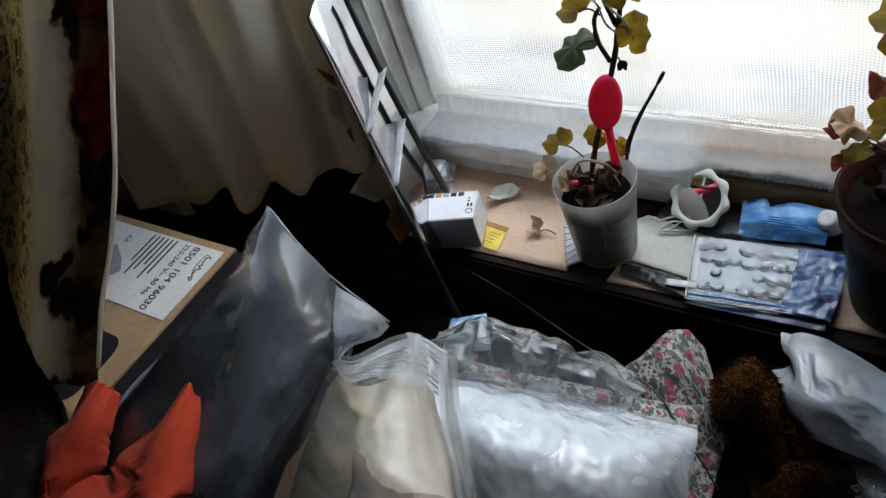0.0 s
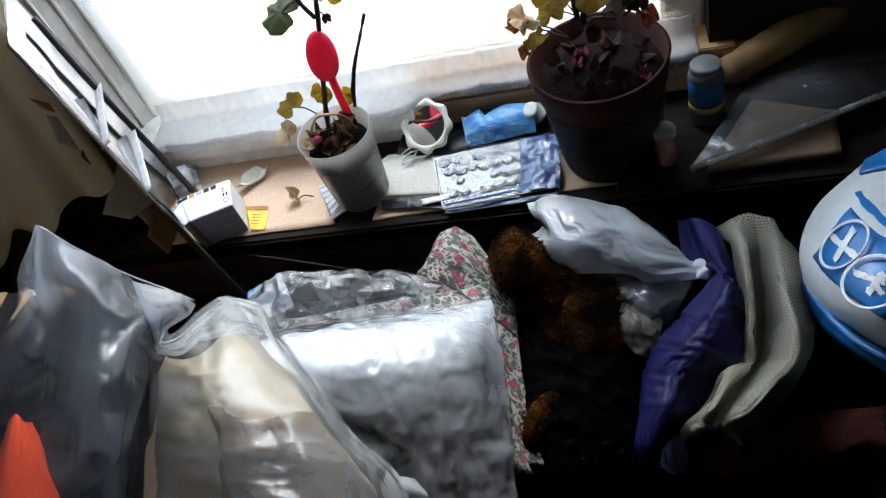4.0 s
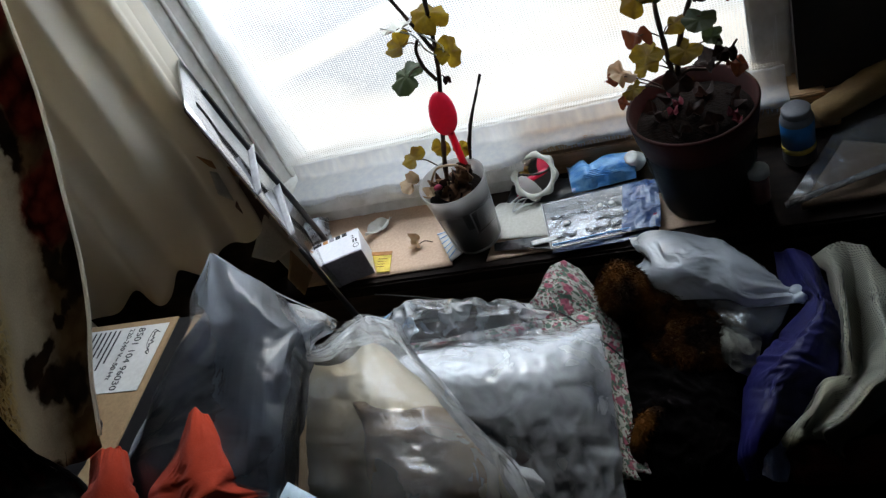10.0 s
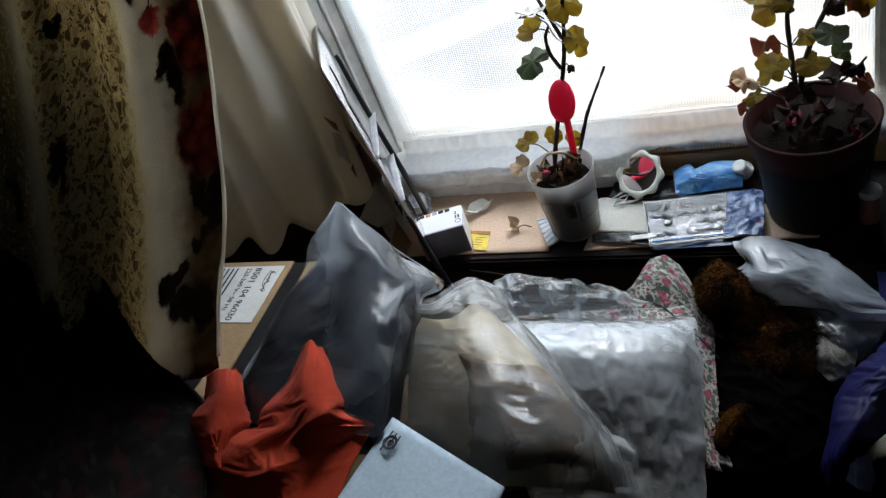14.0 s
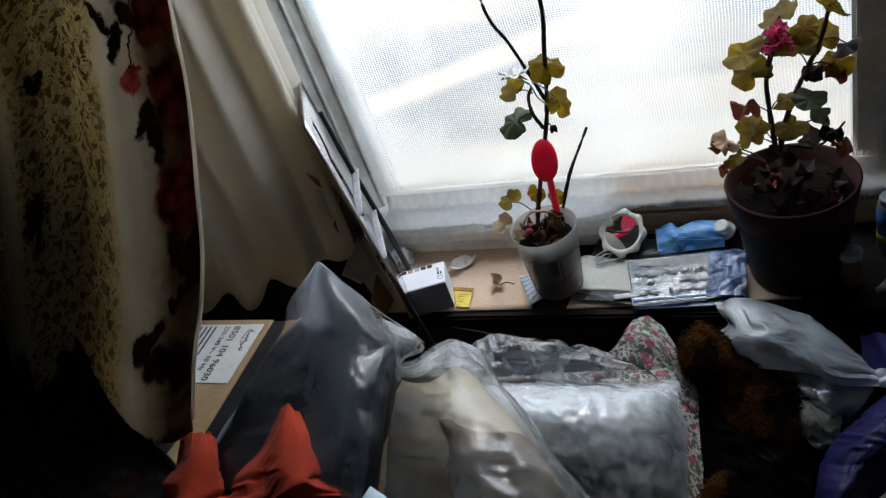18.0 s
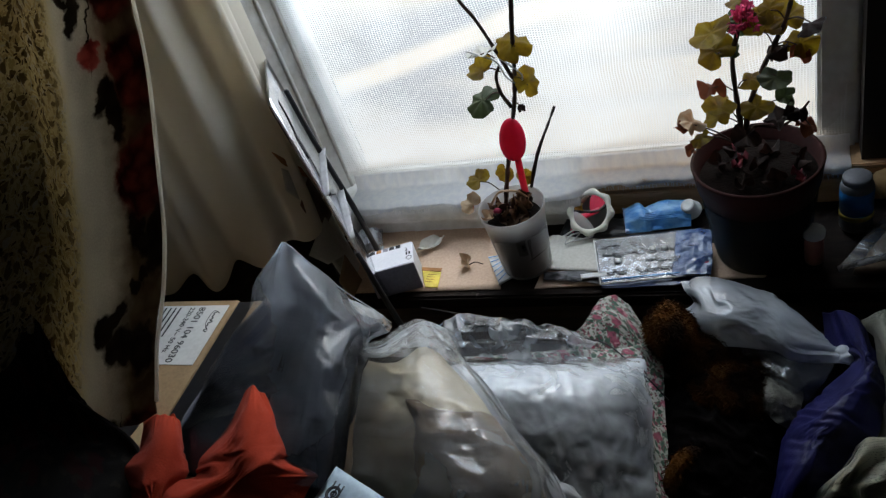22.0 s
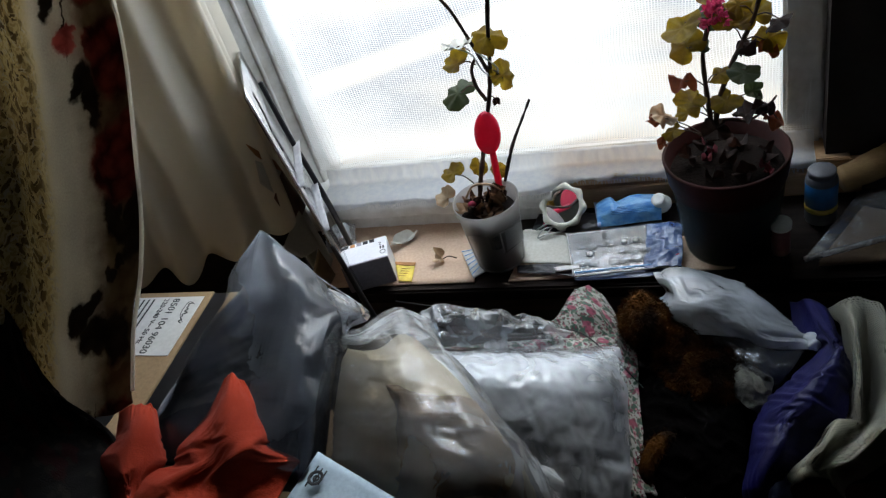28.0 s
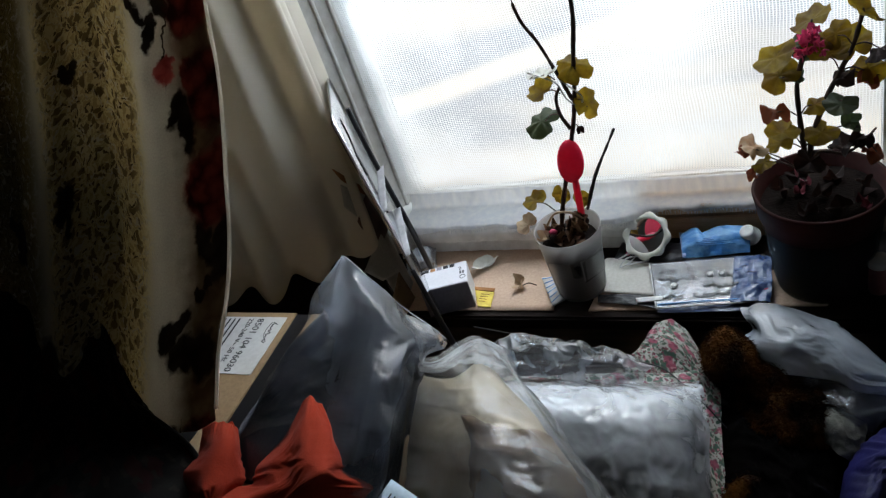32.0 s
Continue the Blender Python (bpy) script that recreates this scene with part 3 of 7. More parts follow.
def sheet_mesh(g, thick=0.0, back=None, cloth=None):
    """A grid of places as a mesh with UV in metres; thick or back closes it behind."""
    nv, nu = g.shape[:2]
    n = grid_normals(g)
    layers = [g]
    if back is not None:
        layers.append(back)
    elif thick:
        layers.append(g - n * thick)
    verts = np.concatenate([a.reshape(-1, 3) for a in layers])
    q = np.arange(nu * nv).reshape(nv, nu)
    quads = np.stack([q[:-1, :-1], q[:-1, 1:], q[1:, 1:], q[1:, :-1]], axis=-1).reshape(-1, 4)
    faces = quads.tolist()
    if len(layers) == 2:
        m = nu * nv
        faces += (quads[:, ::-1] + m).tolist()
        rim = np.concatenate([q[0, :], q[1:, -1], q[-1, -2::-1], q[-2:0:-1, 0]])
        for a, b in zip(rim, np.roll(rim, -1)):
            faces.append([int(b), int(a), int(a) + m, int(b) + m])
    me = bpy.data.meshes.new("mesh")
    me.from_pydata(verts.tolist(), [], faces)
    du = np.concatenate([np.zeros((nv, 1)), np.linalg.norm(np.diff(g, axis=1), axis=2)], axis=1).cumsum(axis=1)
    dv = np.concatenate([np.zeros((1, nu)), np.linalg.norm(np.diff(g, axis=0), axis=2)], axis=0).cumsum(axis=0)
    if cloth is not None:
        du, dv = cloth
    uv = np.tile(np.stack([du, dv], axis=-1).reshape(-1, 2), (len(layers), 1))
    layer = me.uv_layers.new(name="cloth")
    loops = np.zeros(len(me.loops), int)
    me.loops.foreach_get("vertex_index", loops)
    layer.data.foreach_set("uv", uv[loops].ravel())
    me.polygons.foreach_set("use_smooth", [True] * len(me.polygons))
    me.update()
    return me


def drape(rows, nu=80, nv=80, fold=0.006, scale=14, seed=1, thick=0.0015, stretch=(1, 1, 1), sharp=0.5):
    """Cloth or film hung over a coarse form and creased."""
    g = smooth_grid(rows, nu, nv)
    if grid_normals(g)[..., 2].mean() < -0.05:
        g = g[:, ::-1]
    if fold:
        g = g + grid_normals(g) * creases(g, fold, scale, seed, stretch, sharp)[..., None]
    return sheet_mesh(g, thick)


def cushion(tl, tr, br, bl, up, down, nu=70, nv=70, fold=0.006, scale=16, seed=1, full=2.6, stretch=(1, 1, 1), sharp=0.5):
    """A stuffed form between four corners, plump in the middle, with pinched corners and creased towards the seams."""
    tl, tr, br, bl = (np.array(c, float) for c in (tl, tr, br, bl))
    s, t = np.meshgrid(np.linspace(0, 1, nu), np.linspace(0, 1, nv))
    s3, t3 = s[..., None], t[..., None]
    base = (tl * (1 - s3) + tr * s3) * (1 - t3) + (bl * (1 - s3) + br * s3) * t3
    n = np.cross(tr - tl, tl - bl)
    n /= np.linalg.norm(n)
    if n[2] < 0:
        n = -n
    a = np.clip(1 - np.abs(2 * s - 1) ** full, 0, 1) * np.clip(1 - np.abs(2 * t - 1) ** full, 0, 1)
    body = np.sqrt(a)
    mid = (tl + tr + br + bl) / 4
    pinch = (1 - 0.055 * (np.abs(2 * s - 1) ** 2 + np.abs(2 * t - 1) ** 2) * (1 - np.abs(2 * s - 1) ** 4 * np.abs(2 * t - 1) ** 4))
    base = mid + (base - mid) * pinch[..., None]
    edge = np.clip(body * 2.5, 0.1, 1)
    f = creases(base, fold, scale, seed, stretch, sharp) * edge
    top = base + n * (up * body + f)[..., None]
    low = base - n * (down * body)[..., None]
    return sheet_mesh(top, back=low)


def spread(a, nv, nu):
    """A coarse grid drawn out straight from place to place."""
    for axis, size in ((0, nv), (1, nu)):
        a = np.moveaxis(a, axis, 0)
        at = np.linspace(0, a.shape[0] - 1.000001, size)
        i = at.astype(int)
        w = (at - i)[:, None, None]
        a = np.moveaxis(a[i] * (1 - w) + a[i + 1] * w, 0, axis)
    return a


def settle(g, u=0.05, v=0.05, seed=1, cells=9, kick=0.005, hold=0.003, stiff=0.012, steps=55, on=False, levels=(3, 1)):
    """Film or cloth a little longer (u across, v down) than the form it lies on: it buckles into folds, first large ones, then small, with straight creases between flat facets where the last level is coarse; on keeps it from sinking into the form."""
    rng = np.random.default_rng(seed)
    nv, nu = g.shape[:2]
    move = None
    for level in levels:
        a, b = (nv - 1) // level + 1, (nu - 1) // level + 1
        f = g if level == 1 else smooth_grid(g[::max(1, level // 2), ::max(1, level // 2)], b, a)
        n = grid_normals(f)
        if move is None:
            lift = smooth_grid(rng.normal(size=(cells, cells, 1)), b, a)
            move = n * (np.abs(lift) if on else lift) * kick
        else:
            move = (spread(move, a, b) if levels[-1] > 1 else smooth_grid(move, b, a)) + n * smooth_grid(rng.normal(size=(3 * cells, 3 * cells, 1)), b, a) * kick * 0.12
        x = f + move
        ru = np.linalg.norm(np.diff(f, axis=1), axis=2) * (1 + u)
        rv = np.linalg.norm(np.diff(f, axis=0), axis=2) * (1 + v)
        rd = np.linalg.norm(f[1:, 1:] - f[:-1, :-1], axis=2) * (1 + (u + v) / 2)
        re = np.linalg.norm(f[1:, :-1] - f[:-1, 1:], axis=2) * (1 + (u + v) / 2)

        def pull(p, q, rest, k):
            d = q - p
            w = d * (0.5 * k * (1 - rest / (np.sqrt((d * d).sum(-1)) + 1e-9)))[..., None]
            p += w
            q -= w

        for _ in range(steps):
            x += hold * (f - x)
            for p in (0, 1):
                pull(x[:, p:b - 1:2], x[:, p + 1:b:2], ru[:, p::2], 1.0)
                pull(x[p:a - 1:2], x[p + 1:a:2], rv[p::2], 1.0)
                pull(x[p:a - 1:2, :-1], x[p + 1:a:2, 1:], rd[p::2], 0.5)
                pull(x[p:a - 1:2, 1:], x[p + 1:a:2, :-1], re[p::2], 0.5)
            move = x - f
            move[:, 1:-1] += stiff * ((move[:, :-2] + move[:, 2:]) / 2 - move[:, 1:-1])
            move[1:-1] += stiff * ((move[:-2] + move[2:]) / 2 - move[1:-1])
            x = f + move
            if on:
                x += n * np.clip(-(move * n).sum(-1), 0, None)[..., None]
        move = x - f
    if levels[-1] > 1:
        move = spread(move, nv, nu)
        move[:, 1:-1] += 0.5 * ((move[:, :-2] + move[:, 2:]) / 2 - move[:, 1:-1])
        move[1:-1] += 0.5 * ((move[:-2] + move[2:]) / 2 - move[1:-1])
        x = g + move
    return x


def buckled(rows, nu, nv, u, v, seed, thick=0.0, lift=0.0, **how):
    """Slack film or cloth over a coarse form."""
    g = smooth_grid(rows, nu, nv)
    if grid_normals(g)[..., 2].mean() < -0.05:
        g = g[:, ::-1]
    if lift:
        g = g + grid_normals(g) * lift
    return sheet_mesh(settle(g, u, v, seed, **how), thick)


def plate(corners, thick, curl=0.0, nu=14, nv=14, seed=1):
    """A thin flat piece between four corners, a little curled."""
    tl, tr, br, bl = (np.array(c, float) for c in corners)
    s, t = np.meshgrid(np.linspace(0, 1, nu), np.linspace(0, 1, nv))
    s, t = s[..., None], t[..., None]
    g = (tl * (1 - s) + tr * s) * (1 - t) + (bl * (1 - s) + br * s) * t
    if curl:
        g = g + grid_normals(g) * np.abs(creases(g, curl, 9, seed))[..., None]
    n = grid_normals(g)
    if n[..., 2].mean() < 0:
        g = g[:, ::-1]
    return sheet_mesh(g, thick)


def blade(points, z, thick):
    """A flat outline of a few corners, cut from a sheet."""
    bm = bmesh.new()
    f = bm.faces.new([bm.verts.new((x, y, z)) for x, y in points])
    ext = bmesh.ops.extrude_face_region(bm, geom=[f])
    bmesh.ops.translate(bm, vec=(0, 0, thick), verts=[v for v in ext["geom"] if isinstance(v, bmesh.types.BMVert)])
    bmesh.ops.recalc_face_normals(bm, faces=bm.faces)
    return mesh_of(bm, False)


def blob(centre, size, seed=1, rough=0.12, scale=18, turn=None, level=4, hair=0.0):
    """A lumpy rounded form."""
    bm = bmesh.new()
    bmesh.ops.create_icosphere(bm, subdivisions=level, radius=1.0)
    for v in bm.verts:
        d = v.co.copy()
        p = Vector((d.x * size[0], d.y * size[1], d.z * size[2]))
        k = 1 + rough * noise.noise(p * scale + Vector((seed * 5.1, seed, 0))) + rough * 0.5 * noise.noise(p * scale * 2.7 + Vector((seed, 0, 3)))
        k += hair * (noise.noise(p * 240) + 0.5 * noise.noise(p * 520))
        v.co = p * k
    m = Matrix.Translation(centre) @ (turn or Matrix())
    bmesh.ops.transform(bm, matrix=m, verts=bm.verts)
    return mesh_of(bm)


def text(name, words, size, m, material, parent):
    cu = bpy.data.curves.new(name, "FONT")
    cu.body, cu.size, cu.extrude = words, size, 0.0002
    cu.align_x, cu.align_y = "LEFT", "CENTER"
    ob = bpy.data.objects.new("lettering_source", cu)
    me = bpy.data.meshes.new_from_object(ob)
    bpy.data.objects.remove(ob)
    me.transform(m)
    return part(name, me, material, parent)


# ---- the room and its window ----
SILL = 0.80
floor = tagged(solid("floor", block(-1.6, 2.2, -2.8, 0.9, -0.1, 0.0, 0), FLOORM), kind="structure")
ceiling = tagged(solid("ceiling", block(-1.6, 2.2, -2.8, 0.9, 2.6, 2.7, 0), CEIL), kind="structure")
wall_west = tagged(solid("wall_west", block(-1.7, -1.6, -2.8, 0.9, 0, 2.6, 0), WALL), kind="structure")
wall_east = tagged(solid("wall_east", block(2.2, 2.3, -2.8, 0.9, 0, 2.6, 0), WALL), kind="structure")
wall_south = tagged(solid("wall_south", block(-1.6, 2.2, -2.9, -2.8, 0, 2.6, 0), WALL), kind="structure")
WX0, WX1, WZ0, WZ1 = -0.33, 0.535, 0.86, 2.05
wall_north = thing("wall_north", (0, 0.2, 0), "dark window wall with a deep opening", "wall", kind="structure")
part("wall_below", block(-1.6, 2.2, 0.06, 0.32, 0.0, SILL - 0.04, 0), WALL, wall_north)
part("wall_above", block(-1.6, 2.2, 0.20, 0.32, WZ1, 2.6, 0), WALL, wall_north)
part("splayed_reveal", blade([(WX0 - 0.0605, 0.19), (WX0 - 0.0605, 0.32), (-1.6, 0.32), (-1.6, -0.05), (-0.80, -0.05)], SILL - 0.04, WZ1 - SILL + 0.04), REVEAL, wall_north)
part("wall_right", block(WX1 + 0.03, 2.2, 0.20, 0.32, SILL - 0.04, WZ1, 0), WALL, wall_north)

window_sill = tagged(solid("window_sill", block(-0.70, 1.30, -0.012, 0.26, SILL - 0.032, SILL - 0.003, 0.004), DARK_WOOD,
                           "dark stained wooden window sill board", "window sill"), kind="structure")
for k, (z0, z1, y) in enumerate(((0.655, 0.745, 0.035), (0.53, 0.64, 0.03), (0.30, 0.515, 0.035))):
    tagged(solid("trim", block(-0.9, 1.3, y, 0.06, z0, z1, 0.006), BOARD, "dark horizontal board below the sill", "panelling"), kind="structure")

window_1 = thing("window_1", (0.1, 0.24, 0.8), "old white-painted window with a bright overcast sky behind", "window", kind="structure")
part("window_frame", blade([(WX0 - 0.06, 0.19), (WX0 - 0.006, 0.258), (WX0 - 0.006, 0.285), (WX0 - 0.06, 0.285)], 0.86, WZ1 - 0.86), WHITE_PAINT, window_1)
for x0, y0 in ((-0.0545, 0.1985), (-0.036, 0.2215), (-0.0185, 0.2435)):
    part("bead", tube([(WX0 + x0, y0, 0.868), (WX0 + x0, y0, 1.4), (WX0 + x0, y0, WZ1)], 0.0045, None, 8, 2), WHITE_PAINT, window_1)
part("moulding", block(WX0 - 0.006, WX0 + 0.012, 0.262, 0.285, 0.86, WZ1, 0.004), WHITE_PAINT, window_1)
part("window_frame", block(WX1 - 0.03, WX1 + 0.03, 0.24, 0.30, 0.86, WZ1, 0.006), WHITE_PAINT, window_1)
part("window_frame", block(WX0 + 0.012, WX1 - 0.03, 0.24, 0.30, WZ1 - 0.05, WZ1, 0.006), WHITE_PAINT, window_1)
part("window_frame", block(WX0 + 0.012, WX1 - 0.03, 0.262, 0.285, 0.872, 0.882, 0.006), WHITE_PAINT, window_1)
glass = bpy.data.materials.new("window_glass")
glass.use_nodes = True
gb = glass.node_tree.nodes["Principled BSDF"]
gb.inputs["Transmission Weight"].default_value, gb.inputs["Roughness"].default_value, gb.inputs["IOR"].default_value = 1.0, 0.0, 1.02
pane = part("pane", block(WX0 + 0.008, WX1 - 0.03, 0.272, 0.276, 0.881, WZ1 - 0.04, 0), glass, window_1)
pane.visible_shadow = False
# the painted ledge at the back of the sill, and the bare wooden rail beside it
ledge = solid("window_ledge", drape([[(-0.46, y, z), (-0.15, y - 0.001, z + 0.001), (0.125, y, z)] for y, z in
                                     ((0.172, 0.797), (0.173, 0.812), (0.173, 0.827), (0.161, 0.831), (0.158, 0.841), (0.160, 0.853), (0.176, 0.865), (0.215, 0.868), (0.27, 0.868))],
                                    170, 80, 0.0026, 26, 4, 0.01, (0.6, 1, 1), 0.7), WHITE_PAINT)
tagged(ledge, "lumpy white-painted plaster ledge under the window", "ledge", kind="structure")
rail = thing("window_rail", (0.35, 0.2, 0.8), "bare varnished wooden bottom rail with two grooves", "window rail", kind="structure")
for z0, z1, y in ((0.797, 0.842, 0.192), (0.844, 0.852, 0.198), (0.853, 0.866, 0.188)):
    part("moulding", block(0.127, 0.62, y, 0.26, z0, z1, 0.002), BROWN_WOOD, rail)

part("board", block(0.127, 0.60, 0.187, 0.255, 0.8665, 0.872, 0.002), BROWN_WOOD, rail)

backdrop = bpy.data.materials.new("bright_overcast_distance")
backdrop.use_nodes = True
bn, bl_ = backdrop.node_tree.nodes, backdrop.node_tree.links.new
bn.remove(bn["Principled BSDF"])
be = bn.new("ShaderNodeEmission")
bno = bn.new("ShaderNodeTexNoise")
bno.inputs["Scale"].default_value, bno.inputs["Detail"].default_value = 0.7, 2
bco = bn.new("ShaderNodeTexCoord")
bma = bn.new("ShaderNodeMapping")
bma.inputs["Rotation"].default_value = (0, radians(-28), 0)
bma.inputs["Scale"].default_value = (0.5, 1, 2.2)
bl_(bco.outputs["Object"], bma.inputs[0])
bl_(bma.outputs[0], bno.inputs[0])
bra = bn.new("ShaderNodeValToRGB")
bra.color_ramp.elements[0].position, bra.color_ramp.elements[1].position = 0.42, 0.60
bra.color_ramp.elements[0].color, bra.color_ramp.elements[1].color = (0.66, 0.69, 0.74, 1), (1.12, 1.03, 0.90, 1)
bl_(bno.outputs[0], bra.inputs[0])
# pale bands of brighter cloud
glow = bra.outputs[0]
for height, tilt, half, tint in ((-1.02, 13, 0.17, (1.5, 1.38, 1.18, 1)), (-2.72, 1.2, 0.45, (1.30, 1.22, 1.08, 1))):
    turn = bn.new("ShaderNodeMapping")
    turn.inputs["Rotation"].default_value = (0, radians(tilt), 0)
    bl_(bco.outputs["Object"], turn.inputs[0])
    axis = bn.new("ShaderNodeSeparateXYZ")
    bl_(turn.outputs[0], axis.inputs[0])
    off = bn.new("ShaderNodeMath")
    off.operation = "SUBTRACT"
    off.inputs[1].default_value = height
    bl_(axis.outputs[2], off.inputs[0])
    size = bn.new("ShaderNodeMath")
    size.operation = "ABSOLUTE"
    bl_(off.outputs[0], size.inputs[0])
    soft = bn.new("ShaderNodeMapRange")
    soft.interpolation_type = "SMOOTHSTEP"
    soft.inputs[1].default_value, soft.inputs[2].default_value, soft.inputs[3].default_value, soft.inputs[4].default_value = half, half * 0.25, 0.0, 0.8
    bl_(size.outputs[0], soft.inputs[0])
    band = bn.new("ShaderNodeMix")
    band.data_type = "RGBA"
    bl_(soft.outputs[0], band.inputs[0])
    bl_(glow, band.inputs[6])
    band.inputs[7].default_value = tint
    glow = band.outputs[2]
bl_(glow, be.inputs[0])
be.inputs[1].default_value = 1.06
bl_(be.outputs[0], bn["Material Output"].inputs[0])
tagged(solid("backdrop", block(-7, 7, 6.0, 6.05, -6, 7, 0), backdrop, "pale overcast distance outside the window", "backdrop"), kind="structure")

# net over the window, its hem lying on the ledge
xs = np.linspace(WX0 - 0.012, WX1 + 0.012, 13)
net_rows = [[(x, 0.243 + 0.006 * math.sin(i * 2.1 + j * 0.9), z) for i, x in enumerate(xs)] for j, z in enumerate((2.04, 1.7, 1.4, 1.15, 0.97, 0.915))]
net_rows.append([(x, 0.232 + 0.001 * math.sin(i * 1.7), 0.901) for i, x in enumerate(xs)])
net = solid("net_curtain", drape(net_rows, 160, 140, 0.002, 9, 3, 0.0), NET, "sheer white net curtain over the window", "net curtain")

# the doubled hem of the net lies over the foot of the window and frays over the edge
hem_g = np.zeros((24, 420, 3))
hem_rng = np.random.default_rng(12)
fray = np.repeat(hem_rng.uniform(0, 1, 210), 2)
for i in range(420):
    x = -0.325 + 0.875 * i / 419
    k = min(1.0, max(0.0, (x - 0.09) / 0.06))
    k = k * k * (3 - 2 * k)
    edge = 0.155 + 0.029 * k + 0.002 * math.sin(x * 31) + 0.0015 * math.sin(x * 83)
    drop = 0.006 + 0.004 * math.sin(x * 17 + 1) + 0.003 * math.sin(x * 61) + 0.0022 * fray[i] + 0.003 * k
    line = smooth_grid([[(x, 0.229, 0.903), (x, 0.229, 0.903)], [(x, 0.224, 0.889), (x, 0.224, 0.889)], [(x, 0.219, 0.8765), (x, 0.219, 0.8765)], [(x, 0.205, 0.8735), (x, 0.205, 0.8735)],
                        [(x, edge + 0.006, 0.8725), (x, edge + 0.006, 0.8725)], [(x, edge, 0.8725 - 0.35 * drop), (x, edge, 0.8725 - 0.35 * drop)],
                        [(x, edge - 0.001, 0.8715 - drop), (x, edge - 0.001, 0.8715 - drop)]], 2, 24)[:, 0]
    hem_g[:, i] = line
hem_g[..., 1] += 0.0008 * np.sin(hem_g[..., 0] * 140) + 0.0005 * np.sin(hem_g[..., 0] * 330)
solid("net_hem", sheet_mesh(hem_g, 0.0008), HEM, "doubled white hem of the net lying over the ledge", "net hem")

# ivory curtain at the side of the window
hem = [((-0.62, -0.19), 0.0), ((-0.489, -0.144), 1), ((-0.403, -0.115), 2), ((-0.347, -0.072), 3), ((-0.29, -0.02), 4), ((-0.30, 0.06), 5)]
g = np.zeros((60, 150, 3))
line = curve_points([(x, y, 0) for (x, y), _ in hem], 30)
for i in range(150):
    s = i / 149
    p = line[int(s * (len(line) - 1))]
    q = line[min(int(s * (len(line) - 1)) + 1, len(line) - 1)]
    d = (q - p).normalized() if (q - p).length > 0 else Vector((1, 0, 0))
    for j in range(60):
        h = j / 59
        z = 0.962 + 0.012 * math.sin(s * 31) + h * 1.2
        deep = (0.015 * math.sin(s * 24 + 0.6 * math.sin(h * 3)) + 0.008 * math.sin(s * 41 + 1.5 * h)) * (1 - 0.55 * h) + 0.018 * math.exp(-((s - 0.55 - 0.1 * h) / 0.06) ** 2) * min(1.0, 3 * h) + 0.003 * math.sin(s * 47 + h) * (1 - h)
        back = 0.16 * h ** 0.8
        g[j, i] = (p.x + d.y * deep - 0.10 * h, p.y - d.x * deep + back, z)
curtain = solid("side_curtain", sheet_mesh(g, 0.0012), CURTAIN, "ivory side curtain hanging in soft folds", "curtain")

# ---- the pile in front of the window ----
bench = thing("storage_chest", (0.05, -0.4, 0.0), "dark wooden chest buried under the pile", "chest")
part("body", block(-0.66, 0.95, -0.78, -0.06, 0.06, 0.66, 0.006), DARK_WOOD, bench)
part("lid", block(-0.67, 0.96, -0.79, -0.05, 0.66, 0.69, 0.006), DARK_WOOD, bench)
for x in (-0.6, 0.89):
    for y in (-0.72, -0.12):
        part("foot", block(x - 0.03, x + 0.03, y - 0.03, y + 0.03, 0.0, 0.06, 0.004), DARK_WOOD, bench)

# carton with a printed label
CZ = 1.057
carton = thing("cardboard_carton", (-0.40, -0.52, 0.69), "brown cardboard carton with a white printed label", "carton")
part("body", block(-0.66, -0.165, -0.77, -0.276, 0.69, CZ - 0.006, 0.003), CARD, carton)
part("flap", block(-0.66, -0.254, -0.77, -0.274, CZ - 0.005, CZ, 0.001), CARD, carton)
part("flap", block(-0.228, -0.165, -0.77, -0.276, CZ - 0.005, CZ, 0.001), CARD, carton)
part("black_tape", block(-0.2538, -0.2282, -0.77, -0.2765, CZ - 0.0055, CZ - 0.002, 0.0), BLACK, carton)
hole = [(-0.322 + 0.034 * math.copysign(abs(math.cos(a)) ** 0.5, math.cos(a)), -0.475 + 0.045 * math.copysign(abs(math.sin(a)) ** 0.5, math.sin(a))) for a in (2 * math.pi * k / 24 for k in range(24))]
part("hand_hole", blade(hole, CZ + 0.0002, 0.0006), BLACK, carton)
label = part("label", block(-0.502, -0.264, -0.393, -0.285, CZ + 0.0002, CZ + 0.001, 0), WHITE_PAPER, carton, "white paper label with black print")


def on_label(x, y):
    return Matrix.Translation((x, y, CZ + 0.0013)) @ Matrix.Rotation(radians(-90), 4, "Z")


text("lettering", "8501 104 96030", 0.0155, on_label(-0.3065, -0.2885), INK, label)
text("lettering", "220-240 V~ 50 Hz", 0.0112, on_label(-0.3235, -0.2885), INK, label)
text("lettering", "CE", 0.010, on_label(-0.425, -0.30), INK, label)
for k in range(6):
    part("print_bar", block(-0.346 - 0.0085 * k, -0.3435 - 0.0085 * k, -0.289 - 0.055 - 0.012 * math.sin(k * 2.1), -0.289, CZ + 0.001, CZ + 0.0014, 0), INK, label)
part("print_logo", tube([(-0.281, -0.297 - 0.0032 * k, CZ + 0.001) if k % 2 else (-0.2755 - 0.002 * (k % 3), -0.297 - 0.0032 * k, CZ + 0.001) for k in range(13)], 0.0008), INK, label)
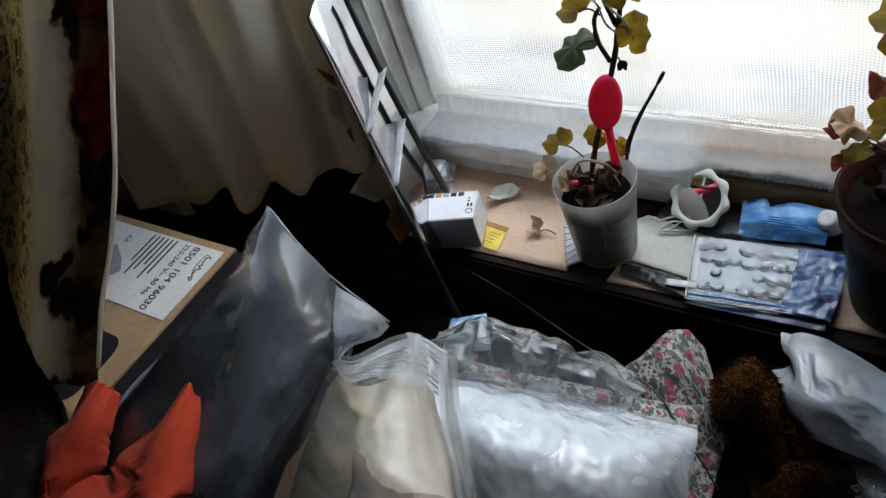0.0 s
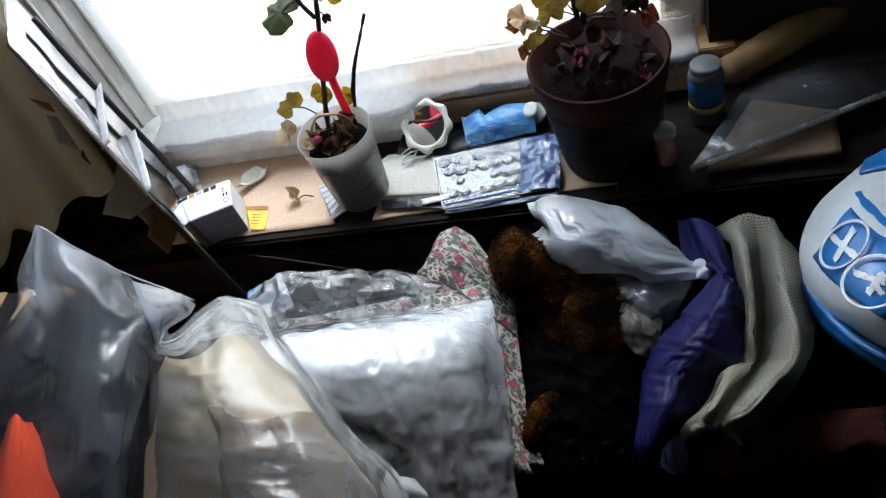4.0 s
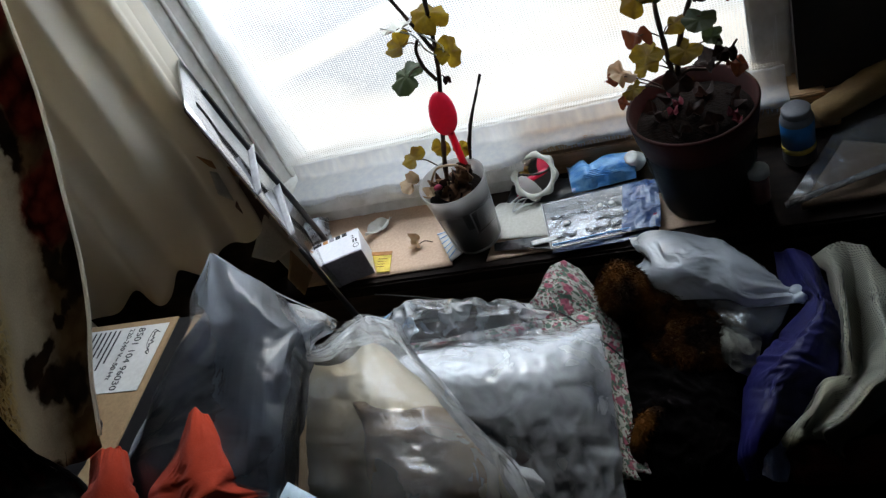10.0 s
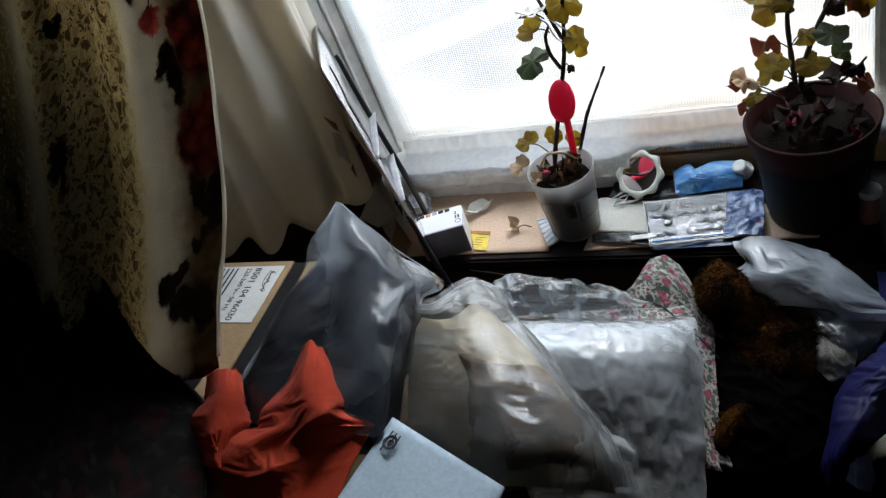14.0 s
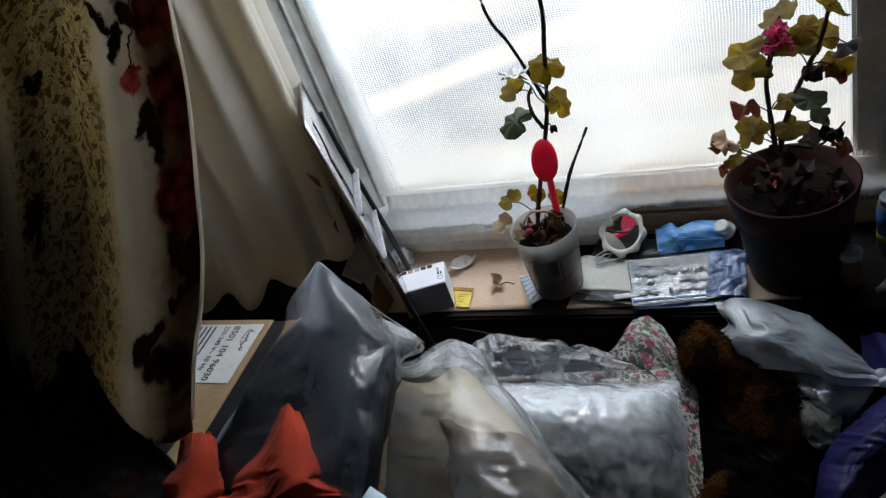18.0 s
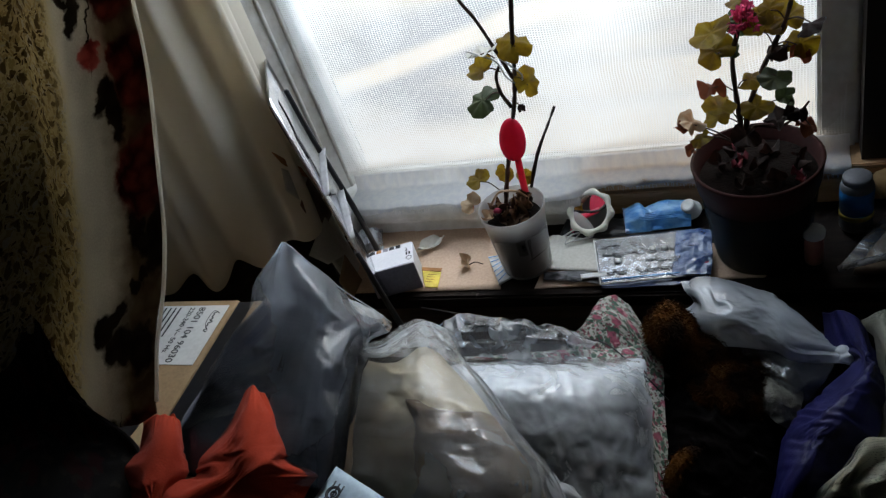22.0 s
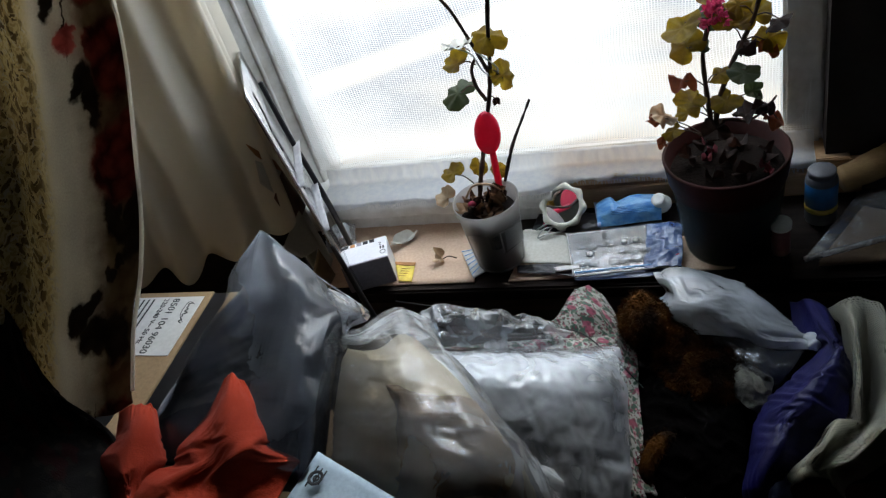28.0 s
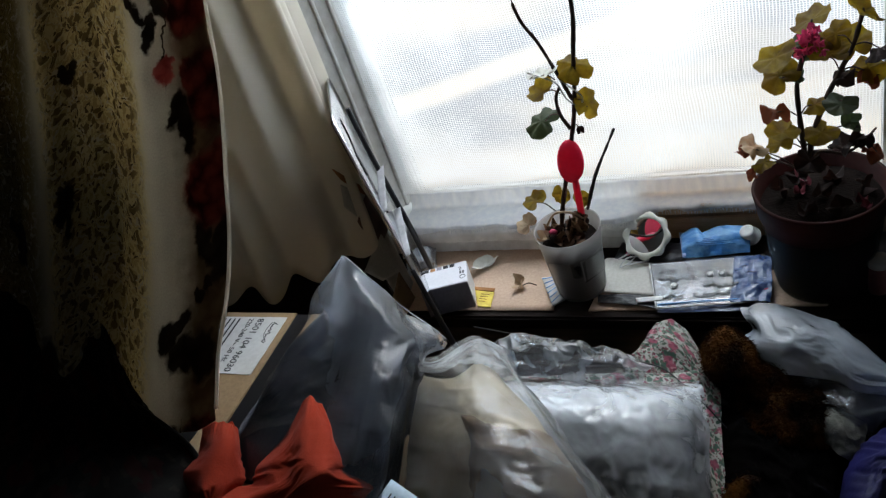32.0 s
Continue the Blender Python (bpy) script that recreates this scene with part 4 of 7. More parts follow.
part("print_logo", tube([(-0.272, -0.300, CZ + 0.001), (-0.2835, -0.296, CZ + 0.001), (-0.285, -0.318, CZ + 0.001), (-0.274, -0.334, CZ + 0.001)], 0.0005), INK, label)
part("print_picture", blade([(-0.455, -0.345), (-0.435, -0.318), (-0.405, -0.335), (-0.388, -0.352), (-0.395, -0.362), (-0.43, -0.36)], CZ + 0.001, 0.0004), BOX_GREY, label)

def piece(form, u0, u1, v0, v1, nu, nv, lift=0.0, sink=0.0):
    """A stretch of a form, lifted off it, with its rim sunk."""
    g = smooth_grid(form, 241, 241)
    if grid_normals(g)[..., 2].mean() < 0:
        g, u0, u1 = g[:, ::-1], 1 - u1, 1 - u0
    n = grid_normals(g)
    i, j = np.round(np.linspace(v0, v1, nv) * 240).astype(int), np.round(np.linspace(u0, u1, nu) * 240).astype(int)
    s, t = np.meshgrid(np.linspace(-1, 1, nu), np.linspace(-1, 1, nv))
    rim = np.clip(np.maximum(np.abs(s), np.abs(t)) * 3 - 2, 0, 1) ** 1.5
    return g[np.ix_(i, j)] + n[np.ix_(i, j)] * (lift - sink * rim)[..., None]


def under(g, form):
    """Cloth pressed down under a form wherever it would stand out of it."""
    n = grid_normals(form)
    return g - n * np.clip(((g - form) * n).sum(-1), 0, None)[..., None]


# clear bag with dark clothes, leaning on the carton
BAG_1 = [[(-0.129, -0.284, 1.163), (-0.117, -0.288, 1.160), (-0.083, -0.300, 1.125), (-0.060, -0.298, 1.085), (-0.038, -0.293, 1.050), (-0.026, -0.288, 1.022)],
         [(-0.199, -0.271, 1.100), (-0.110, -0.328, 1.140), (-0.064, -0.343, 1.130), (-0.032, -0.348, 1.105), (-0.013, -0.344, 1.075), (-0.025, -0.305, 1.030)],
         [(-0.215, -0.298, 1.068), (-0.116, -0.361, 1.110), (-0.055, -0.384, 1.120), (-0.023, -0.385, 1.105), (-0.014, -0.375, 1.085), (-0.023, -0.361, 1.060)],
         [(-0.227, -0.350, 1.062), (-0.120, -0.405, 1.100), (-0.049, -0.426, 1.115), (-0.016, -0.426, 1.105), (-0.011, -0.410, 1.080), (-0.025, -0.395, 1.055)],
         [(-0.222, -0.427, 1.060), (-0.117, -0.459, 1.092), (-0.042, -0.475, 1.108), (-0.008, -0.471, 1.098), (-0.006, -0.454, 1.070), (-0.022, -0.440, 1.045)],
         [(-0.221, -0.486, 1.060), (-0.114, -0.509, 1.085), (-0.035, -0.522, 1.100), (0.000, -0.518, 1.090), (0.002, -0.502, 1.060), (-0.014, -0.490, 1.035)],
         [(-0.203, -0.548, 1.060), (-0.113, -0.558, 1.075), (-0.034, -0.565, 1.085), (0.006, -0.563, 1.078), (0.011, -0.549, 1.050), (-0.008, -0.537, 1.020)]]
bag_1 = thing("plastic_bag", (-0.12, -0.42, 1.05), "clear plastic bag with dark clothes inside, standing up in a peak", "plastic bag")
part("film", sheet_mesh(settle(piece(BAG_1, 0, 1, 0, 1, 145, 145), 0.026, 0.016, 2, cells=9, kick=0.004, stiff=0.003, levels=(9, 3))), BAG_FILM, bag_1)
clothes = settle(piece(BAG_1, 0.0, 0.98, 0.26, 1, 90, 90, -0.014, 0.004), 0.10, 0.08, 5, cells=6, kick=0.006, stiff=0.03)
clothes = under(clothes, piece(BAG_1, 0.0, 0.98, 0.26, 1, 90, 90, -0.006))
clothes[..., 2] = np.where(clothes[..., 0] < -0.155, np.maximum(clothes[..., 2], 1.0605), clothes[..., 2])
part("dark_clothes", sheet_mesh(clothes, back=clothes * (1, 1, 0) + (0, 0, 1.035)), NAVY, bag_1)
part("folded_corner", buckled([[(-0.060, -0.301, 1.084), (-0.036, -0.295, 1.052), (-0.023, -0.290, 1.022)],
          [(-0.028, -0.341, 1.092), (-0.019, -0.330, 1.064), (-0.019, -0.316, 1.036)],
          [(-0.017, -0.362, 1.084), (-0.020, -0.351, 1.068), (-0.021, -0.346, 1.056)],
          [(-0.019, -0.370, 1.072), (-0.018, -0.371, 1.067), (-0.017, -0.370, 1.064)]], 60, 60, 0.05, 0.05, 28, cells=4, kick=0.004, stiff=0.006, levels=(6, 3)), MILK_FILM, bag_1, "folded milky corner of the bag")
part("ridge", tube([Vector(p) + Vector((0, 0, 0.002)) for p in BAG_1[0]], 0.0009, None, 6), MILK_FILM, bag_1, "bright creased ridge")

# clear bag with a beige cloth
BAG_2 = [[(-0.023, -0.367, 1.062), (0.000, -0.365, 1.062), (0.015, -0.329, 1.050), (0.031, -0.309, 1.043), (0.049, -0.306, 1.030), (0.054, -0.303, 1.005)],
         [(-0.017, -0.385, 1.062), (0.022, -0.399, 1.075), (0.051, -0.391, 1.075), (0.078, -0.377, 1.066), (0.095, -0.374, 1.045), (0.087, -0.350, 1.005)],
         [(-0.021, -0.415, 1.050), (0.036, -0.436, 1.075), (0.083, -0.443, 1.085), (0.121, -0.437, 1.075), (0.141, -0.422, 1.045), (0.137, -0.403, 1.000)],
         [(-0.018, -0.452, 1.040), (0.052, -0.476, 1.072), (0.113, -0.489, 1.086), (0.155, -0.483, 1.076), (0.176, -0.461, 1.038), (0.174, -0.448, 0.995)],
         [(-0.013, -0.491, 1.030), (0.066, -0.515, 1.066), (0.132, -0.527, 1.082), (0.178, -0.521, 1.072), (0.205, -0.494, 1.032), (0.208, -0.479, 0.985)],
         [(-0.007, -0.531, 1.015), (0.076, -0.552, 1.052), (0.144, -0.562, 1.068), (0.194, -0.553, 1.058), (0.222, -0.528, 1.018), (0.231, -0.505, 0.972)],
         [(-0.005, -0.563, 0.990), (0.074, -0.578, 1.022), (0.141, -0.585, 1.036), (0.197, -0.576, 1.026), (0.227, -0.553, 0.992), (0.244, -0.526, 0.952)]]
bag_2 = thing("plastic_bag", (0.1, -0.45, 0.98), "clear plastic bag with a beige cloth inside", "plastic bag")
part("film", sheet_mesh(settle(piece(BAG_2, 0, 1, 0, 1, 160, 160, 0.006), 0.030, 0.016, 6, cells=9, kick=0.004, stiff=0.003, levels=(9, 3))), BAG_FILM_2, bag_2)
cloth = settle(piece(BAG_2, 0.0, 0.95, 0.07, 1, 110, 110, -0.009, 0.002), 0.06, 0.05, 8, cells=7, kick=0.005, stiff=0.03)
cloth = under(cloth, piece(BAG_2, 0.0, 0.95, 0.07, 1, 110, 110, -0.002))
part("beige_cloth", sheet_mesh(cloth, 0.002), BEIGE, bag_2)
towel = settle(piece(BAG_2, 0.22, 0.88, 0.32, 0.97, 90, 90, -0.004, 0.020), 0.07, 0.06, 9, cells=5, kick=0.006, stiff=0.04)
towel = under(towel, piece(BAG_2, 0.22, 0.88, 0.32, 0.97, 90, 90))
part("brown_towel", sheet_mesh(towel, 0.003), TOWEL, bag_2, "crumpled brown towel")
part("folded_edge", sheet_mesh(settle(piece(BAG_2, 0.80, 1.0, 0.02, 0.97, 45, 150, 0.004), 0.05, 0.03, 26, cells=7, kick=0.003, stiff=0.006, levels=(6, 3))), MILK_FILM, bag_2, "rolled milky edge of the bag")
part("collar", sheet_mesh(settle(piece(BAG_2, 0.0, 0.86, 0.0, 0.13, 120, 40, 0.002), 0.07, 0.03, 27, cells=8, kick=0.004, stiff=0.006, levels=(6, 3))), MILK_FILM, bag_2, "gathered milky mouth of the bag")
part("ridge", tube([Vector(p) + Vector((0, 0, 0.003)) for p in BAG_2[0][:5]], 0.0010, None, 6), MILK_FILM, bag_2, "bright creased ridge")
part("loose_tip", buckled([[(0.196, -0.478, 0.990), (0.214, -0.478, 0.986), (0.232, -0.480, 0.978)], [(0.200, -0.490, 0.988), (0.220, -0.492, 0.990), (0.243, -0.492, 0.976)], [(0.206, -0.500, 0.978), (0.222, -0.504, 0.980), (0.240, -0.502, 0.970)]], 40, 30, 0.06, 0.06, 33, cells=4, kick=0.002, levels=(4, 2)), MILK_FILM, bag_2, "bright loose tip of the film")

# white pillow in its plastic sleeve
pillow = thing("pillow", (0.2, -0.35, 0.80), "white pillow in a shiny clear plastic sleeve", "pillow")
PILLOW = [[(-0.013, -0.279, 0.930), (0.068, -0.247, 0.905), (0.142, -0.232, 0.890), (0.209, -0.223, 0.880), (0.265, -0.211, 0.875)],
          [(0.014, -0.319, 0.965), (0.107, -0.300, 0.955), (0.177, -0.290, 0.942), (0.237, -0.267, 0.917), (0.273, -0.236, 0.887)],
          [(0.030, -0.353, 0.970), (0.131, -0.351, 0.970), (0.196, -0.339, 0.957), (0.252, -0.316, 0.928), (0.282, -0.284, 0.888)],
          [(0.049, -0.391, 0.950), (0.149, -0.390, 0.953), (0.209, -0.382, 0.940), (0.259, -0.364, 0.910), (0.288, -0.341, 0.872)],
          [(0.068, -0.421, 0.915), (0.169, -0.423, 0.920), (0.221, -0.417, 0.910), (0.260, -0.407, 0.885), (0.291, -0.392, 0.850)],
          [(0.088, -0.460, 0.880), (0.183, -0.460, 0.885), (0.227, -0.454, 0.877), (0.264, -0.446, 0.855), (0.292, -0.435, 0.825)],
          [(0.110, -0.496, 0.850), (0.191, -0.495, 0.855), (0.231, -0.493, 0.848), (0.264, -0.487, 0.830), (0.292, -0.479, 0.805)]]
pg = smooth_grid(PILLOW, 150, 170)
if grid_normals(pg)[..., 2].mean() < 0:
    pg = pg[:, ::-1]
soft = settle(pg - grid_normals(pg) * 0.005, 0.02, 0.015, 11, cells=5, stiff=0.08)
part("cover", sheet_mesh(soft, back=soft - np.array((0, 0.02, 0.055))), PILLOW_SHEEN, pillow)
inner = settle(pg + grid_normals(pg) * 0.001, 0.030, 0.018, 31, cells=14, kick=0.003, stiff=0.003, on=True, levels=(6, 2))
part("sleeve", sheet_mesh(inner), SLEEVE_FILM, pillow, "clear wrinkled plastic sleeve")

crinkled = thing("crinkled_film_bag", (0.06, -0.2, 0.86), "crumpled clear film wrapping behind the pillow", "plastic wrapping")
part("film", buckled([[(-0.030, -0.195, 0.885), (0.030, -0.176, 0.890), (0.090, -0.168, 0.885), (0.160, -0.168, 0.875), (0.205, -0.185, 0.862)],
                      [(-0.030, -0.212, 0.922), (0.030, -0.200, 0.942), (0.090, -0.192, 0.925), (0.150, -0.188, 0.905), (0.200, -0.196, 0.885)],
                      [(-0.022, -0.245, 0.938), (0.040, -0.228, 0.952), (0.095, -0.220, 0.936), (0.150, -0.214, 0.914), (0.195, -0.214, 0.892)],
                      [(-0.010, -0.285, 0.940), (0.060, -0.262, 0.930), (0.105, -0.252, 0.916), (0.155, -0.243, 0.903), (0.195, -0.234, 0.888)]], 170, 110, 0.13, 0.11, 12, cells=13, kick=0.006, stiff=0.004, levels=(6, 3)), CRINKLE, crinkled)

rose_pillow = solid("rose_print_pillow", cushion((-0.019, -0.227, 0.895), (0.264, -0.174, 0.862), (0.311, -0.408, 0.815), (0.072, -0.453, 0.840), 0.018, 0.05, 60, 60, 0.005, 16, 13, 5), ROSE_CLOTH,
                    "cream pillow with a print of roses and green leaves", "pillow")
rose_cloth = solid("rose_print_cloth", drape([[(0.198, -0.105, 0.880), (0.220, -0.104, 0.885), (0.241, -0.113, 0.872)],
                                             [(0.176, -0.140, 0.865), (0.224, -0.149, 0.885), (0.262, -0.146, 0.855)],
                                             [(0.158, -0.163, 0.850), (0.231, -0.183, 0.868), (0.286, -0.188, 0.835)],
                                             [(0.182, -0.208, 0.840), (0.239, -0.227, 0.846), (0.292, -0.245, 0.822)],
                                             [(0.219, -0.277, 0.830), (0.265, -0.290, 0.838), (0.301, -0.314, 0.815)],
                                             [(0.241, -0.376, 0.815), (0.284, -0.394, 0.825), (0.320, -0.390, 0.800)]], 70, 90, 0.006, 22, 14, 0.003), ROSE_CLOTH,
                   "peaked fold of rose-printed cream cloth", "cloth")


def joined(meshes):
    bm = bmesh.new()
    for me in meshes:
        bm.from_mesh(me)
        bpy.data.meshes.remove(me)
    return mesh_of(bm)


plush = solid("plush_toy", joined([blob((0.298, -0.150, 0.862), (0.034, 0.040, 0.036), 1, 0.25, 22, hair=0.05, level=4),
                                   blob((0.339, -0.157, 0.825), (0.052, 0.050, 0.040), 2, 0.2, 18, hair=0.04, level=5),
                                   blob((0.377, -0.214, 0.810), (0.060, 0.050, 0.038), 4, 0.2, 18, hair=0.04, level=5),
                                   tube([(0.302, -0.375, 0.800), (0.311, -0.347, 0.820), (0.325, -0.327, 0.825), (0.355, -0.300, 0.810)], 0.011, 0.008, 12)]), PLUSH,
              "brown plush toy lying face down among the clothes", "plush toy")
fur = random.Random(8)
bm = bmesh.new()
bm.from_mesh(plush.data)
roots = [(f.calc_center_median(), f.normal.copy()) for f in bm.faces]
for p, d in roots:
    for k in range(4):
        lean = (d * 0.55 + Vector((fur.uniform(-0.6, 0.6), fur.uniform(-0.9, 0.1), fur.uniform(-0.7, 0.3)))).normalized()
        side = lean.orthogonal().normalized() * 0.0007
        foot = p + Vector((fur.uniform(-0.003, 0.003), fur.uniform(-0.003, 0.003), fur.uniform(-0.002, 0.002)))
        bm.faces.new((bm.verts.new(foot + side), bm.verts.new(foot - side), bm.verts.new(foot + lean * fur.uniform(0.005, 0.010))))
bm.to_mesh(plush.data)
bm.free()
heap = solid("dark_blanket", drape([[(-0.15, -0.09, 0.70), (0.2, -0.07, 0.72), (0.5, -0.07, 0.74), (0.93, -0.07, 0.72)],
                                         [(-0.15, -0.22, 0.80), (0.2, -0.24, 0.79), (0.5, -0.24, 0.765), (0.93, -0.24, 0.77)],
                                         [(-0.12, -0.42, 0.80), (0.2, -0.42, 0.735), (0.5, -0.42, 0.735), (0.93, -0.42, 0.77)],
                                         [(-0.12, -0.60, 0.82), (0.2, -0.60, 0.72), (0.5, -0.62, 0.72), (0.93, -0.62, 0.76)],
                                         [(-0.12, -0.785, 0.72), (0.2, -0.785, 0.72), (0.5, -0.785, 0.71), (0.93, -0.785, 0.71)]], 90, 70, 0.014, 11, 44, 0.004), BLACK_CLOTH, "dark blanket crumpled under the pillows", "blanket")

black_coat = solid("black_coat", cushion((0.269, -0.171, 0.800), (0.438, -0.233, 0.780), (0.430, -0.393, 0.755), (0.291, -0.417, 0.775), 0.045, 0.05, 70, 70, 0.016, 15, 47, 2.4, (1, 1, 1), 0.6), BLACK_CLOTH,
                   "black cloth coat lying crumpled beside the pillow", "coat")
# cream cloth in the darkened knit colour, which stands for shade under the bag
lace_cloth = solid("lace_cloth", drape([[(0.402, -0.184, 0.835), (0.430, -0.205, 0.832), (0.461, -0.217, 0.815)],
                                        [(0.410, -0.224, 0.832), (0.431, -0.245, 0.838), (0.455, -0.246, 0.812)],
                                        [(0.413, -0.245, 0.815), (0.431, -0.265, 0.815), (0.446, -0.269, 0.800)]], 50, 50, 0.008, 22, 48, 0.0), KNIT_SHADED, "end of a cream lace cloth under the plastic bag, shade put into its colour", "cloth")
white_bag = thing("white_plastic_bag", (0.42, -0.12, 0.8), "crumpled milky white plastic bag", "plastic bag")
part("film", buckled([[(0.311, -0.065, 0.870), (0.322, -0.065, 0.878), (0.361, -0.070, 0.880), (0.410, -0.079, 0.870), (0.443, -0.094, 0.860), (0.474, -0.111, 0.845)],
                    [(0.319, -0.089, 0.872), (0.337, -0.104, 0.890), (0.370, -0.119, 0.898), (0.414, -0.129, 0.888), (0.450, -0.137, 0.872), (0.485, -0.138, 0.845)],
                    [(0.326, -0.097, 0.860), (0.346, -0.133, 0.888), (0.379, -0.149, 0.895), (0.418, -0.152, 0.885), (0.453, -0.162, 0.868), (0.494, -0.156, 0.842)],
                    [(0.304, -0.112, 0.850), (0.339, -0.147, 0.872), (0.379, -0.165, 0.880), (0.420, -0.170, 0.872), (0.460, -0.179, 0.858), (0.518, -0.165, 0.836)],
                    [(0.328, -0.136, 0.835), (0.355, -0.167, 0.850), (0.385, -0.175, 0.856), (0.422, -0.179, 0.852), (0.463, -0.188, 0.842), (0.512, -0.178, 0.830)]], 150, 110, 0.035, 0.03, 15, cells=8, kick=0.004, stiff=0.006, levels=(6, 3)), WHITE_BAG, white_bag)
part("clear_side", buckled([[(0.329, -0.126, 0.842), (0.377, -0.152, 0.862), (0.420, -0.164, 0.864), (0.460, -0.173, 0.850), (0.505, -0.174, 0.832)],
                    [(0.372, -0.162, 0.832), (0.403, -0.178, 0.850), (0.436, -0.187, 0.848), (0.467, -0.192, 0.838), (0.495, -0.186, 0.826)],
                    [(0.400, -0.187, 0.824), (0.422, -0.205, 0.838), (0.447, -0.213, 0.838), (0.467, -0.212, 0.826), (0.481, -0.206, 0.815)],
                    [(0.416, -0.227, 0.812), (0.430, -0.237, 0.822), (0.444, -0.236, 0.822), (0.455, -0.228, 0.812), (0.465, -0.218, 0.800)]], 90, 80, 0.07, 0.06, 17, cells=8, kick=0.004), WRAP_FILM, white_bag, "clear side of the bag over dark clothes")
part("knotted_end", blob((0.516, -0.168, 0.832), (0.016, 0.012, 0.010), 5, 0.5, 60, level=4), WHITE_BAG, white_bag)

jacket = thing("puffer_jacket", (0.48, -0.28, 0.76), "dark purple quilted nylon jacket sleeve", "jacket")
part("sleeve", buckled([[(0.496, -0.064, 0.800), (0.514, -0.091, 0.830), (0.532, -0.109, 0.835), (0.549, -0.120, 0.810)],
                      [(0.500, -0.132, 0.810), (0.519, -0.156, 0.850), (0.537, -0.176, 0.865), (0.551, -0.166, 0.830)],
                      [(0.517, -0.166, 0.815), (0.524, -0.213, 0.870), (0.537, -0.224, 0.880), (0.552, -0.211, 0.840)],
                      [(0.478, -0.208, 0.800), (0.497, -0.256, 0.870), (0.521, -0.268, 0.885), (0.545, -0.257, 0.845)],
                      [(0.446, -0.236, 0.790), (0.473, -0.287, 0.865), (0.501, -0.301, 0.880), (0.533, -0.305, 0.850)],
                      [(0.431, -0.273, 0.785), (0.453, -0.312, 0.850), (0.478, -0.326, 0.868), (0.508, -0.325, 0.840)],
                      [(0.422, -0.322, 0.780), (0.441, -0.349, 0.840), (0.462, -0.356, 0.855), (0.490, -0.349, 0.825)],
                      [(0.418, -0.360, 0.775), (0.431, -0.379, 0.815), (0.448, -0.380, 0.830), (0.474, -0.362, 0.805)],
                      [(0.426, -0.380, 0.765), (0.436, -0.392, 0.785), (0.447, -0.394, 0.785), (0.459, -0.385, 0.765)]], 100, 150, 0.07, 0.09, 16, 0.004, cells=7, kick=0.006, stiff=0.05), PURPLE, jacket)
part("cuff", buckled([[(0.439, -0.370, 0.822), (0.453, -0.367, 0.826), (0.472, -0.364, 0.815)],
                    [(0.439, -0.386, 0.815), (0.455, -0.387, 0.820), (0.473, -0.378, 0.800)],
                    [(0.443, -0.398, 0.800), (0.455, -0.405, 0.800), (0.470, -0.400, 0.785)]], 40, 40, 0.10, 0.04, 17, 0.003, cells=6, kick=0.003, stiff=0.02), LILAC, jacket, "pale blue lining at the cuff")

shawl = thing("lace_shawl", (0.56, -0.25, 0.78), "off-white openwork knitted shawl in loose folds", "shawl")
part("knit", buckled([[(0.535, -0.096, 0.815), (0.555, -0.110, 0.850), (0.578, -0.109, 0.850), (0.602, -0.117, 0.845), (0.624, -0.126, 0.810)],
                                   [(0.550, -0.131, 0.825), (0.559, -0.172, 0.875), (0.581, -0.152, 0.830), (0.594, -0.196, 0.870), (0.624, -0.160, 0.810)],
                                   [(0.549, -0.192, 0.825), (0.556, -0.228, 0.875), (0.578, -0.203, 0.820), (0.591, -0.227, 0.875), (0.623, -0.206, 0.810)],
                                   [(0.546, -0.244, 0.820), (0.551, -0.274, 0.870), (0.572, -0.254, 0.815), (0.591, -0.280, 0.885), (0.621, -0.250, 0.810)],
                                   [(0.535, -0.293, 0.825), (0.545, -0.304, 0.850), (0.563, -0.293, 0.830), (0.581, -0.326, 0.890), (0.611, -0.285, 0.810)],
                                   [(0.506, -0.317, 0.835), (0.521, -0.330, 0.875), (0.541, -0.330, 0.845), (0.560, -0.352, 0.890), (0.587, -0.318, 0.800)],
                                   [(0.486, -0.349, 0.830), (0.502, -0.362, 0.875), (0.518, -0.354, 0.850), (0.536, -0.373, 0.875), (0.556, -0.347, 0.800)],
                                   [(0.466, -0.362, 0.810), (0.488, -0.378, 0.855), (0.500, -0.371, 0.840), (0.515, -0.377, 0.850), (0.534, -0.360, 0.790)],
                                   [(0.466, -0.369, 0.790), (0.492, -0.371, 0.820), (0.508, -0.372, 0.820), (0.515, -0.374, 0.815), (0.536, -0.372, 0.780)]], 110, 150, 0.06, 0.05, 18, cells=8, kick=0.005, stiff=0.04), KNIT, shawl)
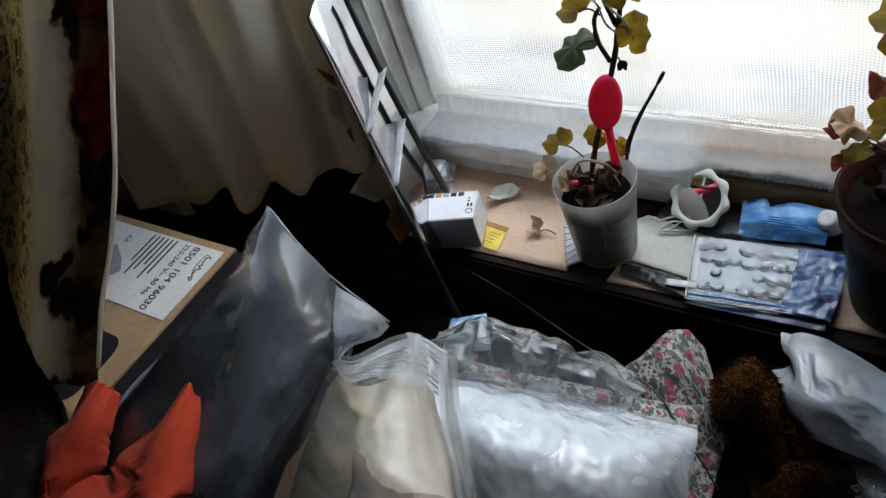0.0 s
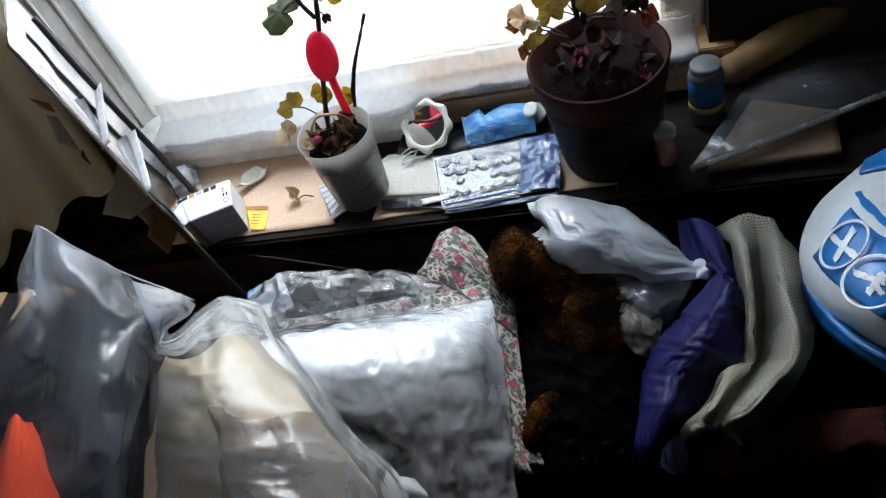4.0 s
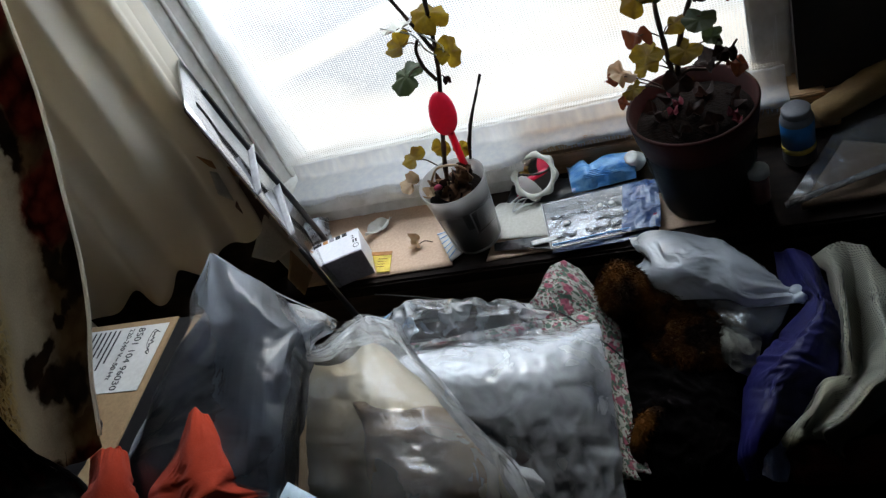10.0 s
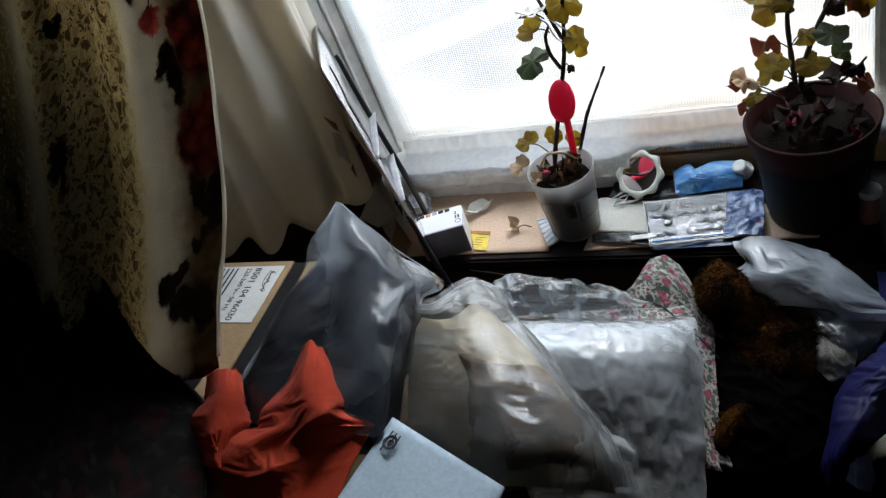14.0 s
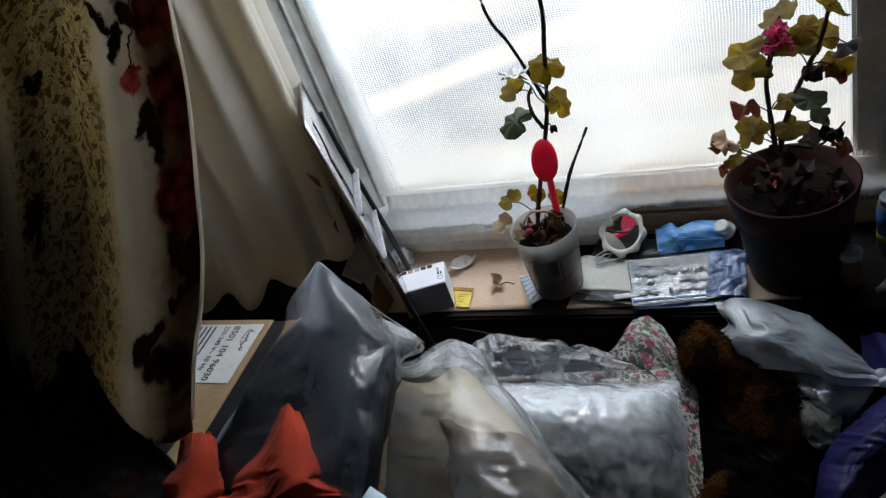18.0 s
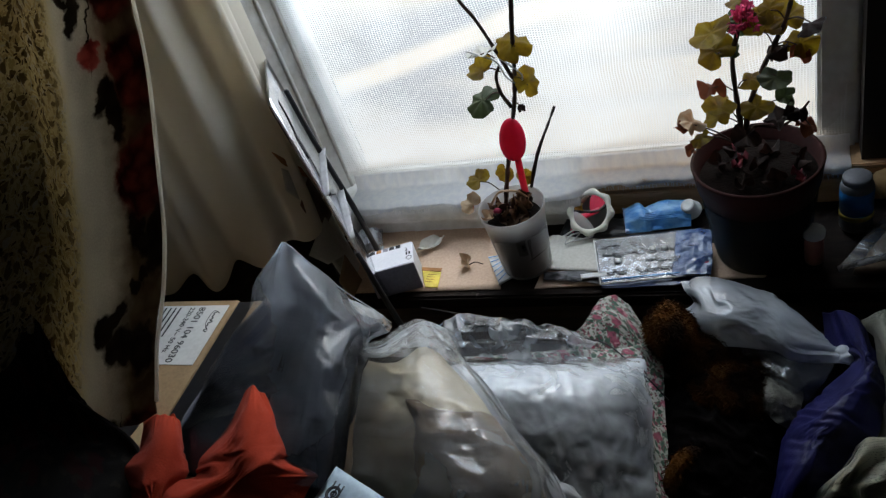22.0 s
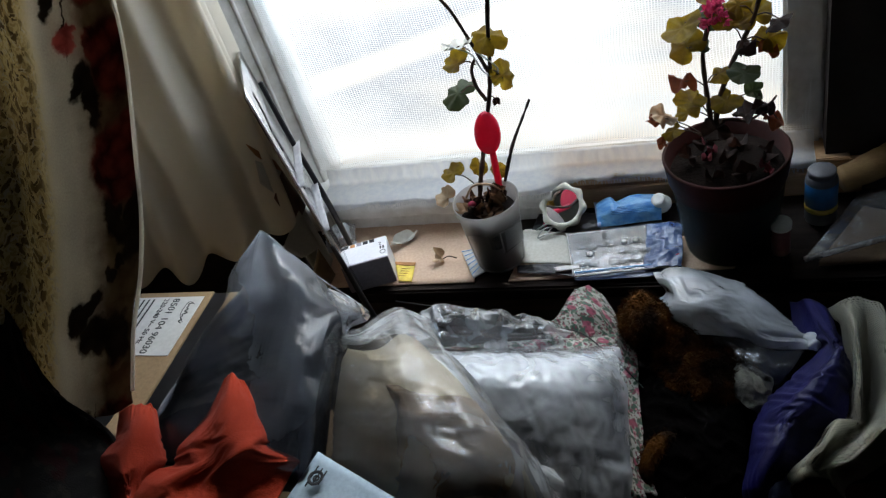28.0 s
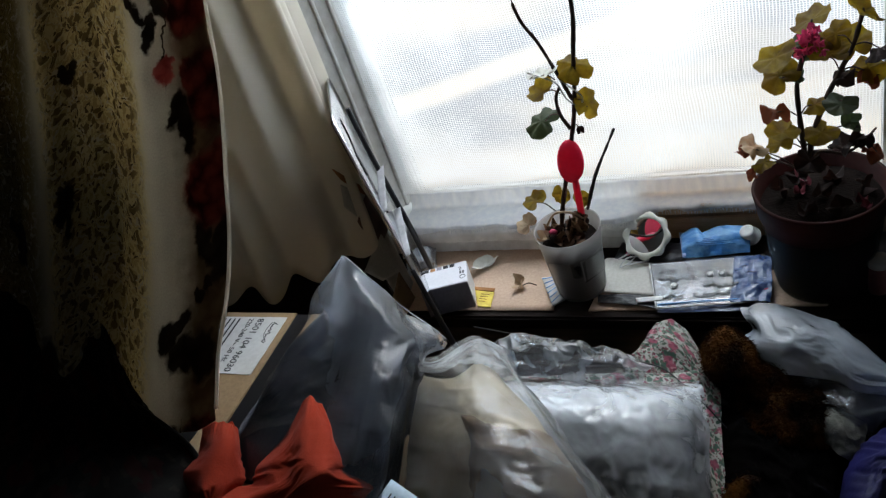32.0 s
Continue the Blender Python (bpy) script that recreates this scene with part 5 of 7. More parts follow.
# under layer coloured dark as shade, so the holes of the knit read dark
part("under_layer", buckled([[(0.535, -0.096, 0.815), (0.555, -0.110, 0.850), (0.578, -0.109, 0.850), (0.602, -0.117, 0.845), (0.624, -0.126, 0.810)],[(0.550, -0.131, 0.825), (0.559, -0.172, 0.875), (0.581, -0.152, 0.830), (0.594, -0.196, 0.870), (0.624, -0.160, 0.810)],[(0.549, -0.192, 0.825), (0.556, -0.228, 0.875), (0.578, -0.203, 0.820), (0.591, -0.227, 0.875), (0.623, -0.206, 0.810)],[(0.546, -0.244, 0.820), (0.551, -0.274, 0.870), (0.572, -0.254, 0.815), (0.591, -0.280, 0.885), (0.621, -0.250, 0.810)],[(0.535, -0.293, 0.825), (0.545, -0.304, 0.850), (0.563, -0.293, 0.830), (0.581, -0.326, 0.890), (0.611, -0.285, 0.810)],[(0.506, -0.317, 0.835), (0.521, -0.330, 0.875), (0.541, -0.330, 0.845), (0.560, -0.352, 0.890), (0.587, -0.318, 0.800)],[(0.486, -0.349, 0.830), (0.502, -0.362, 0.875), (0.518, -0.354, 0.850), (0.536, -0.373, 0.875), (0.556, -0.347, 0.800)],[(0.466, -0.362, 0.810), (0.488, -0.378, 0.855), (0.500, -0.371, 0.840), (0.515, -0.377, 0.850), (0.534, -0.360, 0.790)],[(0.466, -0.369, 0.790), (0.492, -0.371, 0.820), (0.508, -0.372, 0.820), (0.515, -0.374, 0.815), (0.536, -0.372, 0.780)]], 60, 80, 0.03, 0.03, 19, lift=-0.007, cells=6, kick=0.003, stiff=0.04), KNIT_SHADED, shawl, "second layer of the knit showing through, darkened in colour as shade")
red_cloth = solid("red_cloth", drape([[(0.469, -0.355, 0.785), (0.525, -0.351, 0.785), (0.597, -0.339, 0.780), (0.679, -0.333, 0.785)],
                                      [(0.472, -0.384, 0.790), (0.521, -0.384, 0.785), (0.591, -0.374, 0.772), (0.671, -0.368, 0.785)],
                                      [(0.476, -0.397, 0.775), (0.525, -0.394, 0.765), (0.596, -0.384, 0.750), (0.682, -0.385, 0.760)]], 60, 30, 0.012, 16, 19, 0.004), RED, "dark red cloth under the shawl", "cloth")

inflatable = thing("inflatable_cushion", (0.75, -0.2, 0.75), "white and blue inflatable swimming cushion with printed signs", "inflatable")
INFLATED = [[(0.711, -0.059, 0.870), (0.749, -0.058, 0.890), (0.807, -0.056, 0.890)],
                    [(0.648, -0.111, 0.860), (0.678, -0.152, 0.915), (0.771, -0.160, 0.925)],
                    [(0.620, -0.167, 0.845), (0.653, -0.241, 0.925), (0.737, -0.267, 0.945)],
                    [(0.624, -0.228, 0.835), (0.652, -0.296, 0.915), (0.722, -0.328, 0.935)],
                    [(0.654, -0.268, 0.830), (0.673, -0.321, 0.880), (0.727, -0.373, 0.890)]]
part("body", drape(INFLATED, 60, 60, 0.0008, 26, 20, 0.012), WHITE_VINYL, inflatable)
part("blue_panel", drape([[(0.622, -0.194, 0.835), (0.657, -0.299, 0.868), (0.730, -0.368, 0.885)],
                          [(0.629, -0.219, 0.805), (0.660, -0.299, 0.840), (0.731, -0.381, 0.860)],
                          [(0.659, -0.256, 0.775), (0.691, -0.290, 0.780), (0.750, -0.365, 0.790)]], 50, 30, 0.003, 26, 23, 0.01), BLUE, inflatable, "blue vinyl lower panel")
part("blue_panel", drape([[(0.708, -0.062, 0.876), (0.748, -0.058, 0.895), (0.807, -0.052, 0.895)],
                          [(0.691, -0.101, 0.899), (0.731, -0.114, 0.918), (0.784, -0.118, 0.921)]], 30, 12, 0.0, 26, 24, 0.004), BLUE, inflatable, "blue vinyl upper edge")

orange = thing("orange_cloth", (-0.1, -0.56, 1.06), "crumpled orange cotton cloth", "cloth")
part("main_fold", buckled([[(-0.125, -0.465, 1.100), (-0.117, -0.464, 1.104), (-0.106, -0.465, 1.106), (-0.097, -0.470, 1.104), (-0.094, -0.472, 1.098)],
             [(-0.140, -0.498, 1.085), (-0.107, -0.506, 1.108), (-0.078, -0.512, 1.118), (-0.066, -0.504, 1.108), (-0.065, -0.498, 1.085)],
             [(-0.154, -0.536, 1.075), (-0.104, -0.546, 1.105), (-0.066, -0.551, 1.120), (-0.044, -0.539, 1.112), (-0.045, -0.523, 1.085)],
             [(-0.156, -0.564, 1.070), (-0.106, -0.574, 1.098), (-0.070, -0.576, 1.110), (-0.033, -0.570, 1.122), (-0.034, -0.546, 1.090)],
             [(-0.205, -0.579, 1.070), (-0.133, -0.602, 1.095), (-0.094, -0.598, 1.095), (-0.048, -0.582, 1.110), (-0.004, -0.551, 1.078)],
             [(-0.212, -0.605, 1.070), (-0.133, -0.626, 1.085), (-0.079, -0.623, 1.100), (-0.041, -0.590, 1.085), (-0.007, -0.565, 1.075)],
             [(-0.161, -0.635, 1.064), (-0.125, -0.640, 1.072), (-0.071, -0.638, 1.085), (-0.040, -0.615, 1.078), (-0.013, -0.597, 1.072)],
             [(-0.135, -0.667, 1.062), (-0.100, -0.666, 1.068), (-0.060, -0.662, 1.075), (-0.034, -0.650, 1.072), (-0.015, -0.631, 1.068)]], 110, 140, 0.05, 0.06, 21, 0.003, cells=7, kick=0.004, stiff=0.03), ORANGE, orange)
part("side_fold", buckled([[(-0.259, -0.496, 1.075), (-0.241, -0.491, 1.085), (-0.218, -0.490, 1.085), (-0.212, -0.489, 1.072)],
             [(-0.250, -0.529, 1.075), (-0.209, -0.536, 1.100), (-0.182, -0.535, 1.100), (-0.185, -0.525, 1.070)],
             [(-0.252, -0.557, 1.070), (-0.197, -0.571, 1.100), (-0.170, -0.569, 1.095), (-0.170, -0.554, 1.068)],
             [(-0.238, -0.582, 1.070), (-0.182, -0.603, 1.098), (-0.164, -0.598, 1.090), (-0.167, -0.579, 1.068)],
             [(-0.222, -0.606, 1.064), (-0.173, -0.623, 1.085), (-0.158, -0.615, 1.075), (-0.153, -0.599, 1.064)]], 70, 80, 0.05, 0.06, 22, 0.003, cells=5, kick=0.004, stiff=0.03), ORANGE, orange)

envelope = thing("paper_envelope", (0.05, -0.58, 1.04), "pale blue paper envelope with a round black mark", "envelope")
part("sheet", plate(((0.012, -0.536, 1.072), (0.152, -0.599, 1.064), (0.137, -0.693, 1.062), (-0.025, -0.664, 1.066)), 0.004, 0.0015), ENVELOPE, envelope)

# flowered drape near the camera, pulled out over the carton at the bottom
def on_drape(u, z, lift=0.0):
    """A place on the drape, u metres across it at the height z."""
    h = (z - 1.10) / 1.3
    wave = 0.013 * math.sin(u * 34 + 0.5 * math.sin(h * 2.4)) + 0.003 * math.sin(u * 110 + h * 3) + 0.004 * math.sin(z * 23 + u * 9) * max(0.0, 1.5 - z)
    lean = -0.49 + 0.72 * (z - 1.10) if z < 1.6 else -0.13 + 0.25 * (1 - math.exp(-(z - 1.6) * 2.9))
    return (-0.62 + u + (-0.13 * max(0.0, 1.29 - z) + 0.010 * math.sin(z * 11.0) + 0.003 * math.sin(z * 37.0) + 0.0015 * math.sin(z * 90.0)) * u / 0.42, lean + wave - 0.81 * lift, z + 0.3 * wave + 0.58 * lift)


WIDE = 0.407
g = np.zeros((150, 190, 3))
uz = np.zeros((2, 150, 190))
for j in range(150):
    h = j / 149
    for i in range(190):
        u = i / 189 * WIDE
        uz[:, j, i] = u, 1.088 + h * 1.312
        g[j, i] = on_drape(u, 1.088 + h * 1.312 - 0.010 * (1 - h) * math.sin(u * 21))
        g[j, i, 2] = max(g[j, i, 2], 1.0605)
flowered = thing("flowered_curtain", (-0.4, -0.45, 1.10), "heavy cream curtain printed with dark red roses and mottled stripes", "curtain")
part("cloth", sheet_mesh(g, 0.0015, None, uz), DRAPE, flowered)
part("selvedge", tube([on_drape(WIDE + 0.002, z) for z in (1.092, 1.12, 1.15, 1.2, 1.25, 1.3, 1.4, 1.5, 1.6, 1.8, 2.1, 2.38)], 0.0024, None, 6), CURTAIN, flowered, "pale stitched edge")
# an unseen dark sheet, added behind the drape to keep light off its lower part
g = np.zeros((40, 60, 3))
for j in range(40):
    for i in range(60):
        u = -0.02 + i / 59 * 0.33
        top = 1.40 - 0.30 * max(0.0, u - 0.10) + 0.012 * math.sin(u * 40)
        z = 1.09 + (top - 1.09) * j / 39
        x, y, z1 = on_drape(u, z)
        g[j, i] = (x, y + 0.10, z1 + 0.030)
part("dark_sheet", sheet_mesh(g, 0.002), LINING, flowered, "unseen dark sheet added to shade the lower part")

# ---- things on the sill ----
card_1 = solid("cardboard_sheet", plate(((-0.33, 0.185, 0.8005), (-0.045, 0.185, 0.8005), (0.002, 0.004, 0.8005), (-0.30, 0.002, 0.8005)), 0.002, 0.0006), CARD_PALE, "sheet of pale brown cardboard on the sill", "cardboard")
card_2 = solid("cardboard_sheet", plate(((0.075, 0.10, 0.800), (0.46, 0.10, 0.800), (0.42, 0.018, 0.800), (0.061, 0.004, 0.800)), 0.002, 0.0006), CARD_PALE, "sheet of brown cardboard on the sill", "cardboard")
card_3 = solid("grey_card", plate(((0.071, 0.134, 0.805), (0.331, 0.124, 0.805), (0.332, 0.019, 0.804), (-0.013, 0.056, 0.804)), 0.0012, 0.001), PAPER_GREY, "thin grey card under the pots", "card")

pot_1 = thing("plant_pot", (0.042, 0.056, 0.806), "milky plastic bucket used as a plant pot, full of soil", "plant pot")
part("bucket", lathe([(0.036, 0.0), (0.0405, 0.002), (0.0425, 0.007), (0.0470, 0.060), (0.0505, 0.100), (0.0535, 0.120), (0.0548, 0.128), (0.0552, 0.1305), (0.0540, 0.1315), (0.0525, 0.129), (0.0495, 0.106), (0.0460, 0.06), (0.0415, 0.008), (0.036, 0.004), (0.0, 0.004)], (0.042, 0.056, 0.806), 64), BUCKET, pot_1)
part("soil", lathe([(0.0, 0.006), (0.036, 0.006), (0.0395, 0.012), (0.0425, 0.06), (0.0445, 0.088), (0.046, 0.100), (0.045, 0.108), (0.02, 0.114), (0.0, 0.116)], (0.042, 0.056, 0.806), 40, None, 0.05), SOIL, pot_1)
pot_2 = thing("plant_pot", (0.416, 0.085, 0.80), "dark terracotta plant pot with a geranium", "plant pot")
part("pot", lathe([(0.062, 0.0), (0.066, 0.004), (0.080, 0.130), (0.086, 0.134), (0.091, 0.168), (0.092, 0.172), (0.087, 0.172), (0.084, 0.150), (0.0, 0.148)], (0.416, 0.085, 0.80), 64), TERRA, pot_2)
part("soil", lathe([(0.0, 0.147), (0.083, 0.1485), (0.078, 0.152), (0.03, 0.156), (0.0, 0.157)], (0.416, 0.085, 0.80), 40, None, 0.03), SOIL, pot_2)
bulb_box = thing("light_bulb_box", (-0.19, 0.04, 0.802), "small white and grey light bulb box", "box")
bt = spin((-0.143, 0.012, 0.8), 20)
part("carton", block(-0.228, -0.143, 0.012, 0.072, 0.8025, 0.862, 0.0015, bt), BOX_WHITE, bulb_box)
part("front_panel", block(-0.2275, -0.1435, 0.0108, 0.0118, 0.803, 0.8615, 0, bt), BOX_GREY, bulb_box)

# ---- mirror standing on edge by the window, with its rod and ties ----
standing_mirror = thing("standing_mirror", (-0.23, 0.0, 0.80), "narrow frameless mirror standing on edge beside the window", "mirror")


def front(z, dx=0.0, dy=0.0):
    """The leaning front edge of the mirror at a height."""
    return Vector((-0.182 - 0.18 * (z - 0.93) + dx, -0.066 + 0.087 * (z - 0.93) + dy, z))


part("glass", plate((front(1.222), Vector((-0.326, 0.127, 1.222)), Vector((-0.285, 0.125, 0.806)), front(0.806)), 0.004, 0, 6, 6), DULL_MIRROR, standing_mirror)
part("edge_strip", tube([front(0.95, 0, -0.001), front(1.08, 0, -0.001), front(1.222, 0, -0.001)], 0.0016), GREY_TIE, standing_mirror)
part("leg", tube([front(0.70, 0.004, -0.004), front(0.80, 0.002, -0.004), front(0.955, 0, -0.003)], 0.0075, 0.004, 8), BLACK, standing_mirror)
part("rod", tube([(-0.261, 0.103, 0.803), (-0.249, 0.068, 0.95), (-0.262, 0.060, 1.10), (-0.269, 0.058, 1.193)], 0.0056, 0.0042, 10), BLACK, standing_mirror, "thin black rod")
for z0, z1 in ((1.075, 1.065), (0.99, 0.982)):
    a, b = Vector((-0.256, 0.062, z0)), front(z1, 0.003, -0.002)
    side = Vector((0.0062, 0.0032, 0.003))
    part("tie", plate((a + side, b + side, b - side, a - side), 0.0012, 0.002, 12, 4, 5), GREY_TIE, standing_mirror, "grey ribbon tied round the rod")

# papers and pictures leaning in the corner behind the mirror
papers = thing("leaning_papers", (-0.29, 0.02, 0.80), "photographs and folded papers leaning in the window corner", "papers")
part("backing_sheet", plate(((-0.294, -0.010, 0.985), (-0.300, 0.070, 0.940), (-0.296, 0.080, 0.800), (-0.284, 0.004, 0.800)), 0.002, 0.002, 8, 8), PAPER_GREY, papers)
part("backing_board", plate(((-0.64, -0.10, 1.13), (-0.335, 0.045, 1.10), (-0.325, 0.040, 0.80), (-0.63, -0.11, 0.80)), 0.006, 0, 6, 6), DARK_WOOD, papers, "dark board behind the papers")
for name, corners, m in (
        ("photograph", ((-0.286, -0.020, 1.131), (-0.290, 0.036, 1.060), (-0.290, 0.046, 1.024), (-0.286, -0.010, 1.102)), BROWN_PRINT),
        ("paper_sheet", ((-0.288, -0.014, 1.096), (-0.288, 0.042, 1.032), (-0.286, -0.006, 1.020), (-0.286, -0.031, 1.063)), PAPER_GREY),
        ("photograph", ((-0.284, 0.034, 1.041), (-0.284, 0.057, 0.949), (-0.282, -0.002, 0.943), (-0.282, -0.020, 1.024)), PHOTO),
        ("paper_sheet", ((-0.280, 0.024, 0.962), (-0.280, 0.039, 0.866), (-0.278, -0.029, 0.900), (-0.278, -0.064, 0.952)), PAPER_GREY),
        ("paper_sheet", ((-0.270, 0.015, 0.882), (-0.270, 0.029, 0.807), (-0.268, -0.027, 0.810), (-0.268, -0.036, 0.865)), CARD)):
    part(name, plate(corners, 0.0015, 0.002, 8, 8), m, papers)
crumpled = solid("crumpled_wrapper", drape([[(-0.314, 0.131, 0.835), (-0.282, 0.140, 0.840), (-0.265, 0.152, 0.825)],
                                           [(-0.315, 0.112, 0.820), (-0.272, 0.101, 0.838), (-0.259, 0.130, 0.815)],
                                           [(-0.306, 0.091, 0.806), (-0.274, 0.092, 0.812), (-0.251, 0.103, 0.806)]], 40, 40, 0.006, 40, 30, 0.001), CRINKLE, "crumpled pale wrapper by the box", "wrapper")

# ---- leaves ----
def leaf_mesh(size, seed, cup=0.25, wither=0.0):
    """A scalloped geranium leaf lying in x and y, its stalk at the origin."""
    rng = random.Random(seed)
    bm = bmesh.new()
    sides, rings = 32, 4
    grid = []
    for k in range(1, rings + 1):
        f = k / rings
        row = []
        for j in range(sides):
            a = 2 * math.pi * j / sides - math.pi / 2
            notch = 1 - 0.55 * math.exp(-((j if j < sides / 2 else j - sides) / 1.6) ** 2)
            lobes = 1 + 0.05 * math.cos(7 * (a + math.pi / 2)) + 0.015 * math.cos(15 * a + seed) + 0.07 * math.cos(2 * a + seed)
            r = size * 0.5 * f * (1 - f + f * lobes * notch)
            z = size * (cup * f * f * 0.5 + 0.05 * math.cos(7 * (a + math.pi / 2)) * f + wither * 0.30 * f * math.sin(3 * a + seed) + wither * 0.2 * noise.noise(Vector((math.cos(a) * f * 2, math.sin(a) * f * 2, seed))))
            row.append(bm.verts.new((r * math.cos(a) * (1 - wither * 0.25), r * math.sin(a) + size * 0.12, z)))
        grid.append(row)
    mid = bm.verts.new((0, size * 0.12, 0))
    for j in range(sides):
        bm.faces.new((mid, grid[0][j], grid[0][(j + 1) % sides]))
        for k in range(rings - 1):
            bm.faces.new((grid[k][j], grid[k + 1][j], grid[k + 1][(j + 1) % sides], grid[k][(j + 1) % sides]))
    return mesh_of(bm)


def leaf(plant, at, size, facing, roll, material, seed, cup=0.25, wither=0.0, stalk=None):
    me = leaf_mesh(size, seed, cup, wither)
    q = Vector(facing).to_track_quat("Z", "Y").to_matrix().to_4x4()
    me.transform(Matrix.Translation(at) @ q @ Matrix.Rotation(radians(roll), 4, "Z"))
    ob = part("leaf", me, material, plant)
    if stalk is not None:
        a, b = Vector(stalk), Vector(at)
        part("stalk", tube([a, (a + b) / 2 + Vector((0, 0, 0.006)), b], 0.0011, 0.0009, 6, 4), STEM, plant)
    return ob


plant_1 = thing("geranium_plant", (0.042, 0.075, 0.93), "leggy geranium with a few yellowing leaves", "plant")
main_stem = [(0.022, 0.085, 0.914), (0.034, 0.085, 0.959), (0.059, 0.085, 1.036), (0.082, 0.085, 1.107), (0.094, 0.085, 1.155), (0.107, 0.085, 1.227), (0.117, 0.085, 1.278), (0.120, 0.085, 1.339), (0.124, 0.085, 1.426)]
part("stem", tube(main_stem, 0.0042, 0.0028, 8, 6, 0.25), STEM, plant_1)
part("stem", tube([(0.077, 0.083, 1.103), (0.068, 0.080, 1.130), (0.068, 0.078, 1.158), (0.077, 0.078, 1.176)], 0.0032, 0.0022, 8, 6, 0.25), STEM, plant_1)
part("stem", tube([(0.090, 0.085, 1.150), (0.078, 0.083, 1.192), (0.060, 0.082, 1.248), (0.043, 0.082, 1.284), (0.038, 0.082, 1.328), (0.050, 0.082, 1.414)], 0.0030, 0.0022, 8, 6, 0.25), STEM, plant_1)
part("stem", tube([(0.005, 0.060, 0.933), (0.026, 0.062, 0.960), (0.054, 0.066, 0.957), (0.068, 0.070, 0.941)], 0.0022, 0.0018, 6, 6, 0.2), DRY, plant_1)
for at, size, facing, roll, m, seed, cup, wither, stalk in (
        ((0.107, 0.080, 1.203), 0.056, (0.15, -0.40, 0.9), 20, LEAF_Y, 3, -0.5, 0.2, (0.096, 0.085, 1.178)),
        ((0.053, 0.075, 1.171), 0.044, (-0.2, -0.35, 0.9), 70, LEAF_Y, 5, 0.3, 0.15, (0.076, 0.080, 1.165)),
        ((0.046, 0.070, 1.127), 0.054, (-0.15, -0.40, 0.9), 95, LEAF_G, 7, -0.25, 0.05, (0.069, 0.080, 1.130)),
        ((0.112, 0.078, 1.139), 0.046, (0.7, -0.6, 0.45), -40, LEAF_Y, 9, -0.3, 0.3, (0.093, 0.085, 1.150)),
        ((0.093, 0.080, 1.099), 0.014, (0.3, -0.9, 0.2), 0, LEAF_D, 10, 0.2, 0.4, (0.084, 0.085, 1.106)),
        ((0.053, 0.072, 1.199), 0.048, (-0.15, 0.15, 0.95), 80, PAPER_GREY, 11, 0.2, 0.1, (0.072, 0.082, 1.187)),
        ((0.005, 0.052, 0.992), 0.040, (-0.1, -0.25, 0.95), 60, LEAF_Y, 12, 0.1, 0.2, (0.025, 0.070, 0.960)),
        ((-0.012, 0.040, 0.954), 0.038, (-0.3, -0.5, 0.8), 80, DRY, 13, 0.3, 0.3, None),
        ((0.033, 0.100, 0.976), 0.032, (0.1, -0.9, 0.4), 160, LEAF_Y, 14, 0.2, 0.3, None),
        ((0.062, 0.100, 0.966), 0.030, (0.3, -0.9, 0.3), 200, LEAF_Y, 15, 0.2, 0.4, None)):
    leaf(plant_1, at, size, facing, roll, m, seed, cup, wither, stalk)
litter = random.Random(14)
for k in range(15):
    a, r = litter.uniform(0, 6.28), litter.uniform(0.005, 0.036)
    leaf(plant_1, (0.042 + r * math.cos(a), 0.056 + r * math.sin(a), 0.923 + litter.uniform(0, 0.016)), litter.uniform(0.022, 0.040),
         (litter.uniform(-0.7, 0.7), litter.uniform(-0.7, 0.4), 0.7), litter.uniform(0, 360), (BROWN_LEAF, LEAF_D, BROWN_LEAF, DRY)[k % 4], 20 + k, 0.6, 0.9)
part("tie_string", tube([(0.080, 0.078, 1.188), (0.093, 0.070, 1.181), (0.107, 0.078, 1.157), (0.099, 0.080, 1.141), (0.086, 0.070, 1.161), (0.075, 0.074, 1.185), (0.050, 0.072, 1.202), (0.036, 0.070, 1.210)], 0.0012, None, 6, 8), CAP_WHITE, plant_1, "white string tied round the stems")
part("petal", blob((0.024, 0.038, 0.940), (0.007, 0.006, 0.005), 4, 0.4, 120, level=2), PETAL, plant_1)
twig = solid("plant_stick", joined([tube([(0.060, 0.116, 0.920), (0.088, 0.075, 0.984), (0.104, 0.074, 1.027), (0.125, 0.073, 1.065), (0.145, 0.072, 1.102)], 0.0026, 0.0018, 8, 6, 0.5),
                                    tube([(0.062, 0.113, 0.920), (0.088, 0.073, 0.991), (0.109, 0.072, 1.033), (0.122, 0.071, 1.059), (0.142, 0.070, 1.096)], 0.0020, 0.0014, 8, 6, 0.5)]), STICK, "dark twig stuck in the soil", "stick")

spoon = thing("plastic_spoon", (0.07, 0.06, 0.93), "bright pink plastic spoon stuck upright in the soil", "spoon")
bowl_at = Vector((0.070, 0.068, 1.052))
facing = Vector((0.25, -0.85, 0.42)).normalized()
bq = facing.to_track_quat("Z", "Y").to_matrix().to_4x4() @ Matrix.Rotation(radians(-6), 4, "Z")
bm = bmesh.new()
bmesh.ops.create_uvsphere(bm, u_segments=32, v_segments=20, radius=1.0)
for v in bm.verts:
    v.co = Vector((v.co.x * 0.0205, v.co.y * 0.0335 * (1 + 0.06 * v.co.y), v.co.z * (0.010 if v.co.z > 0 else 0.004)))
bmesh.ops.transform(bm, matrix=Matrix.Translation(bowl_at) @ bq, verts=bm.verts)
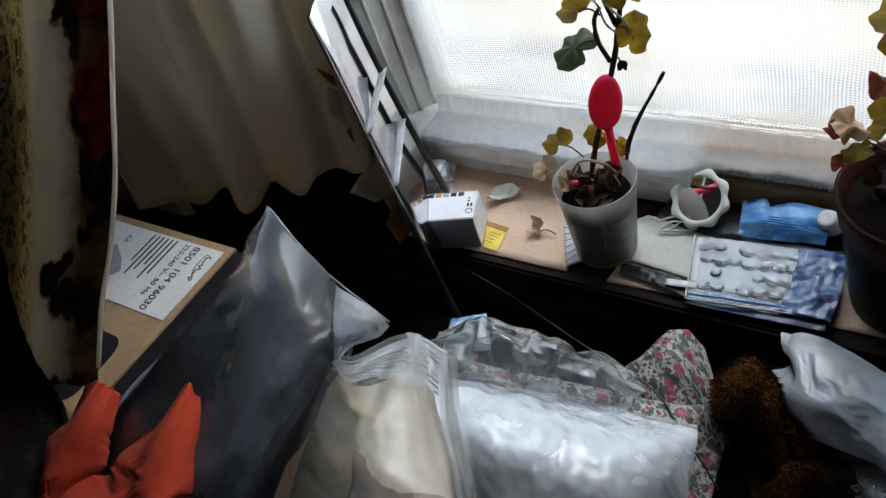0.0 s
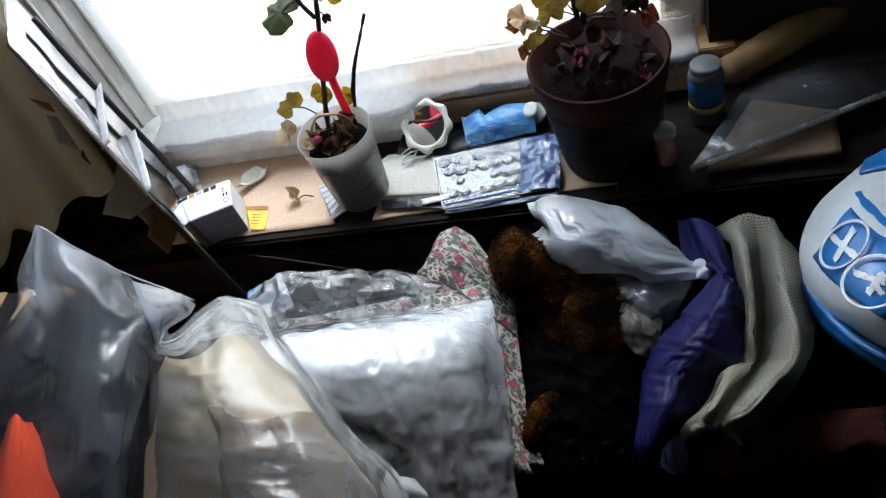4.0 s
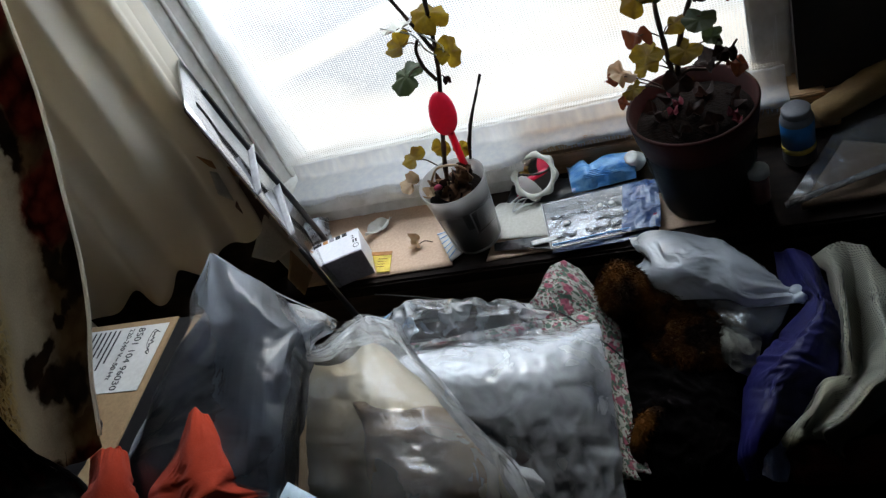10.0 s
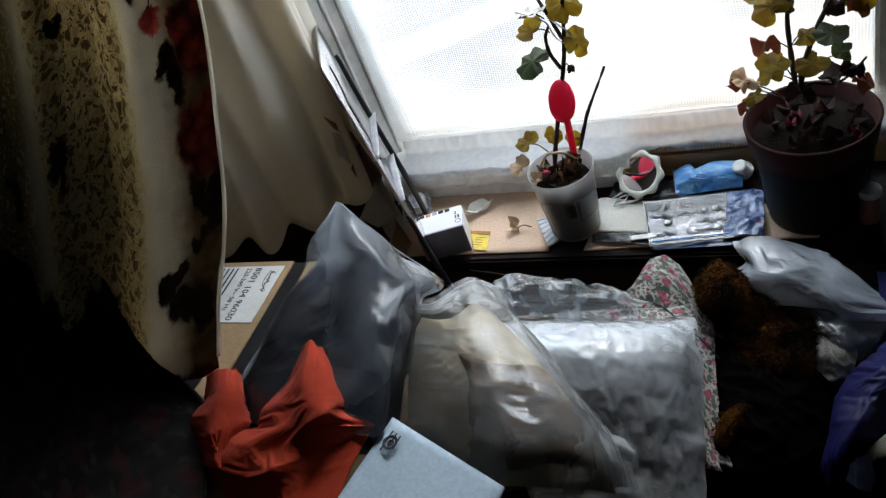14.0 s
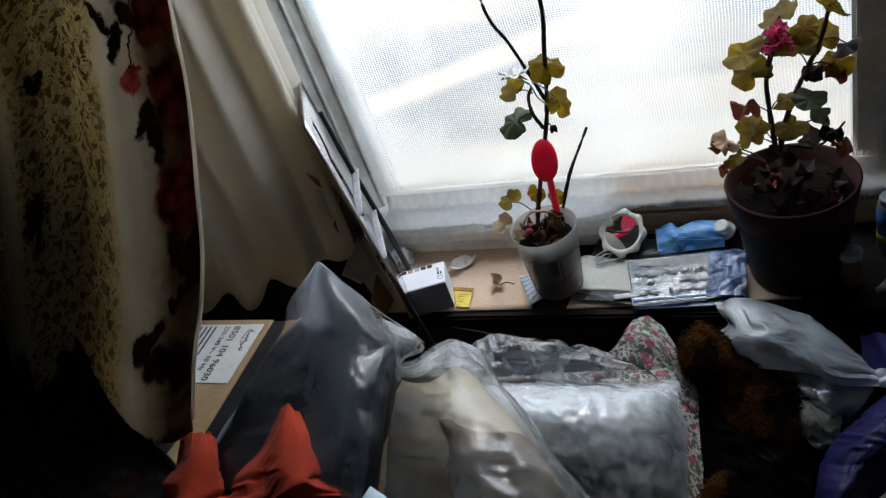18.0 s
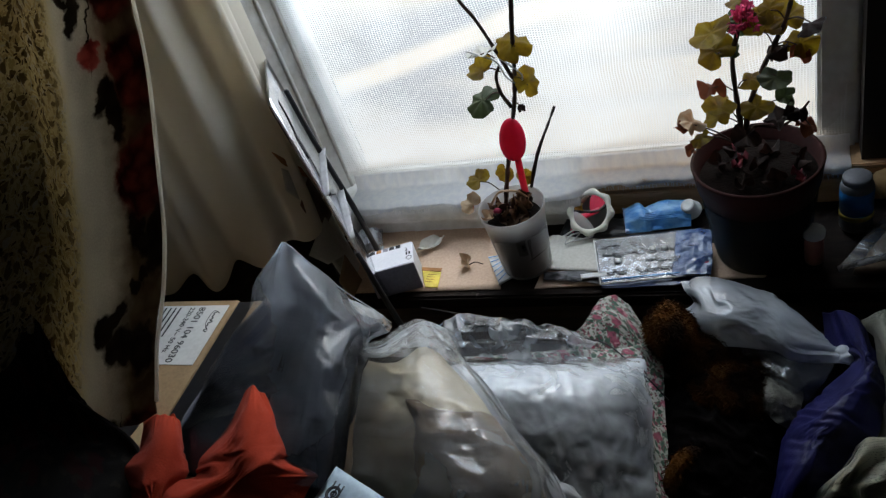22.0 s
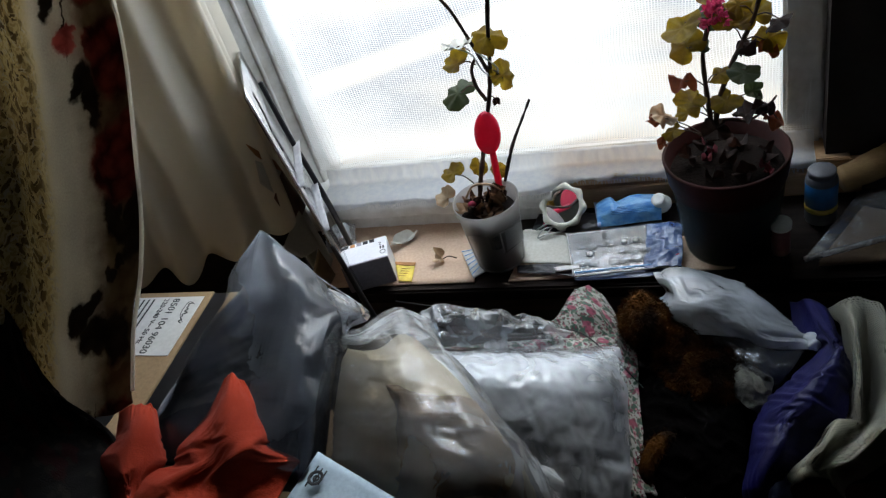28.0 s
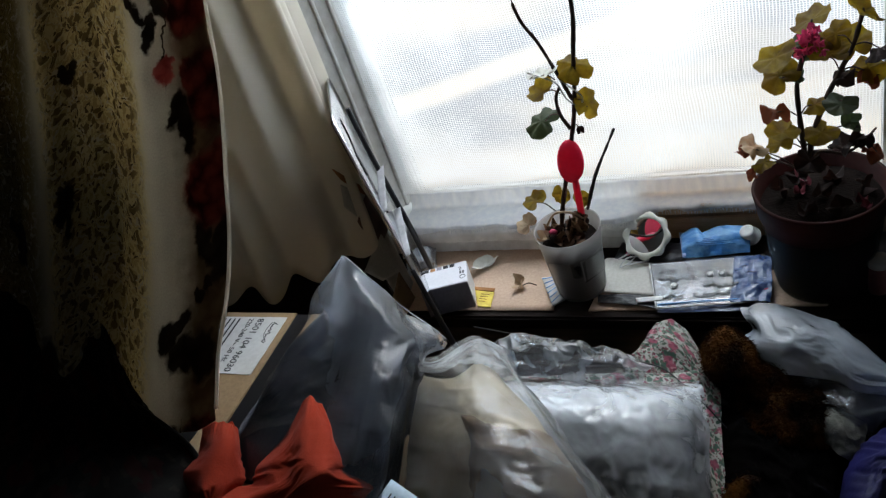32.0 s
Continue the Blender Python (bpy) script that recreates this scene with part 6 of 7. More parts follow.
part("bowl", mesh_of(bm), PINK, spoon)
part("handle", tube([bowl_at + bq.to_3x3() @ Vector((0.004, -0.027, 0.001)), (0.070, 0.066, 0.995), (0.060, 0.088, 0.930)], 0.0052, 0.0058, 10), PINK, spoon)

plant_2 = thing("geranium_plant", (0.416, 0.10, 0.95), "bushy geranium with yellow, red and withered leaves and a pink flower", "plant")
s1 = [(0.396, 0.105, 0.981), (0.397, 0.110, 1.018), (0.393, 0.120, 1.065), (0.392, 0.125, 1.118), (0.404, 0.125, 1.165), (0.412, 0.125, 1.197)]
s2 = [(0.401, 0.100, 0.984), (0.407, 0.110, 1.027), (0.423, 0.120, 1.080), (0.445, 0.125, 1.127), (0.461, 0.125, 1.163), (0.472, 0.125, 1.206)]
s3 = [(0.408, 0.095, 0.987), (0.415, 0.100, 1.017), (0.447, 0.100, 1.013), (0.470, 0.100, 1.027), (0.487, 0.100, 1.050)]
for pts, r in ((s1, 0.0046), (s2, 0.0046), (s3, 0.0026)):
    part("stem", tube(pts, r, r * 0.6, 8, 6, 0.3), STEM, plant_2)
count = 0
for x, y, d, size, m, wither, stalk in (
        (1331, 62, 0.13, 0.066, LEAF_Y, 0.1, s1[5]), (1418, 44, 0.12, 0.064, LEAF_Y, 0.1, s2[5]), (1272, 118, 0.11, 0.062, LEAF_Y, 0.1, s1[4]),
        (1284, 160, 0.115, 0.058, LEAF_Y, 0.15, s1[3]), (1361, 122, 0.12, 0.056, LEAF_Y, 0.15, s2[3]), (1300, 140, 0.14, 0.05, LEAF_G, 0.1, s1[3]),
        (1404, 104, 0.13, 0.058, LEAF_Y, 0.15, s2[4]), (1446, 105, 0.12, 0.046, LEAF_D, 0.2, s2[4]), (1424, 144, 0.115, 0.05, LEAF_Y, 0.3, s2[3]),
        (1437, 160, 0.11, 0.036, LEAF_R, 0.7, s2[3]), (1388, 197, 0.10, 0.05, LEAF_G, 0.1, s2[2]), (1278, 219, 0.10, 0.044, LEAF_R, 0.7, s1[2]),
        (1336, 205, 0.11, 0.042, LEAF_Y, 0.2, s1[2]), (1382, 160, 0.12, 0.04, LEAF_D, 0.8, s2[3]), (1408, 234, 0.11, 0.036, LEAF_G, 0.3, s2[1]),
        (1360, 247, 0.10, 0.05, LEAF_Y, 0.2, s1[1]), (1296, 250, 0.10, 0.056, LEAF_Y, 0.15, s1[1]), (1287, 276, 0.09, 0.046, LEAF_Y, 0.2, s1[1]),
        (1220, 287, 0.09, 0.026, LEAF_R, 0.4, s1[0]), (1245, 284, 0.09, 0.048, DRY, 0.4, s1[0]), (1263, 304, 0.08, 0.038, LEAF_Y, 0.2, s1[0]),
        (1242, 331, 0.07, 0.022, LEAF_R, 0.5, None), (1430, 258, 0.10, 0.04, LEAF_D, 0.8, s3[3]), (1452, 285, 0.09, 0.038, LEAF_R, 0.8, s3[3]),
        (1390, 280, 0.09, 0.05, LEAF_D, 0.6, s3[2]), (1312, 100, 0.14, 0.046, LEAF_G, 0.1, s1[4]), (1350, 90, 0.135, 0.05, LEAF_Y, 0.1, s1[4]),
        (1375, 85, 0.13, 0.046, LEAF_Y, 0.1, s2[4]), (1345, 300, 0.09, 0.05, LEAF_D, 0.5, s1[0]), (1412, 262, 0.1, 0.03, LEAF_D, 0.8, s3[3])):
    c, d_ = None, d
    count += 1
    eye = Vector((0.44, -0.95, 1.717))
    ux, uy = (x - 784) / 1435, (441 - y) / 1435
    way = Vector((0.918 * ux + 0.064 * uy - 0.391, 0.265 * ux + 0.635 * uy + 0.726, -0.295 * ux + 0.770 * uy - 0.566))
    at = eye + way * ((d - eye.y) / way.y)
    rng = random.Random(count)
    leaf(plant_2, at, size * 0.9, (rng.uniform(-0.55, 0.55), rng.uniform(-0.65, 0.05), rng.uniform(0.55, 0.95)), rng.uniform(0, 360), m, 40 + count, rng.uniform(-0.3, 0.35), wither, stalk)
for k in range(26):
    rng = random.Random(k + 70)
    me = leaf_mesh(rng.uniform(0.011, 0.017), 500 + k, 0.5, 0.5)
    way = Vector((rng.uniform(-1, 1), rng.uniform(-1, 0.6), rng.uniform(-0.7, 1))).normalized()
    me.transform(Matrix.Translation(Vector((0.412, 0.100, 1.187)) + way * rng.uniform(0.006, 0.020)) @ way.to_track_quat("Z", "Y").to_matrix().to_4x4())
    part("petal", me, PETAL, plant_2)
for k, p in enumerate(((0.389, 0.126, 0.962), (0.397, 0.102, 0.960), (0.389, 0.086, 0.958), (0.468, 0.051, 0.962), (0.473, 0.037, 0.962))):
    me = leaf_mesh(0.018, 300 + k, 0.6, 0.8)
    me.transform(Matrix.Translation(p))
    part("petal", me, PETAL_DRY, plant_2)
for k, (dx, dy, sz) in enumerate(((-0.05, 0.0, 0.035), (-0.02, -0.05, 0.03), (0.03, -0.045, 0.034), (0.055, 0.01, 0.03), (0.02, 0.03, 0.035), (-0.03, 0.04, 0.035), (0.0, -0.01, 0.03))):
    leaf(plant_2, (0.416 + dx, 0.085 + dy, 0.962), sz, (0.5 * math.cos(k * 2), 0.5 * math.sin(k * 2) - 0.2, 0.9), 50 * k, LEAF_D, 200 + k, 0.4, 0.9)
pot_wrap = part("wrap", lathe([(0.0675, 0.002), (0.071, 0.02), (0.0785, 0.085), (0.0815, 0.118), (0.0805, 0.118), (0.0775, 0.085), (0.070, 0.02), (0.0665, 0.002)], (0.416, 0.085, 0.80), 48, None, 0.012), WRAP, pot_2, "cloudy plastic wrapped round the pot")

# ---- small things on the sill ----
nrm = Vector((-0.094, -0.633, 0.769)).normalized()
mc = Vector((0.143, 0.148, 0.840))
mq = Matrix.Translation(mc) @ nrm.to_track_quat("Z", "Y").to_matrix().to_4x4()
hand_mirror = thing("hand_mirror", (0.143, 0.14, 0.803), "small round mirror with an ivory flower-shaped rim", "mirror")


def ring(outer, inner, z0, z1, m, lobes=0, depth=0.0, sides=96):
    """A flat ring with a wavy outer edge, rounded over."""
    bm = bmesh.new()
    loops = []
    for r, z, w in ((inner, z0, 0), (outer * 0.97, z0, 1), (outer, (z0 + z1) / 2, 1), (outer * 0.96, z1, 1), (inner * 1.06, z1, 0), (inner, z1 - 0.001, 0)):
        loops.append([bm.verts.new(((r + w * depth * math.cos(lobes * a)) * math.cos(a), (r + w * depth * math.cos(lobes * a)) * math.sin(a), z)) for a in (2 * math.pi * k / sides for k in range(sides))])
    for a, b in zip(loops, loops[1:] + loops[:1]):
        for k in range(sides):
            bm.faces.new((a[k], a[(k + 1) % sides], b[(k + 1) % sides], b[k]))
    bmesh.ops.recalc_face_normals(bm, faces=bm.faces)
    bmesh.ops.transform(bm, matrix=m, verts=bm.verts)
    return mesh_of(bm)


part("rim", ring(0.0405, 0.0305, -0.004, 0.005, mq, 8, 0.0025), MIRROR_RIM, hand_mirror)
hand_glass = part("glass", lathe([(0.0, -0.001), (0.0308, -0.001), (0.0308, 0.002), (0.0, 0.002)], mc, 48, nrm.to_track_quat("Z", "Y").to_matrix().to_4x4()), MIRROR, hand_mirror)
hand_glass.data.polygons.foreach_set("use_smooth", [False] * len(hand_glass.data.polygons))
part("back", lathe([(0.0, -0.006), (0.030, -0.005), (0.030, -0.0035), (0.0, -0.0035)], mc, 48, nrm.to_track_quat("Z", "Y").to_matrix().to_4x4()), MIRROR_RIM, hand_mirror)
part("stand", tube([mc + nrm * -0.005 + Vector((0, 0.012, 0)), Vector((0.143, 0.183, 0.81))], 0.003), MIRROR_RIM, hand_mirror)
black_film = solid("black_plastic_sheet", drape([[(0.094, 0.191, 0.806), (0.178, 0.170, 0.806), (0.303, 0.151, 0.806)],
                                                [(0.088, 0.149, 0.808), (0.183, 0.128, 0.812), (0.313, 0.125, 0.808)],
                                                [(0.084, 0.132, 0.806), (0.184, 0.112, 0.806), (0.320, 0.109, 0.806)]], 60, 30, 0.004, 40, 31, 0.001), BLACK, "crumpled black plastic under the tube", "plastic sheet")
black_film_2 = solid("black_plastic_sheet", drape([[(0.072, 0.037, 0.804), (0.126, 0.035, 0.808), (0.178, 0.031, 0.804)],
                                                  [(0.075, 0.019, 0.804), (0.129, 0.011, 0.806), (0.181, 0.003, 0.804)]], 50, 20, 0.004, 45, 32, 0.001), BLACK, "black plastic wrapper under the zip bag", "plastic sheet")
white_strip = solid("white_strip", plate(((0.138, 0.022, 0.812), (0.193, 0.029, 0.812), (0.196, 0.019, 0.812), (0.142, 0.011, 0.812)), 0.0015, 0.0006, 10, 4), CAP_WHITE, "narrow white plastic strip", "strip")

tube_thing = thing("cream_tube", (0.25, 0.155, 0.805), "flattened blue cream tube with a white cap", "tube")
part("body", sheet_mesh(settle(smooth_grid([[(0.196, 0.178, 0.818), (0.220, 0.181, 0.826), (0.232, 0.170, 0.822), (0.262, 0.180, 0.829), (0.304, 0.180, 0.824)],
                                            [(0.199, 0.160, 0.826), (0.222, 0.162, 0.836), (0.236, 0.158, 0.832), (0.264, 0.164, 0.838), (0.306, 0.166, 0.834)],
                                            [(0.202, 0.140, 0.822), (0.228, 0.138, 0.832), (0.244, 0.139, 0.831), (0.270, 0.143, 0.834), (0.308, 0.146, 0.830)],
                                            [(0.204, 0.122, 0.810), (0.230, 0.122, 0.812), (0.246, 0.124, 0.812), (0.272, 0.128, 0.812), (0.308, 0.132, 0.812)]], 100, 70), 0.03, 0.03, 33, cells=8, kick=0.003, stiff=0.004, levels=(6, 2)), 0.002), TUBE_BLUE, tube_thing)
part("crimp", plate(((0.192, 0.176, 0.824), (0.198, 0.175, 0.824), (0.209, 0.119, 0.816), (0.203, 0.118, 0.816)), 0.002, 0), LILAC, tube_thing)
part("cap", lathe([(0.017, 0.0), (0.0175, 0.002), (0.014, 0.004), (0.0120, 0.020), (0.0105, 0.0225), (0.006, 0.0215), (0.0, 0.0215)], (0.309, 0.160, 0.822), 32, Matrix.Rotation(radians(-14), 4, "Y") @ Matrix.Rotation(radians(24), 4, "X")), CAP_WHITE, tube_thing, "white ribbed cap")
for k in range(5):
    a, b = Vector((0.224, 0.143, 0.834)), Vector((0.284, 0.147, 0.834))
    off = Vector((0.001 * k, -0.0045 * k, 0))
    part("print_bar", tube([a + off, b + off - (b - a) * (0.2 * (k % 2))], 0.0007), BLUE, tube_thing)

zip_bag = thing("zip_bag", (0.25, 0.07, 0.805), "clear zip bag with blister packs of tablets", "zip bag")
z_tl, z_tr, z_br, z_bl = (Vector(p) for p in ((0.150, 0.106, 0.808), (0.331, 0.123, 0.808), (0.338, 0.015, 0.808), (0.174, -0.002, 0.808)))
part("card", plate(((0.159, 0.114, 0.808), (0.279, 0.118, 0.810), (0.280, 0.027, 0.810), (0.179, 0.023, 0.808)), 0.0015, 0.0012), BLISTER_CARD, zip_bag, "silver-grey backing card")
part("film", plate((z_tl + Vector((0, 0, 0.006)), z_tr + Vector((0, 0, 0.007)), z_br + Vector((0, 0, 0.004)), z_bl + Vector((0, 0, 0.003))), 0.0004, 0.0015, 50, 30, 3), BUBBLE, zip_bag)
part("seam", tube([z_tl + Vector((0, 0, 0.005)), (z_tl + z_bl) / 2 + Vector((0, 0, 0.004)), z_bl + Vector((0, 0, 0.002))], 0.0012), CAP_WHITE, zip_bag)
part("seam", tube([z_bl + Vector((0, 0, 0.003)), (z_br + z_bl) / 2 + Vector((0, 0, 0.004)), z_br + Vector((0, 0, 0.003))], 0.0010), CAP_WHITE, zip_bag)
part("zip", tube([z_bl + Vector((0.002, 0.008, 0.004)), (z_br + z_bl) / 2 + Vector((0.001, 0.008, 0.005)), z_br + Vector((0, 0.008, 0.004))], 0.0010), BLUE, zip_bag)
dome = lathe([(0.0098, 0.0), (0.0092, 0.003), (0.0080, 0.0044), (0.006, 0.0050), (0.0, 0.0050)], (0, 0, 0), 16)
dome.materials.append(BUBBLE)
pill = lathe([(0.0, 0.0), (0.0050, 0.0002), (0.0054, 0.0015), (0.0048, 0.003), (0.0, 0.0034)], (0, 0, 0), 14)
pill.materials.append(CAP_WHITE)
rng = random.Random(5)
for i in range(7):
    for j in range(4):
        u, v = 0.04 + (i + 0.5 + 0.25 * (j % 2)) / 9.8, 0.05 + (j + 0.5) / 4.9
        p = (z_tl * (1 - u) + z_tr * u) * (1 - v) + (z_bl * (1 - u) + z_br * u) * v
        if rng.random() < 0.12:
            continue
        ob = new("blister", dome)
        ob.parent = zip_bag
        ob.location = p - BASE[zip_bag] + Vector((0, 0, 0.0045))
        ob.rotation_euler = (rng.uniform(-0.15, 0.15), rng.uniform(-0.15, 0.15), rng.uniform(0, 3))
        k = rng.uniform(0.75, 1.25)
        ob.scale = (k, k * rng.uniform(0.8, 1.1), rng.uniform(0.30, 0.6))
        if rng.random() < 0.12:
            ob = new("tablet", pill)
            ob.parent = zip_bag
            ob.location = p - BASE[zip_bag] + Vector((0, 0, 0.005))
blue_foil = solid("blue_foil_strip", buckled([[(0.287, 0.112, 0.816), (0.315, 0.116, 0.819), (0.341, 0.119, 0.816)], [(0.287, 0.062, 0.815), (0.315, 0.064, 0.820), (0.343, 0.066, 0.815)], [(0.286, 0.014, 0.812), (0.314, 0.013, 0.815), (0.343, 0.013, 0.812)]], 50, 90, 0.08, 0.08, 8, 0.001, cells=9, kick=0.003, stiff=0.003, levels=(6, 2)),
                  mat("dark_blue_foil", (0.03, 0.06, 0.17), 0.22, (0.14, 0.20, 0.34), 60, 0.3, 90, coat=0.6), "crumpled dark blue foil strip", "foil")
navy_sheet = solid("navy_plastic_sheet", buckled([[(0.172, 0.030, 0.8062), (0.250, 0.030, 0.8068), (0.338, 0.030, 0.8062)], [(0.173, 0.012, 0.8065), (0.250, 0.014, 0.807), (0.339, 0.014, 0.8065)], [(0.176, -0.006, 0.8055), (0.250, -0.003, 0.806), (0.340, 0.001, 0.8055)]], 90, 30, 0.02, 0.03, 41, 0.0006, cells=7, kick=0.001),
                   mat("navy_plastic", (0.012, 0.022, 0.07), 0.25, (0.03, 0.05, 0.12), 40, 0.2, 90, coat=0.4), "dark blue plastic sheet under the zip bag", "plastic sheet")
red_cap = solid("red_bottle_cap", ring(0.008, 0.004, 0.0, 0.006, Matrix.Translation((0.334, 0.044, 0.810))), PINK, "small red plastic ring", "ring")
packet = thing("paper_sachet", (-0.02, 0.03, 0.803), "small striped blue and white paper sachet", "sachet")
pk = [Vector(p) for p in ((-0.038, 0.082, 0.806), (-0.017, 0.082, 0.808), (0.030, 0.037, 0.806), (-0.001, 0.010, 0.805))]
part("paper", plate(pk, 0.002, 0.0015), WHITE_PAPER, packet)
for k in range(6):
    f = (k + 0.5) / 6
    part("stripe", tube([pk[0] * (1 - f) + pk[3] * f + Vector((0, 0, 0.002)), pk[1] * (1 - f) + pk[2] * f * 0.75 + pk[1] * f * 0.25 + Vector((0, 0, 0.002))], 0.0008, None, 5, 3), TUBE_BLUE, packet)
sticker = thing("yellow_leaflet", (-0.13, 0.04, 0.803), "small yellow leaflet with a brown heading", "leaflet")
part("paper", plate(((-0.158, 0.054, 0.804), (-0.119, 0.049, 0.804), (-0.114, 0.007, 0.804), (-0.139, 0.009, 0.804)), 0.0008, 0.0008), YELLOW, sticker)
part("heading", plate(((-0.162, 0.061, 0.805), (-0.119, 0.056, 0.805), (-0.119, 0.047, 0.805), (-0.157, 0.052, 0.805)), 0.0008, 0), BROWN_PRINT, sticker)
for k in range(4):
    part("print_bar", tube([Vector((-0.142, 0.040, 0.806)) + Vector((0, -0.0062 * k, 0)), Vector((-0.124, 0.038, 0.806)) + Vector((-0.001 * k, -0.0062 * k, 0))], 0.0005, None, 4, 2), BROWN_PRINT, sticker)
pale_leaf = thing("dry_leaf", (-0.15, 0.10, 0.803), "pale curled dry leaf on the cardboard", "dry leaf")
me = leaf_mesh(0.070, 91, 0.5, 0.7)
me.transform(Matrix.Translation((-0.155, 0.115, 0.8055)) @ Matrix.Rotation(radians(38), 4, "Z") @ Matrix.Diagonal((1.1, 0.36, 0.5, 1)))
part("blade", me, PAPER_GREY, pale_leaf)
brown_leaf = thing("dry_leaf", (-0.07, 0.06, 0.803), "small brown curled dry leaf with its stalk", "dry leaf")
leaf(brown_leaf, (-0.070, 0.062, 0.8045), 0.030, (-0.3, -0.5, 0.8), 30, DRY, 90, 0.8, 0.8, (-0.042, 0.062, 0.806))
string = solid("tangled_string", tube([(0.094, 0.123, 0.810), (0.112, 0.125, 0.820), (0.126, 0.136, 0.815), (0.116, 0.113, 0.812), (0.100, 0.102, 0.810), (0.111, 0.116, 0.818), (0.134, 0.127, 0.812), (0.145, 0.119, 0.810), (0.108, 0.105, 0.812)], 0.0013, None, 6, 10), WHITE_PAPER, "tangle of thin white string", "string")
bead = solid("hair_bobble", joined([blob((0.119, 0.142, 0.816), (0.006, 0.006, 0.005), 2, 0.3, 100, level=2), blob((0.109, 0.133, 0.814), (0.004, 0.004, 0.004), 3, 0.3, 100, level=2)]), PETAL, "small pink hair bobble", "bobble")
# print on the bulb box
for k in range(5):
    part("print_square", block(-0.222 + 0.012 * k, -0.213 + 0.012 * k, 0.0615, 0.0695, 0.862, 0.8625, 0, bt), (INK, BROWN_PRINT, BOX_GREY, INK, INK)[k], bulb_box)
part("print_ring", ring(0.0055, 0.0042, 0, 0.0004, bt @ Matrix.Translation((-0.151, 0.028, 0.862))), INK, bulb_box)
text("lettering", "2", 0.012, bt @ Matrix.Translation((-0.158, 0.052, 0.8622)), INK, bulb_box)
for k in range(2):
    part("print_bar", block(-0.156 + 0.005 * k, -0.153 + 0.005 * k, 0.037, 0.045, 0.862, 0.8624, 0, bt), INK, bulb_box)
# label and print on the bucket
lab = np.zeros((14, 18, 3))
for j in range(14):
    for i in range(18):
        a = radians(-62 + 62 * i / 17)
        h = 0.045 + 0.048 * j / 13 + 0.004 * math.sin(i * 0.2)
        r = 0.0425 + (0.0505 - 0.0425) * (h / 0.112) + 0.0022
        lab[j, i] = (0.042 + r * math.cos(a), 0.056 + r * math.sin(a), 0.806 + h)
bucket_label = part("label", sheet_mesh(lab, 0.0005), BUCKET, pot_1, "faded white paper label")

# ---- far end of the sill ----
bottle_at = Vector((0.552, 0.125, 0.803))
bottle = thing("spray_bottle", bottle_at, "small blue-labelled bottle with a yellow band and white top", "bottle")
part("body", lathe([(0.0, 0.0), (0.022, 0.001), (0.0235, 0.005), (0.0235, 0.078), (0.021, 0.086), (0.012, 0.090), (0.0, 0.091)], bottle_at, 32), CAP_GREY, bottle)
part("label", lathe([(0.0239, 0.034), (0.0239, 0.074), (0.0237, 0.0742), (0.0237, 0.0338)], bottle_at, 32), BLUE, bottle, "blue paper label")
part("band", lathe([(0.0241, 0.024), (0.0241, 0.033), (0.0238, 0.0332), (0.0238, 0.0238)], bottle_at, 32), YELLOW, bottle)
part("cap", lathe([(0.0, 0.085), (0.0205, 0.0855), (0.0205, 0.094), (0.0185, 0.096), (0.0, 0.096)], bottle_at, 32), CAP_GREY, bottle)
vial_at = Vector((0.489, 0.047, 0.803))
vial = thing("pill_vial", vial_at, "translucent pink vial with a white lid", "vial")
part("body", lathe([(0.0, 0.0), (0.0125, 0.001), (0.0135, 0.004), (0.0135, 0.050), (0.0, 0.051)], vial_at, 28), mat("pink_vial", (0.32, 0.13, 0.11), 0.3, None, 20, 0.05, through_light=0.3), vial)
part("lid", lathe([(0.0, 0.050), (0.0155, 0.0505), (0.0157, 0.060), (0.0145, 0.062), (0.0, 0.062)], vial_at, 28), CAP_WHITE, vial)
roll = solid("paper_roll", tube([(0.583, 0.157, 0.850), (0.649, 0.183, 0.865), (0.735, 0.223, 0.880)], 0.020, 0.027, 24, 8, 0.1), TAN, "roll of tan wrapping paper", "paper roll")
packed = thing("wrapped_package", (0.66, 0.05, 0.803), "cardboard package in clear film lying on the sill", "package")
# the board's shade is in its darkened colour
part("cardboard", plate(((0.613, 0.131, 0.818), (0.712, 0.086, 0.818), (0.705, 0.013, 0.815), (0.539, 0.010, 0.815)), 0.010, 0.001), CARD_SHADED, packed)
part("film", drape([[(0.634, 0.196, 0.826), (0.689, 0.191, 0.834), (0.797, 0.217, 0.826)],
                    [(0.579, 0.098, 0.828), (0.658, 0.096, 0.840), (0.786, 0.141, 0.830)],
                    [(0.518, 0.009, 0.820), (0.634, 0.038, 0.832), (0.782, 0.093, 0.828)]], 60, 50, 0.006, 22, 37, 0.0), WRAP_FILM, packed)
part("edge_roll", tube([(0.518, 0.007, 0.822), (0.634, 0.038, 0.832), (0.782, 0.094, 0.832)], 0.005, None, 8), CRINKLE, packed)

